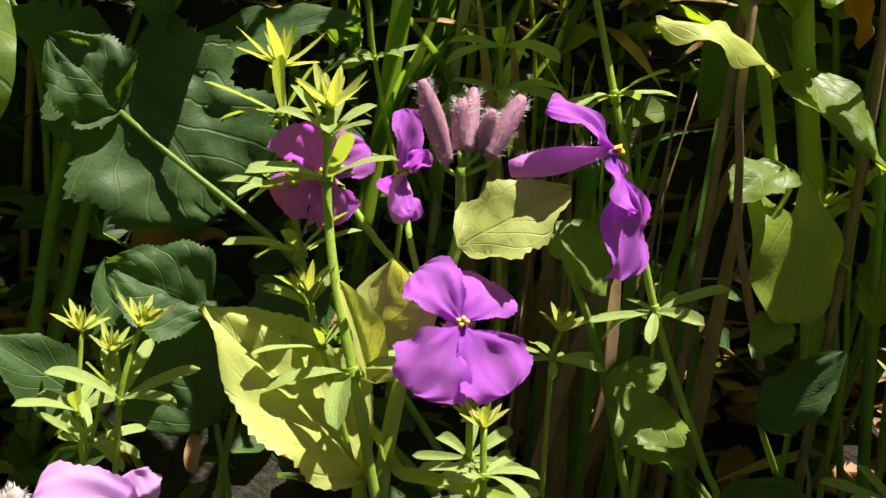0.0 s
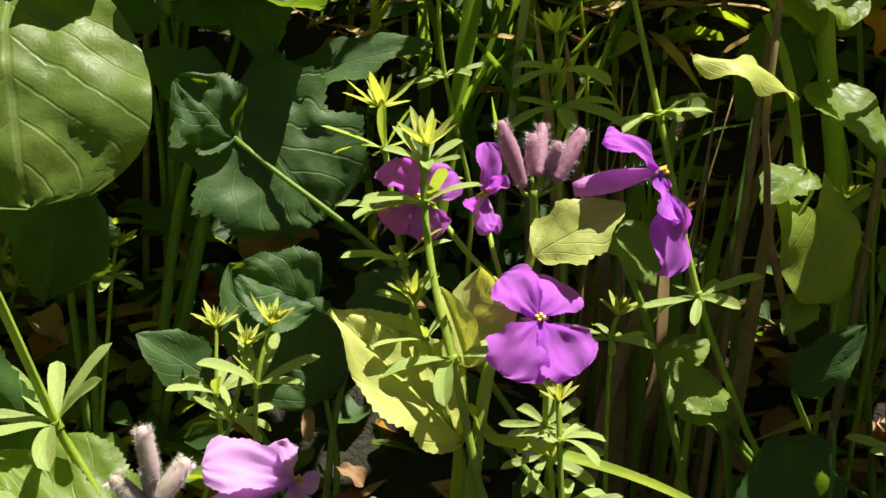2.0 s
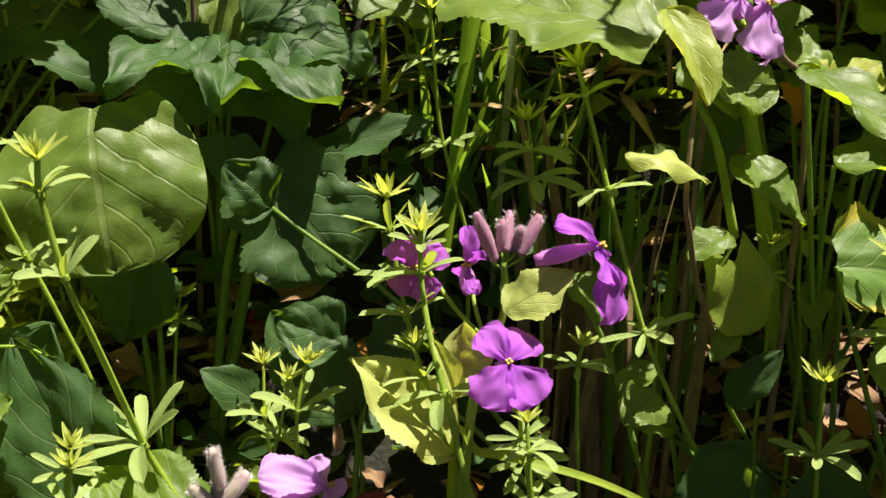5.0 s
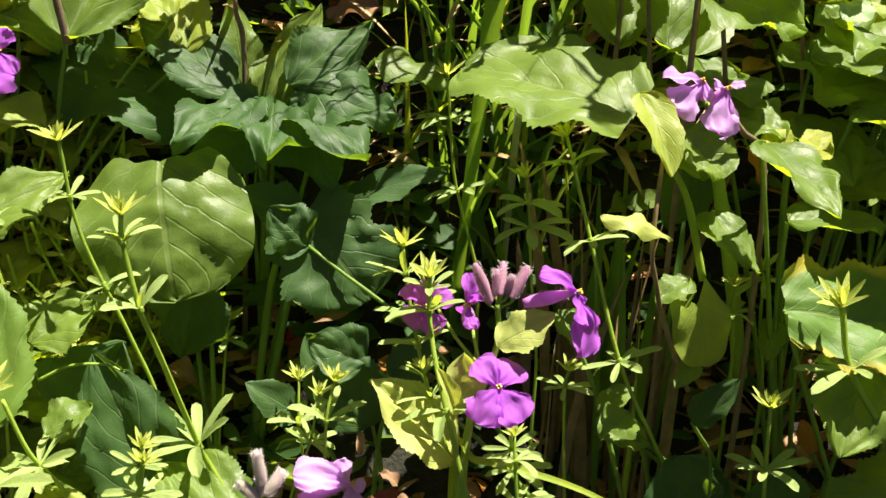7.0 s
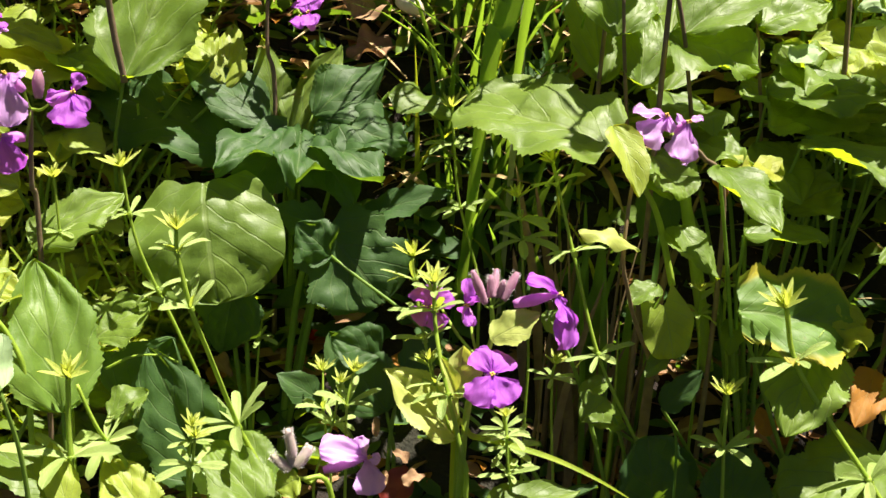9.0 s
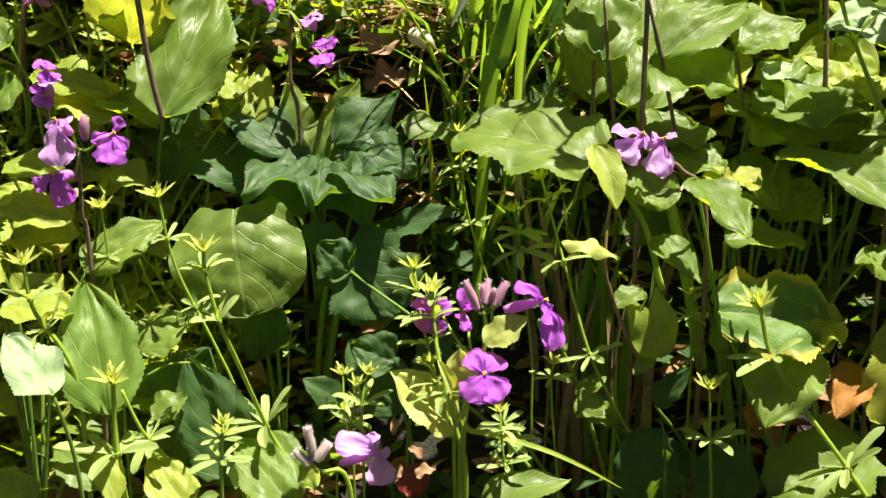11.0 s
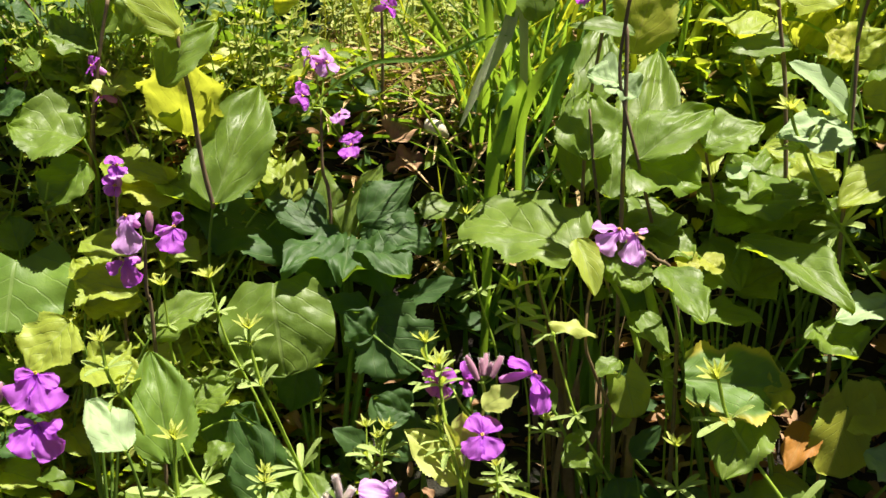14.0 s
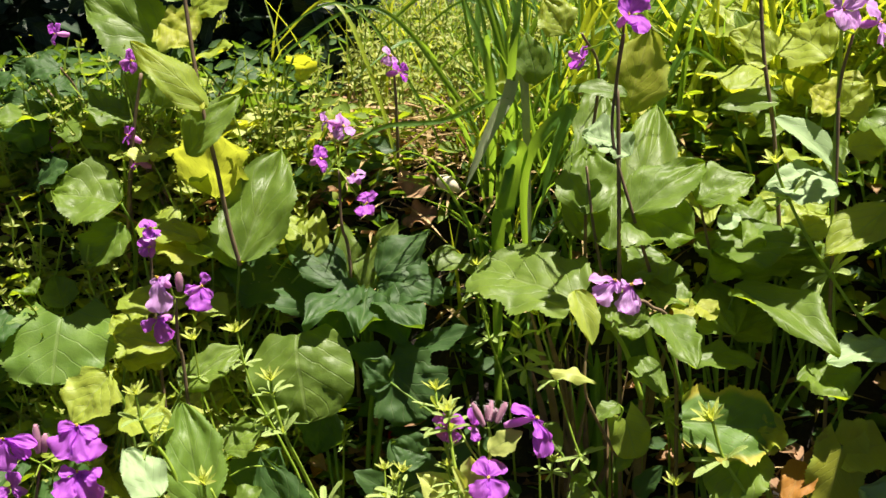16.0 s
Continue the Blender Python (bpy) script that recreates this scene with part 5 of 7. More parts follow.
# more cress in bloom
one = thing("violet_cress", 'cress with violet blossoms on a thin purple stalk', "flower", "cress", root((-0.2494, 0.09, 0.2827)))
stalk(one, [root((-0.2494, 0.09, 0.2827)), *[(-0.2494, 0.09, 0.2827), (-0.2504, 0.085, 0.3134), (-0.2486, 0.085, 0.3545)]], 0.0018, 0.0011, "stem_purple")
flower(one, (-0.257, 0.075, 0.3735), (-0.3, -0.8, 0.5), (0, 0.1, 1), 1.0, 0.012, 'lilac', seed=0, back=(-0.5, -0.3, 0.6), petals=(((0.002, -0.009, -0.0262), (0, -1, 0.15), 0.0278, 0.78), ((0.0098, -0.005, -0.0022), (0.2, -0.8, 0.5), 0.0112, 0.9), ((-0.006, -0.003, -0.0038), (-0.4, -0.8, 0.3), 0.0077, 0.8)))
stalk(one, [(-0.2486, 0.085, 0.3545), (-0.2492, 0.0822, 0.3577), (-0.2498, 0.0793, 0.3649)], 0.0008, 0.0007, "stem", "pedicel")
flower(one, (-0.2245, 0.078, 0.3649), (0.4, -0.7, 0.4), (0, 0.1, 1), 1.0, 0.014, 'petal', seed=1, back=(0.8, -0.2, 0.4), petals=(((-0.0016, -0.008, -0.0182), (0, -0.95, 0.2), 0.0199, 0.95), ((0.0089, -0.006, -0.0075), (0.5, -0.8, 0.1), 0.0131, 0.8), ((-0.0147, 0.002, -0.0031), (-0.2, -0.8, 0.5), 0.0152, 0.5), ((0.0047, 0.004, 0.0098), (0.2, -0.6, 0.7), 0.0116, 0.7)))
stalk(one, [(-0.2486, 0.085, 0.3545), (-0.2427, 0.083, 0.3546), (-0.2367, 0.0811, 0.3588)], 0.0008, 0.0007, "stem", "pedicel")
flower(one, (-0.2618, 0.076, 0.3408), (-0.4, -0.8, 0.1), (0, 0.1, 1), 1.0, 0.012, 'petal', seed=2, back=(-0.8, -0.3, 0.1), petals=(((0.0082, -0.006, -0.0179), (0.2, -0.95, 0.1), 0.0206, 0.85), ((-0.0126, -0.002, -0.0088), (-0.3, -0.9, 0.2), 0.0155, 0.7), ((0.0087, -0.002, -0.0031), (0.3, -0.8, 0.5), 0.0094, 0.7)))
stalk(one, [(-0.2486, 0.085, 0.3545), (-0.2496, 0.0826, 0.345), (-0.2506, 0.0802, 0.3394)], 0.0008, 0.0007, "stem", "pedicel")
bud(one, (-0.2427, 0.08, 0.3611), (-0.2421, 0.08, 0.3763), 0.0024, 60, 4)
one = thing("violet_cress", 'cress with lilac blossoms hanging from a climbing stalk', "flower", "cress", root((0.1433, 0.085, 0.2988)))
stalk(one, [root((0.1433, 0.085, 0.2988)), *[(0.1433, 0.085, 0.2988), (0.1223, 0.075, 0.3438), (0.1054, 0.07, 0.3481), (0.1015, 0.07, 0.3577)]], 0.0018, 0.0011, "stem_purple")
flower(one, (0.0961, 0.062, 0.3669), (-0.4, -0.8, 0.4), (0, 0.1, 1), 1.0, 0.01, 'lilac', seed=0, back=(-0.3, -0.5, 0.8), petals=(((-0.0199, -0.004, 0.0032), (0, -0.5, 0.9), 0.0205, 0.5), ((-0.0152, -0.006, -0.0139), (-0.2, -0.95, 0.2), 0.0215, 0.75), ((0.0025, -0.006, -0.0072), (0.2, -0.9, 0.2), 0.0097, 0.6)))
stalk(one, [(0.1015, 0.07, 0.3577), (0.1003, 0.0685, 0.3563), (0.0991, 0.0671, 0.3588)], 0.0008, 0.0007, "stem", "pedicel")
flower(one, (0.1065, 0.06, 0.3645), (0.4, -0.8, 0.2), (0, 0.1, 1), 1.0, 0.01, 'lilac', seed=1, back=(0.3, -0.5, 0.7), petals=(((-0.0041, -0.006, -0.0213), (-0.1, -1, 0.1), 0.0225, 0.72), ((0.0064, -0.004, -0.023), (0.7, -0.6, 0.1), 0.0242, 0.42), ((0.0081, -0.002, 0.003), (0.3, -0.5, 0.8), 0.0089, 0.7), ((-0.0083, -0.004, 0.0026), (0, -0.8, 0.6), 0.0096, 0.6)))
stalk(one, [(0.1015, 0.07, 0.3577), (0.1024, 0.0677, 0.3553), (0.1032, 0.0655, 0.3568)], 0.0008, 0.0007, "stem", "pedicel")
one = thing("violet_cress", 'cress with several small lilac blossoms', "flower", "cress", root((-0.1279, 0.2, 0.3496)))
stalk(one, [root((-0.1279, 0.2, 0.3496)), *[(-0.1279, 0.2, 0.3496), (-0.1332, 0.2, 0.3861), (-0.1324, 0.2, 0.4368)]], 0.0018, 0.0011, "stem_purple")
flower(one, (-0.1472, 0.19, 0.4476), (0.88, -0.58, 0.44), (0, 0.1, 1), 0.0128, 0.012, 'petal', seed=16, opening=(62, 95, 48, 75))
stalk(one, [(-0.1324, 0.2, 0.4368), (-0.1444, 0.198, 0.4379), (-0.1564, 0.1961, 0.443)], 0.0008, 0.0007, "stem", "pedicel")
flower(one, (-0.1293, 0.21, 0.4728), (1.2, -0.71, 0.76), (0, 0.1, 1), 0.0128, 0.012, 'lilac', seed=18, opening=(48, 62, 95, 62))
stalk(one, [(-0.1324, 0.2, 0.4368), (-0.1354, 0.2077, 0.4499), (-0.1384, 0.2154, 0.4671)], 0.0008, 0.0007, "stem", "pedicel")
flower(one, (-0.1058, 0.18, 0.4084), (-0.21, -0.49, 0.74), (0, 0.1, 1), 0.0128, 0.012, 'petal', seed=20, opening=(48, 62, 95, 75))
stalk(one, [(-0.1324, 0.2, 0.4368), (-0.1177, 0.1932, 0.4157), (-0.103, 0.1864, 0.3987)], 0.0008, 0.0007, "stem", "pedicel")
flower(one, (-0.1415, 0.21, 0.4782), (-1.52, -0.41, 0.53), (0, 0.1, 1), 0.0104, 0.012, 'lilac', seed=22, opening=(48, 48, 48, 95))
stalk(one, [(-0.1324, 0.2, 0.4368), (-0.1315, 0.2065, 0.4536), (-0.1305, 0.213, 0.4744)], 0.0008, 0.0007, "stem", "pedicel")
flower(one, (-0.1159, 0.19, 0.4328), (-0.06, -0.59, 0.63), (0, 0.1, 1), 0.0096, 0.012, 'lilac', seed=24, opening=(95, 95, 95, 75))
stalk(one, [(-0.1324, 0.2, 0.4368), (-0.1237, 0.1991, 0.4284), (-0.1151, 0.1982, 0.4241)], 0.0008, 0.0007, "stem", "pedicel")
one = thing("violet_cress", 'cress with small violet blossoms behind grass', "flower", "cress", root((-0.0891, 0.27, 0.4251)))
stalk(one, [root((-0.0891, 0.27, 0.4251)), *[(-0.0891, 0.27, 0.4251), (-0.0866, 0.26, 0.4792), (-0.0857, 0.25, 0.5208)]], 0.0018, 0.0011, "stem_purple")
flower(one, (-0.0874, 0.24, 0.5313), (0.86, -0.66, 0.6), (0, 0.1, 1), 0.0096, 0.012, 'lilac', seed=28, opening=(75, 95, 95, 95))
stalk(one, [(-0.0857, 0.25, 0.5208), (-0.0907, 0.2482, 0.5211), (-0.0957, 0.2464, 0.5255)], 0.0008, 0.0007, "stem", "pedicel")
flower(one, (-0.0805, 0.24, 0.5171), (1.18, -0.52, 0.22), (0, 0.1, 1), 0.0104, 0.012, 'petal', seed=30, opening=(75, 48, 48, 48))
stalk(one, [(-0.0857, 0.25, 0.5208), (-0.0885, 0.2474, 0.5159), (-0.0913, 0.2448, 0.5151)], 0.0008, 0.0007, "stem", "pedicel")
one = thing("violet_cress", 'cress with violet blossoms one above the other', "flower", "cress", root((-0.2971, 0.16, 0.3172)))
stalk(one, [root((-0.2971, 0.16, 0.3172)), *[(-0.2971, 0.16, 0.3172), (-0.2956, 0.16, 0.3634), (-0.293, 0.158, 0.3889)]], 0.0018, 0.0011, "stem_purple")
flower(one, (-0.2894, 0.15, 0.398), (0.8, -0.69, 0.54), (0, 0.1, 1), 0.0096, 0.012, 'petal', seed=34, opening=(75, 75, 95, 75))
stalk(one, [(-0.293, 0.158, 0.3889), (-0.2952, 0.1575, 0.3887), (-0.2975, 0.157, 0.3925)], 0.0008, 0.0007, "stem", "pedicel")
flower(one, (-0.2928, 0.15, 0.3818), (1.05, -0.66, 0.42), (0, 0.1, 1), 0.0096, 0.012, 'petal', seed=36, opening=(95, 95, 95, 75))
stalk(one, [(-0.293, 0.158, 0.3889), (-0.2977, 0.157, 0.3814), (-0.3024, 0.156, 0.378)], 0.0008, 0.0007, "stem", "pedicel")
flower(one, (-0.2888, 0.15, 0.3906), (0.14, -0.39, 0.77), (0, 0.1, 1), 0.0088, 0.012, 'lilac', seed=38, opening=(48, 62, 62, 62))
stalk(one, [(-0.293, 0.158, 0.3889), (-0.2919, 0.1567, 0.3825), (-0.2907, 0.1554, 0.38)], 0.0008, 0.0007, "stem", "pedicel")
one = thing("violet_cress", 'cress with violet blossoms in half shade', "flower", "cress", root((-0.3352, 0.225, 0.4023)))
stalk(one, [root((-0.3352, 0.225, 0.4023)), *[(-0.3352, 0.225, 0.4023), (-0.3298, 0.225, 0.4392), (-0.3231, 0.225, 0.4702)]], 0.0018, 0.0011, "stem_purple")
flower(one, (-0.3274, 0.22, 0.4709), (-0.91, -0.42, 0.68), (0, 0.1, 1), 0.0096, 0.012, 'petal', seed=42, opening=(62, 75, 95, 62))
stalk(one, [(-0.3231, 0.225, 0.4702), (-0.3207, 0.2246, 0.4652), (-0.3184, 0.2242, 0.4642)], 0.0008, 0.0007, "stem", "pedicel")
flower(one, (-0.3212, 0.22, 0.4459), (-1.09, -0.65, 0.59), (0, 0.1, 1), 0.0088, 0.012, 'petal', seed=44, opening=(62, 95, 62, 75))
stalk(one, [(-0.3231, 0.225, 0.4702), (-0.3175, 0.2253, 0.4535), (-0.3119, 0.2256, 0.4408)], 0.0008, 0.0007, "stem", "pedicel")
flower(one, (-0.3186, 0.22, 0.5373), (1.59, -0.69, 0.33), (0, 0.1, 1), 0.0112, 0.012, 'petal', seed=46, opening=(62, 95, 95, 75))
stalk(one, [(-0.3231, 0.225, 0.4702), (-0.3263, 0.2248, 0.5006), (-0.3294, 0.2247, 0.5351)], 0.0008, 0.0007, "stem", "pedicel")
one = thing("violet_cress", 'cress with violet blossoms in dark shade', "flower", "cress", root((-0.45, 0.28, 0.3663)))
stalk(one, [root((-0.45, 0.28, 0.3663)), *[(-0.45, 0.28, 0.3663), (-0.4395, 0.28, 0.4176), (-0.4268, 0.275, 0.468)]], 0.0018, 0.0011, "stem_purple")
flower(one, (-0.4213, 0.26, 0.4641), (-1.17, -0.73, 0.47), (0, 0.1, 1), 0.012, 0.012, 'petal', seed=50, opening=(62, 62, 62, 95))
stalk(one, [(-0.4268, 0.275, 0.468), (-0.4192, 0.2705, 0.4621), (-0.4117, 0.266, 0.4602)], 0.0008, 0.0007, "stem", "pedicel")
flower(one, (-0.4118, 0.28, 0.564), (-0.62, -0.66, 0.11), (0, 0.1, 1), 0.0112, 0.012, 'petal', seed=52, opening=(75, 75, 62, 48))
stalk(one, [(-0.4268, 0.275, 0.468), (-0.4152, 0.2818, 0.5133), (-0.4036, 0.2887, 0.5626)], 0.0008, 0.0007, "stem", "pedicel")
one = thing("violet_cress", 'cress with a large violet blossom at its top', "flower", "cress", root((0.1019, 0.1, 0.4615)))
stalk(one, [root((0.1019, 0.1, 0.4615)), *[(0.1019, 0.1, 0.4615), (0.1, 0.1, 0.5039), (0.1049, 0.085, 0.5452)]], 0.0018, 0.0011, "stem_purple")
flower(one, (0.1055, 0.07, 0.5578), (0.42, -0.62, 0.51), (0, 0.1, 1), 0.0181, 0.012, 'petal', seed=56, opening=(48, 48, 48, 48))
stalk(one, [(0.1049, 0.085, 0.5452), (0.1024, 0.0816, 0.5461), (0.0999, 0.0782, 0.551)], 0.0008, 0.0007, "stem", "pedicel")
flower(one, (0.0763, 0.12, 0.5273), (0.45, -0.28, -0.21), (0, 0.1, 1), 0.0112, 0.012, 'petal', seed=58, opening=(75, 95, 95, 95))
stalk(one, [(0.1049, 0.085, 0.5452), (0.0859, 0.1054, 0.5365), (0.0668, 0.1259, 0.5317)], 0.0008, 0.0007, "stem", "pedicel")
one = thing("violet_cress", 'cress with a large lilac blossom at its top', "flower", "cress", root((0.2624, 0.1, 0.4394)))
stalk(one, [root((0.2624, 0.1, 0.4394)), *[(0.2624, 0.1, 0.4394), (0.2619, 0.1, 0.4979), (0.2654, 0.085, 0.5385)]], 0.0018, 0.0011, "stem_purple")
flower(one, (0.2523, 0.07, 0.5553), (0.46, -0.64, 0.18), (0, 0.1, 1), 0.0181, 0.012, 'lilac', seed=62, opening=(75, 48, 48, 48))
stalk(one, [(0.2654, 0.085, 0.5385), (0.2554, 0.0822, 0.5436), (0.2455, 0.0795, 0.5526)], 0.0008, 0.0007, "stem", "pedicel")
flower(one, (0.2774, 0.07, 0.5458), (1.43, -0.81, 0.19), (0, 0.1, 1), 0.0181, 0.012, 'lilac', seed=64, opening=(75, 95, 75, 48))
stalk(one, [(0.2654, 0.085, 0.5385), (0.2662, 0.0804, 0.5395), (0.267, 0.0759, 0.5444)], 0.0008, 0.0007, "stem", "pedicel")
one = thing("violet_cress", 'cress with a cluster of violet blossoms near the ground', "flower", "cress", root((-0.3584, 0.02, 0.1765)))
stalk(one, [root((-0.3584, 0.02, 0.1765)), *[(-0.3584, 0.02, 0.1765), (-0.3534, 0.02, 0.2054), (-0.3437, 0.02, 0.2431)]], 0.0018, 0.0011, "stem_purple")
flower(one, (-0.3055, 0.01, 0.2776), (0.1, -0.7, 0.6), (0, 0.1, 1), 1.0, 0.012, 'petal', seed=0, back=(0.1, -0.3, 0.9), petals=(((-0.0166, -0.01, -0.0189), (-0.3, -0.9, 0.3), 0.0271, 0.85), ((0.0114, -0.01, -0.0244), (0.3, -0.9, 0.3), 0.0287, 0.85), ((-0.0161, -0.002, 0.0001), (-0.5, -0.6, 0.6), 0.0162, 0.8), ((0.0152, -0.002, -0.0074), (0.5, -0.7, 0.5), 0.017, 0.7)))
stalk(one, [(-0.3437, 0.02, 0.2431), (-0.3252, 0.0169, 0.2527), (-0.3068, 0.0138, 0.2663)], 0.0008, 0.0007, "stem", "pedicel")
flower(one, (-0.3047, 0.0, 0.2451), (0, -0.8, 0.6), (0, 0.1, 1), 1.0, 0.012, 'petal', seed=1, back=(0.0, -0.2, 0.9), petals=(((-0.0125, -0.01, -0.0177), (-0.3, -0.9, 0.3), 0.0239, 0.9), ((0.0148, -0.01, -0.0205), (0.3, -0.9, 0.3), 0.0272, 0.85), ((-0.0131, -0.003, 0.0024), (-0.3, -0.7, 0.6), 0.0137, 0.7), ((0.0181, -0.003, -0.0041), (0.4, -0.7, 0.5), 0.0188, 0.7)))
stalk(one, [(-0.3437, 0.02, 0.2431), (-0.3242, 0.0113, 0.2362), (-0.3047, 0.0026, 0.2334)], 0.0008, 0.0007, "stem", "pedicel")
flower(one, (-0.3608, 0.005, 0.2694), (-0.2, -0.8, 0.4), (0, 0.1, 1), 1.0, 0.012, 'petal', seed=2, back=(-0.5, -0.3, 0.6), petals=(((0.0255, -0.005, 0.0011), (0.1, -0.6, 0.8), 0.026, 0.45), ((0.0018, -0.008, -0.0227), (-0.1, -0.95, 0.2), 0.0241, 0.8), ((0.0198, -0.003, -0.0142), (0.3, -0.9, 0.2), 0.0245, 0.4), ((-0.0195, -0.005, -0.0076), (-0.3, -0.8, 0.4), 0.0215, 0.7)))
stalk(one, [(-0.3437, 0.02, 0.2431), (-0.3487, 0.0147, 0.2499), (-0.3536, 0.0093, 0.2608)], 0.0008, 0.0007, "stem", "pedicel")
flower(one, (-0.3581, 0.0, 0.2334), (-0.2, -0.9, 0.2), (0, 0.1, 1), 1.0, 0.012, 'petal', seed=3, back=(-0.6, -0.3, 0.5), petals=(((0.0075, -0.004, 0.0129), (0.2, -0.8, 0.5), 0.0154, 0.9), ((-0.0103, -0.004, -0.0063), (-0.2, -0.95, 0.2), 0.0127, 0.9), ((0.0071, -0.002, -0.0073), (0.4, -0.8, 0.2), 0.0104, 0.6)))
stalk(one, [(-0.3437, 0.02, 0.2431), (-0.3466, 0.0122, 0.2327), (-0.3495, 0.0043, 0.2262)], 0.0008, 0.0007, "stem", "pedicel")
bud(one, (-0.3387, 0.01, 0.2561), (-0.3382, 0.01, 0.2788), 0.0024, 60, 4)
bud(one, (-0.3353, 0.012, 0.256), (-0.3324, 0.012, 0.2706), 0.0024, 60, 4)
# grasses
rnd = random.Random(5)
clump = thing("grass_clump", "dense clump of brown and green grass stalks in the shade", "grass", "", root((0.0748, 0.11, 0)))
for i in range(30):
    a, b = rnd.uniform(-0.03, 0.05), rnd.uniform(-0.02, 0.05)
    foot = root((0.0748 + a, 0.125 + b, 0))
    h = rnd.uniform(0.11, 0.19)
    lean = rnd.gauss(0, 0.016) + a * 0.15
    # dark stem colours instead of straw put the deep shade into the blades
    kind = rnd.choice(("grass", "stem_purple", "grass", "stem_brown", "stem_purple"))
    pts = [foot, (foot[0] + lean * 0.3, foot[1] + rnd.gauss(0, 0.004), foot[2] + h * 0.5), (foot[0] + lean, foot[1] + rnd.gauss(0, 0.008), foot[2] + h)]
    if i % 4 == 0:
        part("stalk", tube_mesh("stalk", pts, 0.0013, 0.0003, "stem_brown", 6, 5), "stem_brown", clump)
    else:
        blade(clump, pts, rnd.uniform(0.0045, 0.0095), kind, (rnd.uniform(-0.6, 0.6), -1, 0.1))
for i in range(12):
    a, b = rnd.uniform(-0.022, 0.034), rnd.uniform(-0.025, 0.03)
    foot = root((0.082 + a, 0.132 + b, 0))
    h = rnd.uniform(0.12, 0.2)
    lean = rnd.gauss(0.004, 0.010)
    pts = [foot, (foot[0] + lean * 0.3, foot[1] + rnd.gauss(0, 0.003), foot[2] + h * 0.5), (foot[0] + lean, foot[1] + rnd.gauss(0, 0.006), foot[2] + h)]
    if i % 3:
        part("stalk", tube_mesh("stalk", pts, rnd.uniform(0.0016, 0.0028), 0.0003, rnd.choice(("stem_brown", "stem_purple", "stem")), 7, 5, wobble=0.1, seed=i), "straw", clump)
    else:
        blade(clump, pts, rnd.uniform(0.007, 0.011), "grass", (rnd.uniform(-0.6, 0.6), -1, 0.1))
tuft = thing("grass_tuft", "tall tuft of bright green grass with arching blades", "grass", "", root((0.0295, 0.17, 0)))
for i in range(62):
    a, b = rnd.gauss(0.03, 0.06), 0.06 + abs(rnd.gauss(0, 0.06))
    foot = root((0.0295 + a, 0.18 + b, 0))
    h = rnd.uniform(0.08, 0.24)
    dx, dy = rnd.gauss(0, 0.075) + a * 0.4, rnd.gauss(0.01, 0.04)
    top = foot[2] + h
    pts = [foot, (foot[0] + dx * 0.25, foot[1] + dy * 0.25, foot[2] + h * 0.55), (foot[0] + dx * 0.7, foot[1] + dy * 0.7, top), (foot[0] + dx * 1.5, foot[1] + dy * 1.5, top - abs(dx) * 0.5)]
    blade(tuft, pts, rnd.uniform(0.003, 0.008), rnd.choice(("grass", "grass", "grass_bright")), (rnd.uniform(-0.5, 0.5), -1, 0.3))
blade(tuft, [root((0.0242, 0.255, 0.3762)), *[(0.0098, 0.155, 0.4202), (0.0175, 0.15, 0.4442), (0.0234, 0.145, 0.4548), (0.0199, 0.135, 0.4417)]], 0.0077, 'grass', (0.2, -1, 0.3))
blade(tuft, [root((0.0218, 0.235, 0.3712)), *[(0.0124, 0.15, 0.4257), (0.0234, 0.145, 0.4576), (0.0156, 0.135, 0.4327), (0.0104, 0.132, 0.4218)]], 0.0086, 'grass', (0.2, -1, 0.3))
blade(tuft, [root((0.0315, 0.225, 0.3733)), *[(0.0312, 0.14, 0.4406), (0.0676, 0.13, 0.4899), (0.0558, 0.12, 0.4606), (0.0416, 0.115, 0.4126)]], 0.0096, 'grass', (0.2, -1, 0.3))
blade(tuft, [root((0.0137, 0.265, 0.4365)), *[(0.0218, 0.16, 0.5208), (0.0325, 0.15, 0.5862)]], 0.0077, 'grass', (0.2, -1, 0.3))
blade(tuft, [root((-0.0025, 0.245, 0.3982)), *[(0.0052, 0.16, 0.5033), (-0.0143, 0.15, 0.5798)]], 0.0077, 'grass', (0.2, -1, 0.3))
blade(tuft, [root((0.0077, 0.245, 0.422)), *[(0.0232, 0.17, 0.4927), (-0.0382, 0.17, 0.4786), (-0.0873, 0.18, 0.4746), (-0.1226, 0.18, 0.4541), (-0.1514, 0.19, 0.4239)]], 0.0043, 'grass', (0.2, -1, 0.3))
blade(tuft, [root((0.0362, 0.265, 0.3876)), *[(0.0573, 0.17, 0.4589), (0.0645, 0.165, 0.4848), (0.052, 0.15, 0.4477), (0.0374, 0.15, 0.4108)]], 0.0057, 'grass', (0.2, -1, 0.3))
blade(tuft, [root((0.0259, 0.255, 0.4203)), *[(0.0194, 0.18, 0.5292), (0.0065, 0.19, 0.5752)]], 0.0038, 'grass', (0.2, -1, 0.3))
blade(tuft, [root((0.0515, 0.255, 0.42)), *[(0.0328, 0.18, 0.5056), (0.0391, 0.19, 0.5738)]], 0.0038, 'grass', (0.2, -1, 0.3))
blade(tuft, [root((0.03, 0.2, 0)), *[(0.0315, 0.175, 0.5065), (0.0166, 0.165, 0.4938), (0.0047, 0.158, 0.4743), (-0.0064, 0.152, 0.4525), (-0.0181, 0.148, 0.4263)]], 0.0115, "grass_pale", (0.5, -1, 0.2))
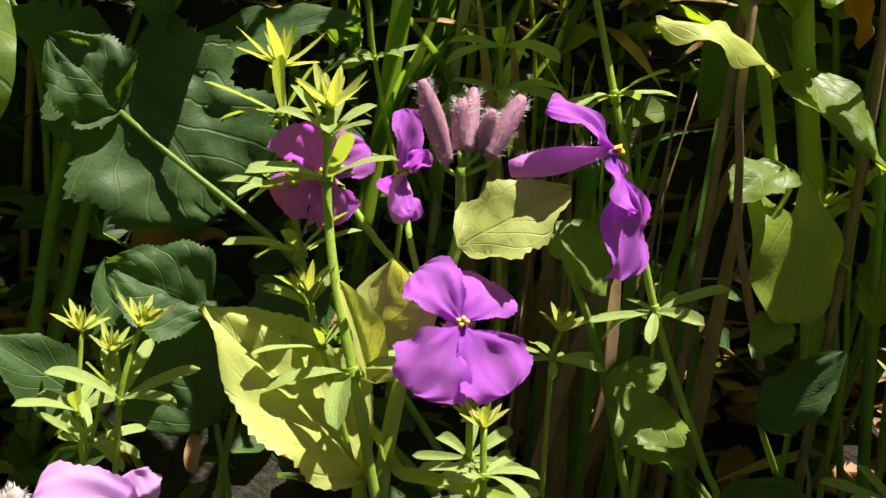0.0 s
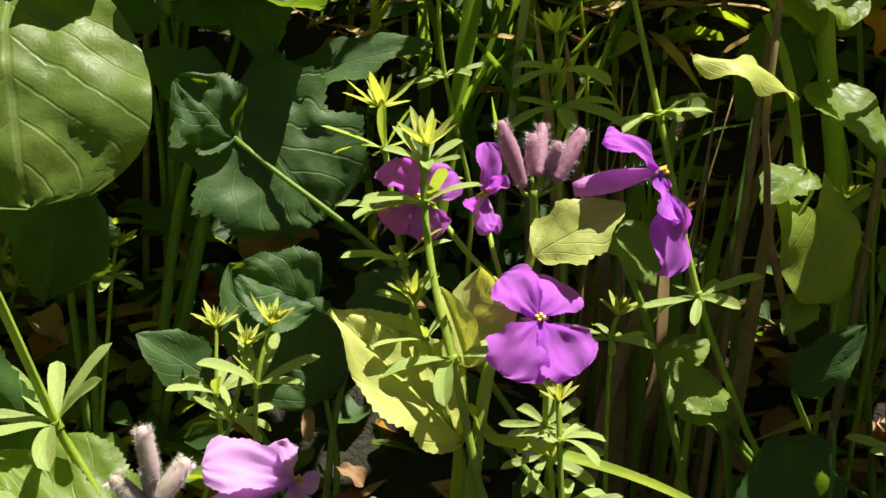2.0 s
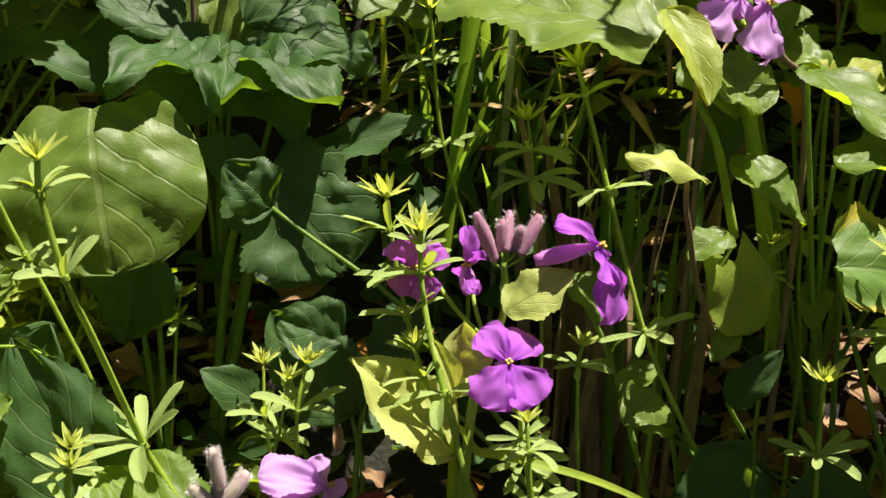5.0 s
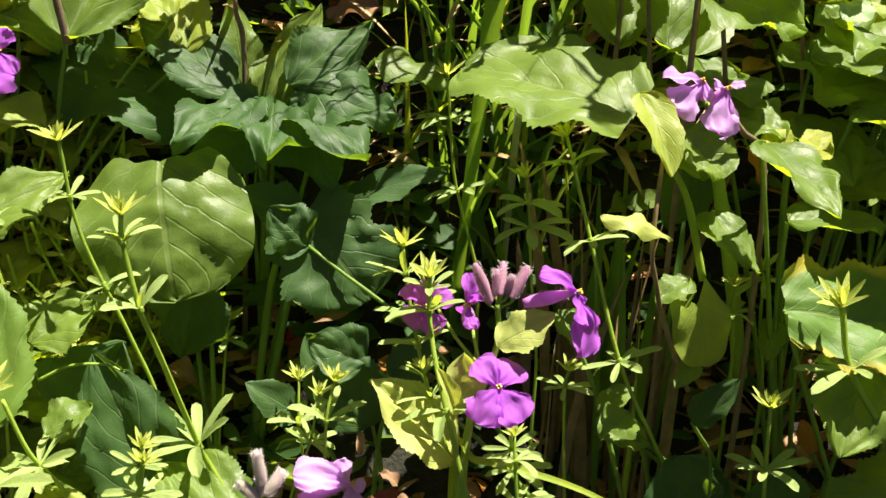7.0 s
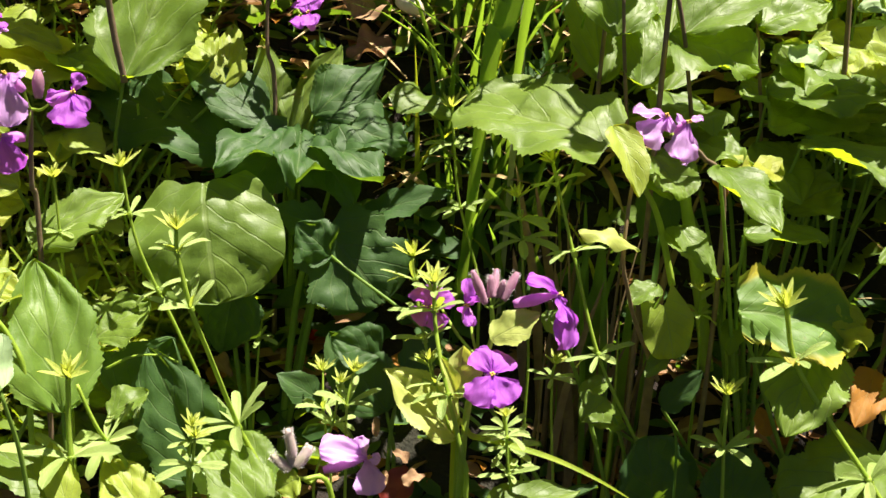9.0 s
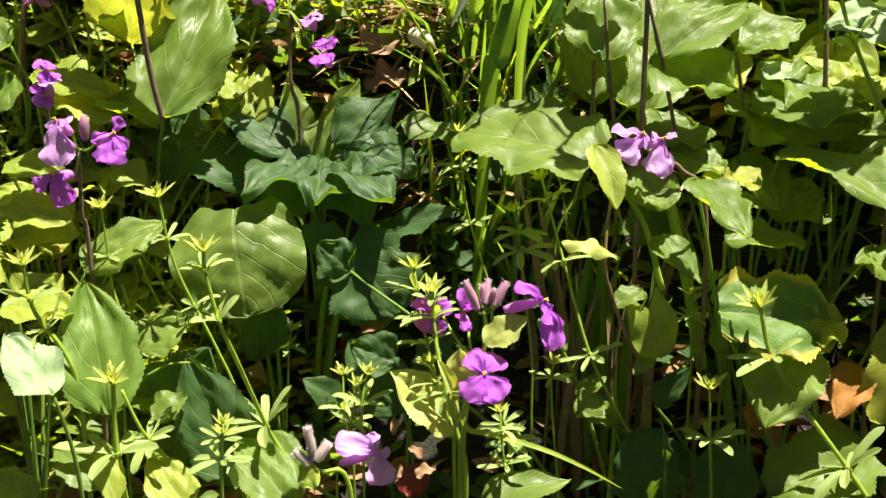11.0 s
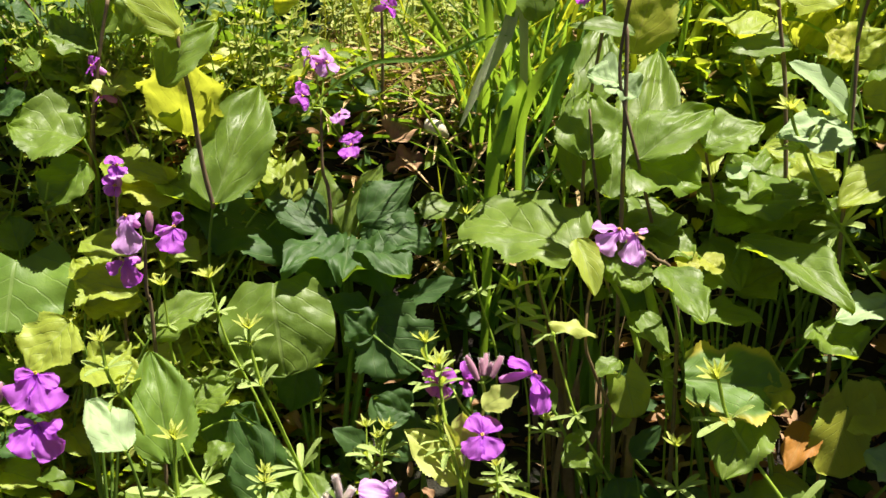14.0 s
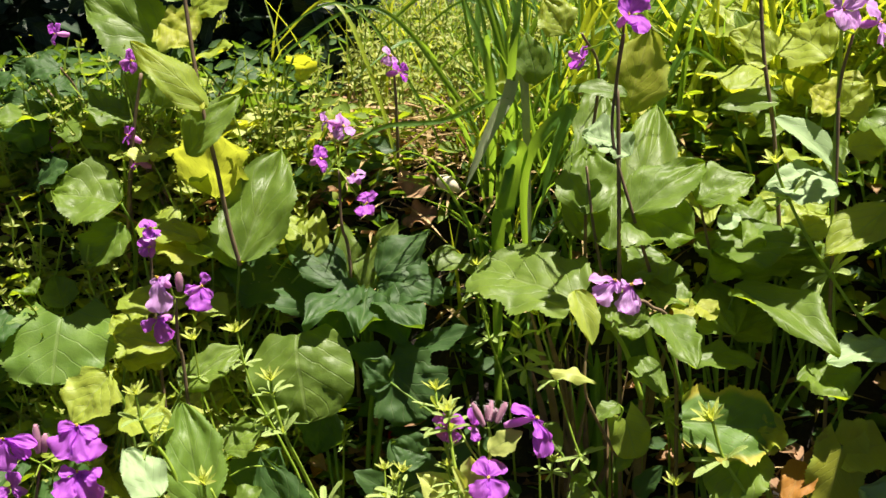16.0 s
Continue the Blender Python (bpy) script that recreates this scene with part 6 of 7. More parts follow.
blade(tuft, [root((0.0, 0.2, 0)), *[(0.0064, 0.15, 0.3794), (0.013, 0.145, 0.4091), (0.0209, 0.14, 0.4406), (0.0264, 0.13, 0.4575), (0.0209, 0.118, 0.4606), (0.0132, 0.112, 0.4458)]], 0.0175, "grass", (0.35, -1, 0.15))
arching = thing("long_grass", "single long grass blade arching over in front", "grass", "", root((-0.0119, 0.01, 0.1926)))
blade(arching, [root((-0.0119, 0.01, 0.1926)), *[(-0.0167, 0.01, 0.1975), (-0.0065, 0.008, 0.2009), (0.0129, 0.005, 0.1979), (0.0368, 0.003, 0.191), (0.0591, 0.0, 0.1815), (0.0818, 0.0, 0.1681)]], 0.0038, "grass_bright", (0, -0.6, 0.8))
spike = thing("short_grass", "short upright grass blade", "grass", "", root((0.1149, 0.03, 0.1552)))
blade(spike, [root((0.1158, 0.03, 0.1511)), (0.112, 0.03, 0.1737), (0.1065, 0.03, 0.2018)], 0.0018, "grass", (0, -1, 0.2))
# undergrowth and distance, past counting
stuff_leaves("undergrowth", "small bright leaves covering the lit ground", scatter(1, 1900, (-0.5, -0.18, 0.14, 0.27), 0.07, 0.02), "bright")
stuff_leaves("undergrowth", "mid-green low leaves among the stalks", scatter(2, 1500, (-0.55, -0.1, 0.05, 0.34), 0.05, 0.02), "mid")
stuff_leaves("undergrowth", "yellowing low leaves on the lit ground", scatter(3, 160, (-0.5, -0.12, 0.1, 0.25), 0.04, 0.02), "yellow")
stuff_leaves("undergrowth", "low green leaves under the tall plants", scatter(4, 1500, (0.12, 0.6, 0.22, 0.45), 0.09, 0.02), "mid")
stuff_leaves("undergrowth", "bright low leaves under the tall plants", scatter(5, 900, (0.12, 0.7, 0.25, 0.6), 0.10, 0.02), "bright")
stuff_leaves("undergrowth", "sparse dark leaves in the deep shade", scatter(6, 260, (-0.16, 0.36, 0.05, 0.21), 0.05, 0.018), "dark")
stuff_leaves("leaf_litter", "brown leaf litter strewn over the soil", scatter(7, 700, (-0.5, 0.5, 0.0, 0.45), 0.006, 0.02, 2.0, 0.6), "dry", "leaf litter")
stuff_leaves("leaf_litter", "orange and brown leaf litter under the plants", scatter(8, 260, (-0.45, 0.5, 0.1, 0.35), 0.012, 0.018, 2.0, 0.6), "orange", "leaf litter")
stuff_leaves("straw_litter", "flattened dry straw on the bank", scatter(9, 1300, (-0.15, 0.2, 0.22, 0.5), 0.03, 0.05, 2.0, 0.08), "straw", "straw")
thicket("weeds", "pale yellow-green weeds filling the field behind", 11, 420, (-0.2, 0.3, 0.33, 0.9), 0.13, 0.015, "weed")
thicket("weeds", "pale yellow-green weeds farther off in the field", 12, 1100, (-0.42, 1.5, 0.7, 2.2), 0.18, 0.02, "weed", soft=0.35)
thicket("weeds", "dull green weeds among the paler ones", 15, 420, (-0.35, 1.2, 0.4, 1.9), 0.2, 0.02, "mid", soft=0.2)
thicket("weeds", "tall green weeds behind the tall cress", 13, 260, (0.1, 0.9, 0.3, 1.0), 0.2, 0.026, "mid")
thicket("weeds", "low cleavers over the lit ground", 14, 380, (-0.46, -0.18, 0.15, 0.3), 0.13, 0.013, "weed")
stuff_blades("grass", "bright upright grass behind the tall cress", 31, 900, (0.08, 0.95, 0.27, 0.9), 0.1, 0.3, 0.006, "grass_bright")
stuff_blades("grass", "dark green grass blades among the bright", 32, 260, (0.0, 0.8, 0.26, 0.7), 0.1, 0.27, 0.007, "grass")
stuff_blades("grass", "sparse fine grass in the weeds", 33, 500, (-0.3, 0.9, 0.4, 1.9), 0.08, 0.24, 0.003, "grass_bright")

# more broad-leaved plants, crowding in at the right and left
def filler(seed, x, y, low, high, count, size, mats, label, lean=0.06, flat=0.75):
    rnd = random.Random(seed)
    leaves = []
    for i in range(count):
        z = height(x, y) + rnd.uniform(low, high)
        a = rnd.uniform(0, 6.283)
        b = Vector((x + rnd.gauss(0, lean * 0.5), y + rnd.gauss(0, lean * 0.3), z))
        ln = size * rnd.uniform(0.7, 1.25)
        d = Vector((math.cos(a), math.sin(a) * 0.7, rnd.uniform(-0.5, 0.5))).normalized()
        leaves.append(dict(base=tuple(b), tip=tuple(b + d * ln), width=ln * rnd.uniform(0.55, 0.85), normal=(rnd.gauss(0, 0.35), -0.6 + rnd.gauss(0, 0.3), 0.8),
                           material=rnd.choice(mats), shape=rnd.choice(("ovate", "ovate", "round")), curl=rnd.uniform(0.2, 0.9), fold=rnd.uniform(0.0, 0.4), wave=0.06, lean=flat,
                           flop=(rnd.uniform(0.55, 0.8), rnd.uniform(0.5, 1.5)) if rnd.random() < 0.3 else None))
    leafy("broadleaf_plant", label, (x, y), leaves, group="broadleaf plants", petiole="stem_purple" if seed % 3 == 0 else "petiole")


filler(100, 0.276, 0.209, 0.12, 0.30, 6, 0.050, ('mid', 'mid', 'bright'), "leafy green plant crowding the sunny edge of the bank")
filler(101, 0.348, 0.229, 0.12, 0.30, 6, 0.050, ('mid', 'bright', 'mid', 'bright', 'yellow'), "leafy green plant crowding the sunny edge of the bank")
filler(102, 0.200, 0.323, 0.05, 0.16, 6, 0.050, ('mid', 'mid', 'bright'), "leafy green plant crowding the sunny edge of the bank")
filler(103, 0.583, 0.474, 0.05, 0.16, 6, 0.050, ('mid', 'bright', 'mid', 'bright', 'yellow'), "leafy green plant crowding the sunny edge of the bank")
filler(104, 0.514, 0.254, 0.05, 0.16, 6, 0.050, ('mid', 'mid', 'bright'), "leafy green plant crowding the sunny edge of the bank")
filler(105, 0.412, 0.275, 0.05, 0.16, 6, 0.050, ('mid', 'bright', 'mid', 'bright', 'yellow'), "leafy green plant crowding the sunny edge of the bank")
filler(106, 0.248, 0.210, 0.12, 0.30, 6, 0.050, ('mid', 'mid', 'bright'), "leafy green plant crowding the sunny edge of the bank")
filler(107, 0.266, 0.522, 0.05, 0.16, 6, 0.050, ('mid', 'bright', 'mid', 'bright', 'yellow'), "leafy green plant crowding the sunny edge of the bank")
filler(108, 0.543, 0.477, 0.05, 0.16, 6, 0.050, ('mid', 'mid', 'bright'), "leafy green plant crowding the sunny edge of the bank")
filler(109, 0.530, 0.244, 0.12, 0.30, 6, 0.050, ('mid', 'bright', 'mid', 'bright', 'yellow'), "leafy green plant crowding the sunny edge of the bank")
filler(110, 0.309, 0.408, 0.05, 0.16, 6, 0.050, ('mid', 'mid', 'bright'), "leafy green plant crowding the sunny edge of the bank")
filler(111, 0.499, 0.495, 0.05, 0.16, 6, 0.050, ('mid', 'bright', 'mid', 'bright', 'yellow'), "leafy green plant crowding the sunny edge of the bank")
filler(112, 0.566, 0.203, 0.12, 0.30, 6, 0.050, ('mid', 'mid', 'bright'), "leafy green plant crowding the sunny edge of the bank")
filler(113, 0.443, 0.425, 0.05, 0.16, 6, 0.050, ('mid', 'bright', 'mid', 'bright', 'yellow'), "leafy green plant crowding the sunny edge of the bank")
filler(114, 0.398, 0.238, 0.12, 0.30, 6, 0.050, ('mid', 'mid', 'bright'), "leafy green plant crowding the sunny edge of the bank")
filler(115, 0.383, 0.204, 0.12, 0.30, 6, 0.050, ('mid', 'bright', 'mid', 'bright', 'yellow'), "leafy green plant crowding the sunny edge of the bank")
filler(116, 0.591, 0.499, 0.05, 0.16, 6, 0.050, ('mid', 'mid', 'bright'), "leafy green plant crowding the sunny edge of the bank")
filler(117, 0.416, 0.284, 0.05, 0.16, 6, 0.050, ('mid', 'bright', 'mid', 'bright', 'yellow'), "leafy green plant crowding the sunny edge of the bank")
filler(118, 0.579, 0.387, 0.05, 0.16, 6, 0.050, ('mid', 'mid', 'bright'), "leafy green plant crowding the sunny edge of the bank")
filler(119, 0.567, 0.492, 0.05, 0.16, 6, 0.050, ('mid', 'bright', 'mid', 'bright', 'yellow'), "leafy green plant crowding the sunny edge of the bank")
filler(120, 0.399, 0.327, 0.05, 0.16, 6, 0.050, ('mid', 'mid', 'bright'), "leafy green plant crowding the sunny edge of the bank")
filler(121, 0.440, 0.334, 0.05, 0.16, 6, 0.050, ('mid', 'bright', 'mid', 'bright', 'yellow'), "leafy green plant crowding the sunny edge of the bank")
filler(122, 0.243, 0.286, 0.05, 0.16, 6, 0.050, ('mid', 'mid', 'bright'), "leafy green plant crowding the sunny edge of the bank")
filler(123, 0.536, 0.186, 0.12, 0.30, 6, 0.050, ('mid', 'bright', 'mid', 'bright', 'yellow'), "leafy green plant crowding the sunny edge of the bank")
filler(124, 0.191, 0.408, 0.05, 0.16, 6, 0.050, ('mid', 'mid', 'bright'), "leafy green plant crowding the sunny edge of the bank")
filler(125, 0.296, 0.373, 0.05, 0.16, 6, 0.050, ('mid', 'bright', 'mid', 'bright', 'yellow'), "leafy green plant crowding the sunny edge of the bank")
filler(200, -0.371, 0.178, 0.02, 0.09, 5, 0.045, ('bright', 'bract', 'mid'), "leafy plant on the lit bank with mid-green leaves")
filler(201, -0.171, 0.153, 0.02, 0.09, 5, 0.045, ('mid', 'bright', 'mid', 'dark', 'bright'), "leafy plant on the lit bank with mid-green leaves")
filler(202, -0.393, 0.154, 0.02, 0.09, 5, 0.045, ('mid', 'bright', 'mid', 'dark', 'bright'), "leafy plant on the lit bank with mid-green leaves")
filler(203, -0.310, 0.167, 0.02, 0.09, 5, 0.045, ('mid', 'bright', 'mid', 'dark', 'bright'), "leafy plant on the lit bank with mid-green leaves")
# dark leaf colours on the rear plants stand in for shade there
filler(204, -0.415, 0.247, 0.02, 0.09, 5, 0.045, ('dark', 'mid', 'dark'), "leafy plant on the bank with leaves coloured dark for shade")
filler(205, -0.428, 0.215, 0.02, 0.09, 5, 0.045, ('dark', 'mid', 'dark'), "leafy plant on the bank with leaves coloured dark for shade")
filler(206, -0.206, 0.137, 0.02, 0.09, 5, 0.045, ('mid', 'bright', 'mid', 'dark', 'bright'), "leafy plant on the lit bank with mid-green leaves")
filler(207, -0.527, 0.159, 0.02, 0.09, 5, 0.045, ('mid', 'bright', 'mid', 'dark', 'bright'), "leafy plant on the lit bank with mid-green leaves")
filler(208, -0.259, 0.225, 0.02, 0.09, 5, 0.045, ('bright', 'bract', 'mid'), "leafy plant on the lit bank with mid-green leaves")
filler(209, -0.460, 0.176, 0.02, 0.09, 5, 0.045, ('mid', 'bright', 'mid', 'dark', 'bright'), "leafy plant on the lit bank with mid-green leaves")
filler(210, -0.483, 0.198, 0.02, 0.09, 5, 0.045, ('dark', 'mid', 'dark'), "leafy plant on the bank with leaves coloured dark for shade")
filler(211, -0.534, 0.239, 0.02, 0.09, 5, 0.045, ('dark', 'mid', 'dark'), "leafy plant on the bank with leaves coloured dark for shade")
filler(212, -0.210, 0.282, 0.02, 0.12, 5, 0.045, ('bright', 'bract', 'mid'), "leafy plant on the lit bank with mid-green leaves")
filler(213, -0.271, 0.283, 0.02, 0.12, 5, 0.045, ('mid', 'bright', 'mid', 'dark', 'bright'), "leafy plant on the lit bank with mid-green leaves")
filler(214, -0.543, 0.169, 0.02, 0.09, 5, 0.045, ('mid', 'bright', 'mid', 'dark', 'bright'), "leafy plant on the lit bank with mid-green leaves")
filler(215, -0.183, 0.252, 0.02, 0.09, 5, 0.045, ('mid', 'bright', 'mid', 'dark', 'bright'), "leafy plant on the lit bank with mid-green leaves")
filler(216, -0.394, 0.280, 0.02, 0.12, 5, 0.045, ('dark', 'mid', 'dark'), "leafy plant on the bank with leaves coloured dark for shade")
filler(217, -0.314, 0.259, 0.02, 0.09, 5, 0.045, ('mid', 'bright', 'mid', 'dark', 'bright'), "leafy plant on the lit bank with mid-green leaves")
filler(218, -0.439, 0.153, 0.02, 0.09, 5, 0.045, ('mid', 'bright', 'mid', 'dark', 'bright'), "leafy plant on the lit bank with mid-green leaves")
filler(219, -0.381, 0.143, 0.02, 0.09, 5, 0.045, ('mid', 'bright', 'mid', 'dark', 'bright'), "leafy plant on the lit bank with mid-green leaves")
filler(220, -0.405, 0.284, 0.02, 0.12, 5, 0.045, ('dark', 'mid', 'dark'), "leafy plant on the bank with leaves coloured dark for shade")
filler(221, -0.424, 0.122, 0.02, 0.09, 5, 0.045, ('mid', 'bright', 'mid', 'dark', 'bright'), "leafy plant on the lit bank with mid-green leaves")
filler(222, -0.533, 0.149, 0.02, 0.09, 5, 0.045, ('mid', 'bright', 'mid', 'dark', 'bright'), "leafy plant on the lit bank with mid-green leaves")
filler(223, -0.252, 0.182, 0.02, 0.09, 5, 0.045, ('mid', 'bright', 'mid', 'dark', 'bright'), "leafy plant on the lit bank with mid-green leaves")
filler(224, -0.440, 0.137, 0.02, 0.09, 5, 0.045, ('bright', 'bract', 'mid'), "leafy plant on the lit bank with mid-green leaves")
filler(225, -0.177, 0.192, 0.02, 0.09, 5, 0.045, ('mid', 'bright', 'mid', 'dark', 'bright'), "leafy plant on the lit bank with mid-green leaves")

for i, (x, y, top) in enumerate(((-0.28, 0.20, 0.18), (-0.33, 0.19, 0.15), (-0.30, 0.24, 0.10), (-0.36, 0.15, 0.12), (-0.265, 0.16, 0.12))):
    filler(400 + i, x, y, 0.04, top, 11, 0.030, ("bright", "bract", "weed"), "low pale green weed with small toothed leaves", 0.05, 1.1)
# tall plants added outside the view, to cast shade on the lower slope
for i, (x, y) in enumerate(((0.39, 0.01), (0.40, 0.09), (0.41, 0.14), (0.46, 0.03), (0.50, 0.12), (0.42, -0.03), (0.37, 0.11))):
    filler(300 + i, x, y, 0.16, 0.50, 9, 0.075, ("mid", "mid", "bright"), "tall leafy plant added beside the view to shade the slope", 0.05)

# hedge at the back, its shade put into the leaf colour
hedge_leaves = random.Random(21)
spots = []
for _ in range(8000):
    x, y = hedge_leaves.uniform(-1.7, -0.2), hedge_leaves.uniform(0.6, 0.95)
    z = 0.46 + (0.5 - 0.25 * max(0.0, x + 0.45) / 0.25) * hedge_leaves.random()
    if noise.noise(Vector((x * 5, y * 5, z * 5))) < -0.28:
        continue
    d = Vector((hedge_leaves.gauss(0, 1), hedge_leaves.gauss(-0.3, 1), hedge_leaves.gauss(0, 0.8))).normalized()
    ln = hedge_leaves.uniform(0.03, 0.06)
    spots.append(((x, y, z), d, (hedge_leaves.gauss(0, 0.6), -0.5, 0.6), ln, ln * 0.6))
stuff_leaves("hedge", "hedge with leaves coloured near black for the shade behind the flowers", spots, "hedge_shade", "hedge")

one = leafy('broadleaf_plant', 'cluster of light green leaves crowding low in the sun', (-0.2012, 0.0), [
    dict(base=(-0.2106, -0.01, 0.1651), tip=(-0.2136, -0.01, 0.207), width=0.0182, normal=(0.0, -0.79, 0.61), material='bright', shape='ovate'),
    dict(base=(-0.2183, 0.0, 0.1705), tip=(-0.2455, 0.0, 0.1954), width=0.0278, normal=(0.0, -0.76, 0.66), material='mid', shape='ovate'),
    dict(base=(-0.253, -0.02, 0.1704), tip=(-0.2762, -0.02, 0.1895), width=0.0238, normal=(0.0, -0.72, 0.7), material='mid', shape='ovate'),
    dict(base=(-0.1761, 0.01, 0.1506), tip=(-0.1937, 0.01, 0.1871), width=0.0315, normal=(0.0, -0.76, 0.66), material='bright', shape='ovate'),
    dict(base=(-0.2047, 0.05, 0.191), tip=(-0.1808, 0.05, 0.2061), width=0.0203, normal=(0.0, -0.79, 0.61), material='mid', shape='ovate'),
    dict(base=(-0.1489, 0.06, 0.1434), tip=(-0.1921, 0.09, 0.2135), width=0.0516, normal=(0.0, -0.79, 0.61), material='dark', shape='ovate'),
], [
    
], group='broadleaf plants')
grow(one, [
    dict(base=(-0.002, -0.01, 0.1651), tip=(0.0509, -0.01, 0.1799), width=0.0212, normal=(0.0, -0.65, 0.76), material='mid', shape='ovate'),
], 'petiole', 0.0016)
one = leafy('broadleaf_plant', 'yellow and pale green leaves over brown litter', (-0.2899, 0.19), [
    dict(base=(-0.2505, 0.19, 0.3637), tip=(-0.3042, 0.19, 0.3758), width=0.0399, normal=(0.0, -0.65, 0.76), material='yellow', shape='ovate'),
    dict(base=(-0.3186, 0.2, 0.3931), tip=(-0.2669, 0.2, 0.3769), width=0.0341, normal=(0.0, -0.65, 0.76), material='bright', shape='ovate'),
    dict(base=(-0.3047, 0.24, 0.3903), tip=(-0.2552, 0.24, 0.4197), width=0.0359, normal=(0.0, -0.68, 0.73), material='bright', shape='ovate'),
    dict(base=(-0.3238, 0.15, 0.3353), tip=(-0.2822, 0.15, 0.3234), width=0.0278, normal=(0.0, -0.65, 0.76), material='bright', shape='ovate'),
    dict(base=(-0.2732, 0.13, 0.2999), tip=(-0.322, 0.13, 0.3077), width=0.0308, normal=(0.0, -0.65, 0.76), material='bright', shape='ovate'),
    dict(base=(-0.2537, 0.16, 0.3297), tip=(-0.2309, 0.16, 0.3177), width=0.0241, normal=(0.0, -0.65, 0.76), material='bright', shape='ovate'),
], [
    
], group='broadleaf plants')
grow(one, [
    dict(base=(-0.1685, 0.2, 0.3769), tip=(-0.1921, 0.2, 0.3931), width=0.0255, normal=(0.0, -0.65, 0.76), material='bright', shape='ovate'),
    dict(base=(-0.1612, 0.2, 0.3564), tip=(-0.151, 0.2, 0.4011), width=0.0255, normal=(0.0, -0.76, 0.66), material='bright', shape='ovate'),
], 'petiole', 0.0016)
one = leafy('tall_cress', 'big overlapping sunlit leaves high on stout stalks', (0.1214, 0.15), [
    dict(base=(0.0784, 0.12, 0.4058), tip=(0.0755, 0.12, 0.4548), width=0.0531, normal=(0.18, -0.89, 0.41), material='mid', shape='ovate'),
    dict(base=(0.096, 0.12, 0.377), tip=(0.0956, 0.12, 0.427), width=0.0417, normal=(0.18, -0.89, 0.41), material='mid', shape='ovate'),
    dict(base=(0.1081, 0.115, 0.4079), tip=(0.1615, 0.115, 0.3883), width=0.0564, normal=(0.16, -0.78, 0.6), material='mid', shape='ovate'),
    dict(base=(0.1629, 0.12, 0.4147), tip=(0.2066, 0.12, 0.4305), width=0.0341, normal=(0.15, -0.71, 0.69), material='mid', shape='ovate'),
    dict(base=(0.1829, 0.13, 0.3573), tip=(0.2586, 0.13, 0.3667), width=0.0423, normal=(0.0, -0.65, 0.76), material='mid', shape='ovate'),
    dict(base=(0.1778, 0.1, 0.3966), tip=(0.193, 0.1, 0.4053), width=0.0147, normal=(0.0, -0.68, 0.73), material='pale', shape='ovate'),
], [
    dict(points=[(0.0964, 0.13, 0.3232), (0.0844, 0.12, 0.3915), (0.0787, 0.12, 0.4444)], r0=0.0014, r1=0.001, material='stem_purple'),
    dict(points=[(0.1894, 0.14, 0.2858), (0.1803, 0.14, 0.356), (0.1651, 0.13, 0.4232)], r0=0.0014, r1=0.001, material='stem_purple'),
], group='tall cress', petiole='')
grow(one, [
    dict(base=(0.1445, 0.1, 0.3396), tip=(0.163, 0.1, 0.3228), width=0.0165, normal=(0.0, -0.76, 0.66), material='yellow', shape='ovate'),
    dict(base=(0.0905, 0.1, 0.3396), tip=(0.1134, 0.1, 0.3139), width=0.0294, normal=(0.0, -0.87, 0.49), material='mid', shape='ovate'),
    dict(base=(0.2389, 0.14, 0.3787), tip=(0.2705, 0.14, 0.3936), width=0.0352, normal=(0.0, -0.68, 0.73), material='bright', shape='ovate'),
    dict(base=(0.2119, 0.15, 0.3815), tip=(0.1873, 0.15, 0.404), width=0.0357, normal=(0.0, -0.79, 0.61), material='mid', shape='ovate'),
], '', 0.0016)
leafy('broadleaf_plant', 'dark rounded leaves low in the shade', (0.1121, 0.06), [
    dict(base=(0.109, 0.05, 0.1288), tip=(0.0993, 0.05, 0.1815), width=0.0439, normal=(0.0, -0.83, 0.55), material='dark', shape='round'),
    dict(base=(0.156, 0.05, 0.1288), tip=(0.151, 0.05, 0.1757), width=0.0406, normal=(0.0, -0.83, 0.55), material='dark', shape='round'),
    dict(base=(0.0735, 0.05, 0.2061), tip=(0.06, 0.05, 0.191), width=0.0203, normal=(0.0, -0.83, 0.55), material='mid', shape='ovate'),
    dict(base=(0.0393, 0.07, 0.2512), tip=(0.0542, 0.07, 0.2286), width=0.0175, normal=(0.0, -0.83, 0.55), material='mid', shape='ovate'),
    dict(base=(-0.0868, 0.13, 0.2643), tip=(-0.1094, 0.13, 0.2842), width=0.0308, normal=(0.0, -0.79, 0.61), material='dark', shape='ovate'),
    dict(base=(-0.055, 0.1, 0.2098), tip=(-0.085, 0.1, 0.2218), width=0.0331, normal=(0.0, -0.76, 0.66), material='dark', shape='ovate'),
], [
    
], group='broadleaf plants')
red_leaf = thing("dead_leaf", "dark red dead leaf lying in the shade", "leaf", "", root((-0.0394, 0.06, 0.1434)))
leaf(red_leaf, **dict(base=(-0.0466, 0.075, 0.1234), tip=(-0.0352, 0.075, 0.1512), width=0.0219, normal=(0.0, -0.62, 0.79), material='red', shape='ovate', teeth=0))
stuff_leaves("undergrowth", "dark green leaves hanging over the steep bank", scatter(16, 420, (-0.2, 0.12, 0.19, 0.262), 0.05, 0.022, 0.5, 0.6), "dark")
stuff_leaves("undergrowth", "green leaves along the top of the bank", scatter(17, 300, (-0.2, 0.2, 0.23, 0.34), 0.05, 0.02), "mid")

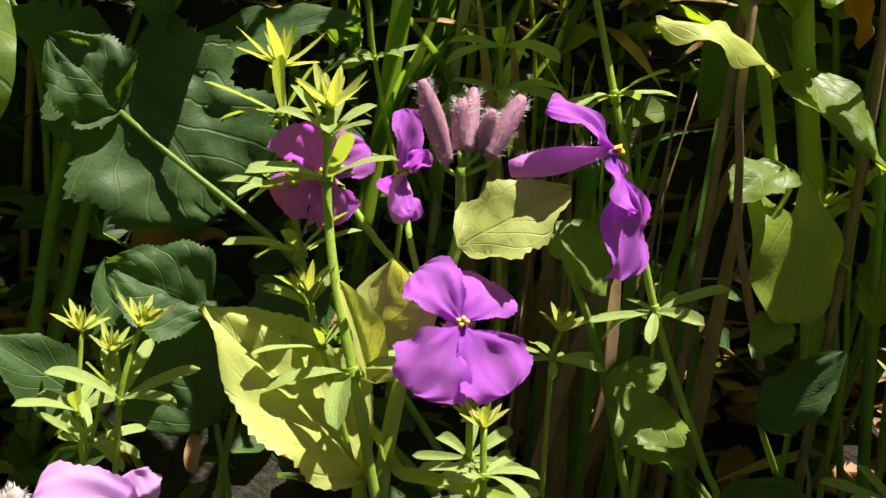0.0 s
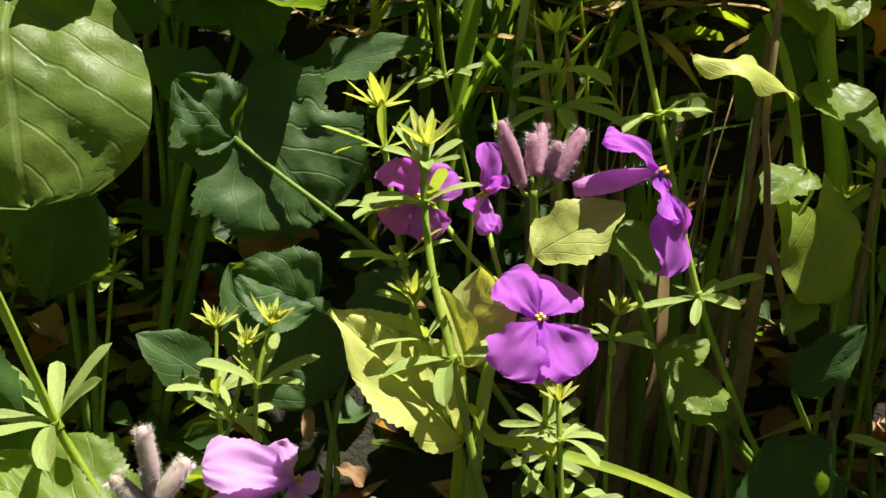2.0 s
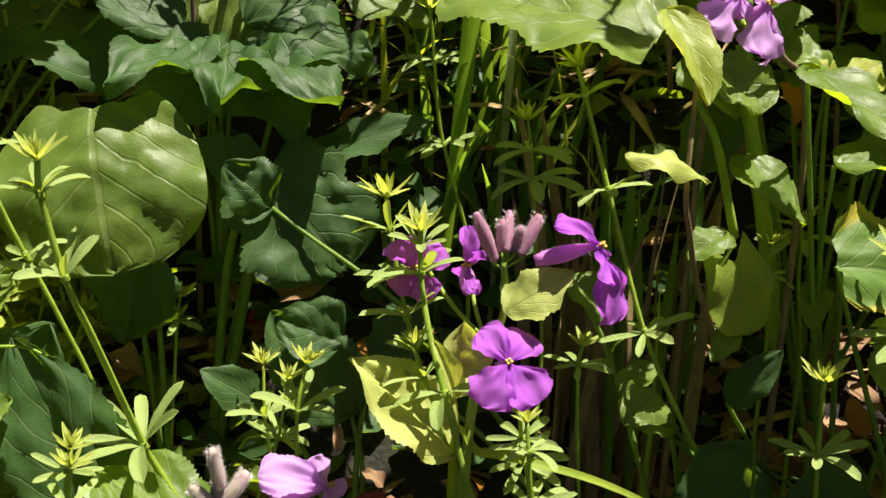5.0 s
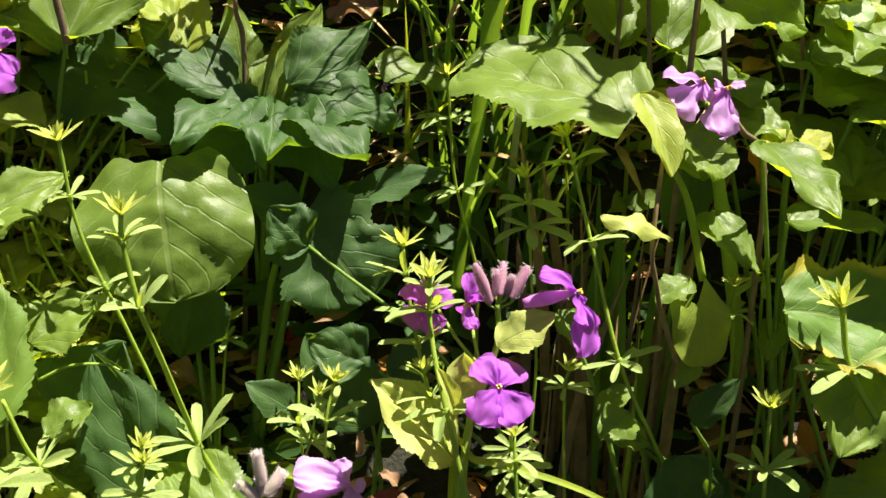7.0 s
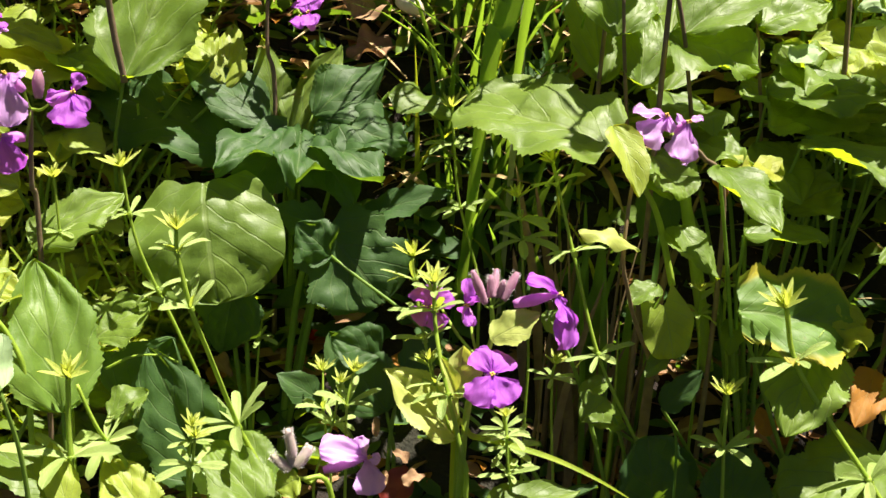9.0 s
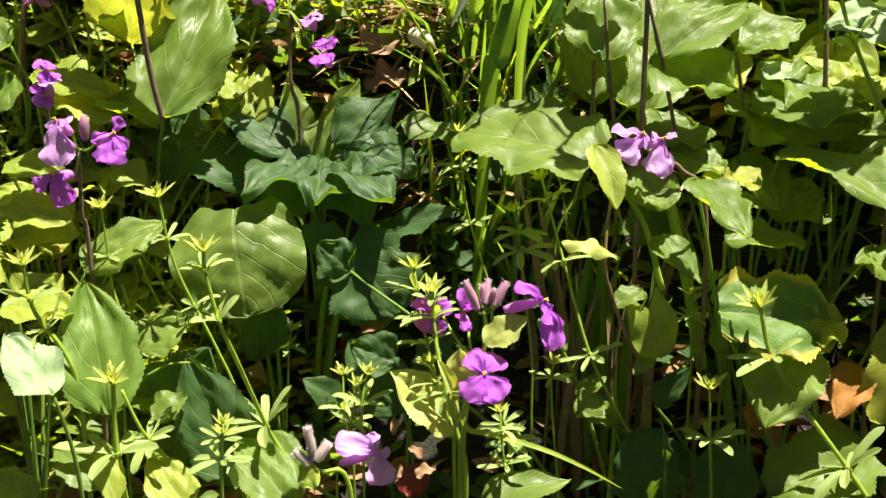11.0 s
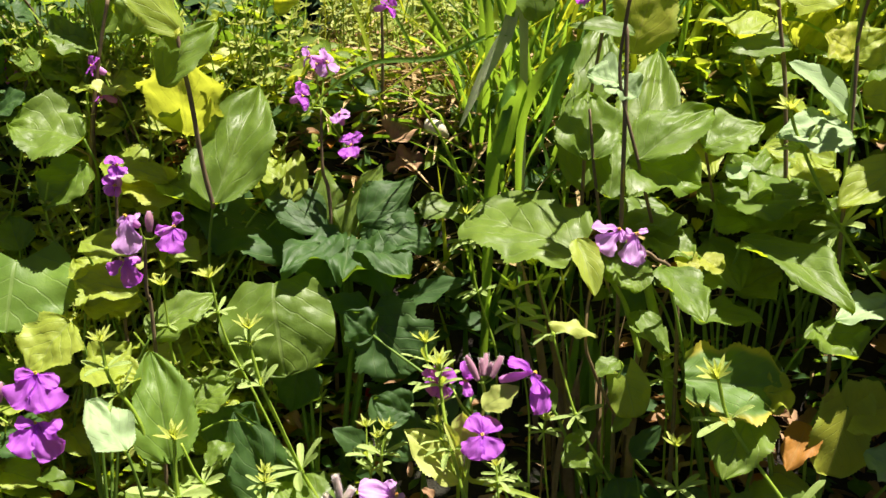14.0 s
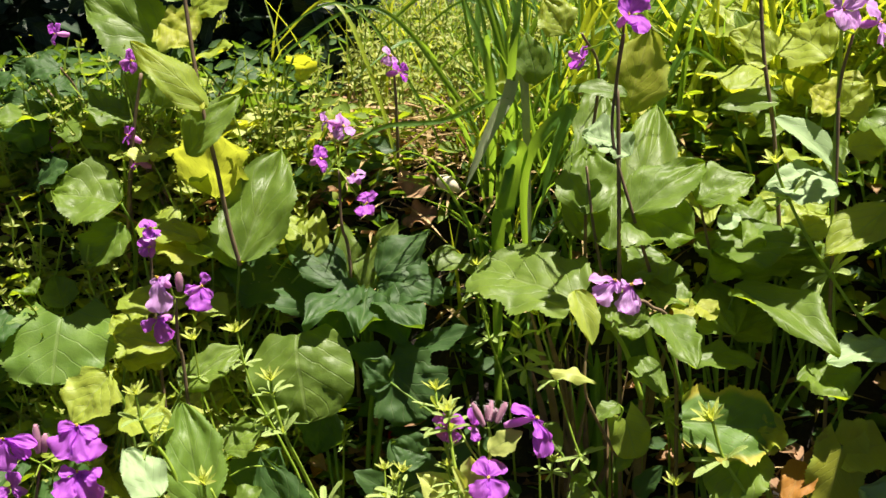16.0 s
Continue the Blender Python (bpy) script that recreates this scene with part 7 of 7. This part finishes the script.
# stout stalks, dead leaves and other small things
leafy('tall_cress', 'stout pale green stalk with a broad shaded leaf', (0.1508, 0.1), [
    dict(base=(0.0974, 0.085, 0.3395), tip=(0.1171, 0.085, 0.3176), width=0.0265, normal=(0.06, -0.82, 0.57), material='mid', shape='round'),
    dict(base=(0.1072, 0.08, 0.2987), tip=(0.1391, 0.08, 0.2706), width=0.0178, normal=(0.15, -0.81, 0.56), material='mid', shape='ovate'),
    dict(base=(0.1601, 0.09, 0.3392), tip=(0.1764, 0.09, 0.3295), width=0.0151, normal=(-0.1, -0.74, 0.67), material='yellow', shape='round'),
    dict(base=(0.1601, 0.09, 0.3229), tip=(0.1797, 0.09, 0.316), width=0.0122, normal=(-0.1, -0.74, 0.67), material='mid', shape='ovate'),
    dict(base=(0.1589, 0.09, 0.2417), tip=(0.1568, 0.09, 0.2185), width=0.0158, normal=(-0.12, -0.86, 0.5), material='mid', shape='ovate'),
], [
    dict(points=[(0.15, 0.1, 0.2049), (0.1379, 0.1, 0.2603), (0.1248, 0.1, 0.3094), (0.1162, 0.1, 0.3462)], r0=0.0042, r1=0.0034, material='stem'),
    dict(points=[(0.1184, 0.09, 0.2627), (0.1057, 0.09, 0.3031), (0.0946, 0.09, 0.3224)], r0=0.0022, r1=0.0016, material='stem'),
], group='tall cress', petiole='')
one = thing("dead_leaf", 'curled light brown dead leaf on the soil', "leaf", "dead leaves", (-0.1654, 0.15, 0.1861))
leaf(one, **dict(base=(-0.1654, 0.15, 0.1861), tip=(-0.1528, 0.15, 0.1741), width=0.0117, normal=(0.06, -0.74, 0.67), material='dry', shape='ovate', curl=1.4, fold=0.5, wave=0.15, ribs=5, teeth=0))
one = thing("dead_leaf", 'large brown dead leaf, curled and dry', "leaf", "dead leaves", (-0.084, 0.19, 0.199))
leaf(one, **dict(base=(-0.084, 0.19, 0.199), tip=(-0.0512, 0.19, 0.2126), width=0.0167, normal=(0.06, -0.74, 0.67), material='dry', shape='ovate', curl=1.4, fold=0.5, wave=0.15, ribs=5, teeth=0))
one = thing("dead_leaf", 'pinkish brown dead leaf scrap', "leaf", "dead leaves", (-0.114, 0.19, 0.2083))
leaf(one, **dict(base=(-0.114, 0.19, 0.2083), tip=(-0.1062, 0.19, 0.1958), width=0.0079, normal=(0.06, -0.74, 0.67), material='dry', shape='ovate', curl=1.4, fold=0.5, wave=0.15, ribs=5, teeth=0))
one = thing("dead_leaf", 'pale brown dead leaf scrap on dark soil', "leaf", "dead leaves", (-0.1178, 0.185, 0.1802))
leaf(one, **dict(base=(-0.1178, 0.185, 0.1802), tip=(-0.1062, 0.185, 0.1689), width=0.0102, normal=(0.06, -0.74, 0.67), material='dry', shape='ovate', curl=1.4, fold=0.5, wave=0.15, ribs=5, teeth=0))
one = thing("dead_leaf", 'dry curled leaf standing on edge', "leaf", "dead leaves", (-0.0562, 0.09, 0.1612))
leaf(one, **dict(base=(-0.0562, 0.09, 0.1612), tip=(-0.0552, 0.09, 0.1755), width=0.0049, normal=(0.06, -0.74, 0.67), material='dry', shape='ovate', curl=1.4, fold=0.5, wave=0.15, ribs=5, teeth=0))
one = thing("dead_leaf", 'dead leaf on dark soil', "leaf", "dead leaves", (-0.056, 0.05, 0.1461))
leaf(one, **dict(base=(-0.056, 0.05, 0.1461), tip=(-0.0483, 0.05, 0.1578), width=0.0077, normal=(0.05, -0.74, 0.67), material='dry', shape='ovate', curl=1.4, fold=0.5, wave=0.15, ribs=5, teeth=0))
one = thing("dead_leaf", 'brown dead leaf below the pale leaf', "leaf", "dead leaves", (-0.0399, 0.05, 0.1509))
leaf(one, **dict(base=(-0.0399, 0.05, 0.1509), tip=(-0.0279, 0.05, 0.1553), width=0.0077, normal=(0.05, -0.74, 0.67), material='dry', shape='ovate', curl=1.4, fold=0.5, wave=0.15, ribs=5, teeth=0))
one = thing("dead_leaf", 'crumpled dead leaf in shade', "leaf", "dead leaves", (-0.0371, 0.07, 0.1541))
leaf(one, **dict(base=(-0.0371, 0.07, 0.1541), tip=(-0.0458, 0.07, 0.1612), width=0.0061, normal=(0.05, -0.74, 0.67), material='dry', shape='ovate', curl=1.4, fold=0.5, wave=0.15, ribs=5, teeth=0))
one = thing("dead_leaf", 'yellowed dead leaf among the litter', "leaf", "dead leaves", (-0.3153, 0.16, 0.2702))
leaf(one, **dict(base=(-0.3153, 0.16, 0.2702), tip=(-0.2888, 0.16, 0.2751), width=0.0287, normal=(0.22, -0.74, 0.63), material='yellow', shape='ovate', curl=1.4, fold=0.5, wave=0.15, ribs=5, teeth=0))
one = thing("dead_leaf", 'tan dead leaf on the bank', "leaf", "dead leaves", (-0.0787, 0.24, 0.403))
leaf(one, **dict(base=(-0.0787, 0.24, 0.403), tip=(-0.0521, 0.24, 0.4127), width=0.0236, normal=(0.22, -0.74, 0.63), material='dry', shape='ovate', curl=1.4, fold=0.5, wave=0.15, ribs=5, teeth=0))
one = thing("dead_leaf", 'tan dead leaf on the bank top', "leaf", "dead leaves", (-0.0529, 0.235, 0.3847))
leaf(one, **dict(base=(-0.0529, 0.235, 0.3847), tip=(-0.0794, 0.235, 0.3774), width=0.0209, normal=(0.22, -0.74, 0.63), material='dry', shape='ovate', curl=1.4, fold=0.5, wave=0.15, ribs=5, teeth=0))
one = thing("dead_leaf", 'orange dead leaf hanging dry', "leaf", "dead leaves", (0.1463, 0.12, 0.3279))
leaf(one, **dict(base=(0.1463, 0.12, 0.3279), tip=(0.1518, 0.12, 0.3084), width=0.0105, normal=(0.06, -0.74, 0.67), material='orange', shape='ovate', curl=1.4, fold=0.5, wave=0.15, ribs=5, teeth=0))
cup = thing("red_berry_husk", "small glossy red husk lying in the shade", "husk", "", (-0.0989, 0.2, 0.1811))
part("shell", tube_mesh("shell", [(-0.1007, 0.2, 0.1804), (-0.0989, 0.2, 0.1856), (-0.0968, 0.196, 0.1922)], 0.0036, 0.0042, "red_gloss", 10, 4, bulge=lambda q: 0.5 + 0.6 * math.sin(math.pi * (0.15 + 0.6 * q))), "red_gloss", cup)
snail = thing("snail_shell", "cream snail shell lying on the bank", "shell", "", (-0.0361, 0.235, 0.4131))
part("whorl", tube_mesh("whorl", [(-0.0472, 0.235, 0.4196), (-0.0382, 0.23, 0.416), (-0.0301, 0.235, 0.4087)], 0.0075, 0.004, "shell", 12, 6, bulge=lambda q: 0.4 + 0.75 * math.sin(math.pi * (0.1 + 0.8 * q))), "shell", snail)
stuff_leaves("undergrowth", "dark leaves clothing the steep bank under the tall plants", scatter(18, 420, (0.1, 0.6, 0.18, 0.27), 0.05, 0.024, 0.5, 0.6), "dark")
stuff_leaves("undergrowth", "green leaves on the upper bank under the tall plants", scatter(20, 600, (0.1, 0.6, 0.21, 0.28), 0.06, 0.024, 0.5, 0.6), "mid")

stuff_leaves("undergrowth", "leaves coloured dark for shade at the back", scatter(21, 1500, (-0.75, -0.2, 0.23, 0.62), 0.08, 0.024, 0.6, 0.6), "dark")
stuff_leaves("leaf_litter", "dry litter at the back of the bank", scatter(22, 900, (-0.75, 0.1, 0.25, 0.7), 0.01, 0.022, 2.0, 0.6), "dry", "leaf litter")

stuff_leaves("leaf_litter", "brown and tan litter on the slope under the tall plants", scatter(23, 800, (0.08, 0.65, 0.1, 0.34), 0.008, 0.024, 2.0, 0.6), "dry", "leaf litter")
stuff_leaves("leaf_litter", "brown and tan litter on the lit slope", scatter(24, 1600, (-0.65, -0.1, 0.0, 0.34), 0.008, 0.024, 2.0, 0.6), "dry", "leaf litter")
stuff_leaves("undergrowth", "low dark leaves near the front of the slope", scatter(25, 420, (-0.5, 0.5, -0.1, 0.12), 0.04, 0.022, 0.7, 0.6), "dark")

stuff_blades("grass", "dark green grass on the brink of the bank", 34, 90, (-0.015, 0.075, 0.2, 0.27), 0.07, 0.17, 0.006, "grass")
stuff_blades("grass", "bright thin grass on the brink of the bank", 35, 60, (-0.045, 0.115, 0.2, 0.3), 0.06, 0.17, 0.0035, "grass_bright")
stuff_leaves("undergrowth", "yellowing leaves on the brink under the tall plants", scatter(26, 420, (0.08, 0.6, 0.22, 0.36), 0.08, 0.024, 0.6, 0.6), "yellow")
stuff_leaves("straw_litter", "pale straw lying under the tall plants", scatter(27, 220, (0.08, 0.6, 0.15, 0.36), 0.03, 0.055, 2.0, 0.06), "straw", "straw")
stuff_blades("grass", "short meadow grass before the bank", 36, 8000, (-3.0, 3.0, -2.6, -0.22), 0.03, 0.07, 0.005, "grass")
stuff_blades("grass", "meadow grass in the field behind", 37, 6000, (-3.2, 3.2, 1.0, 4.0), 0.08, 0.22, 0.007, "grass_bright", soft=0.8)
stuff_blades("grass", "meadow grass along the bank", 38, 3500, (0.9, 3.2, -0.2, 1.2), 0.05, 0.16, 0.006, "grass", soft=0.1)
stuff_blades("grass", "meadow grass along the other end of the bank", 39, 3000, (-3.2, -0.7, -0.2, 0.6), 0.05, 0.14, 0.006, "grass")

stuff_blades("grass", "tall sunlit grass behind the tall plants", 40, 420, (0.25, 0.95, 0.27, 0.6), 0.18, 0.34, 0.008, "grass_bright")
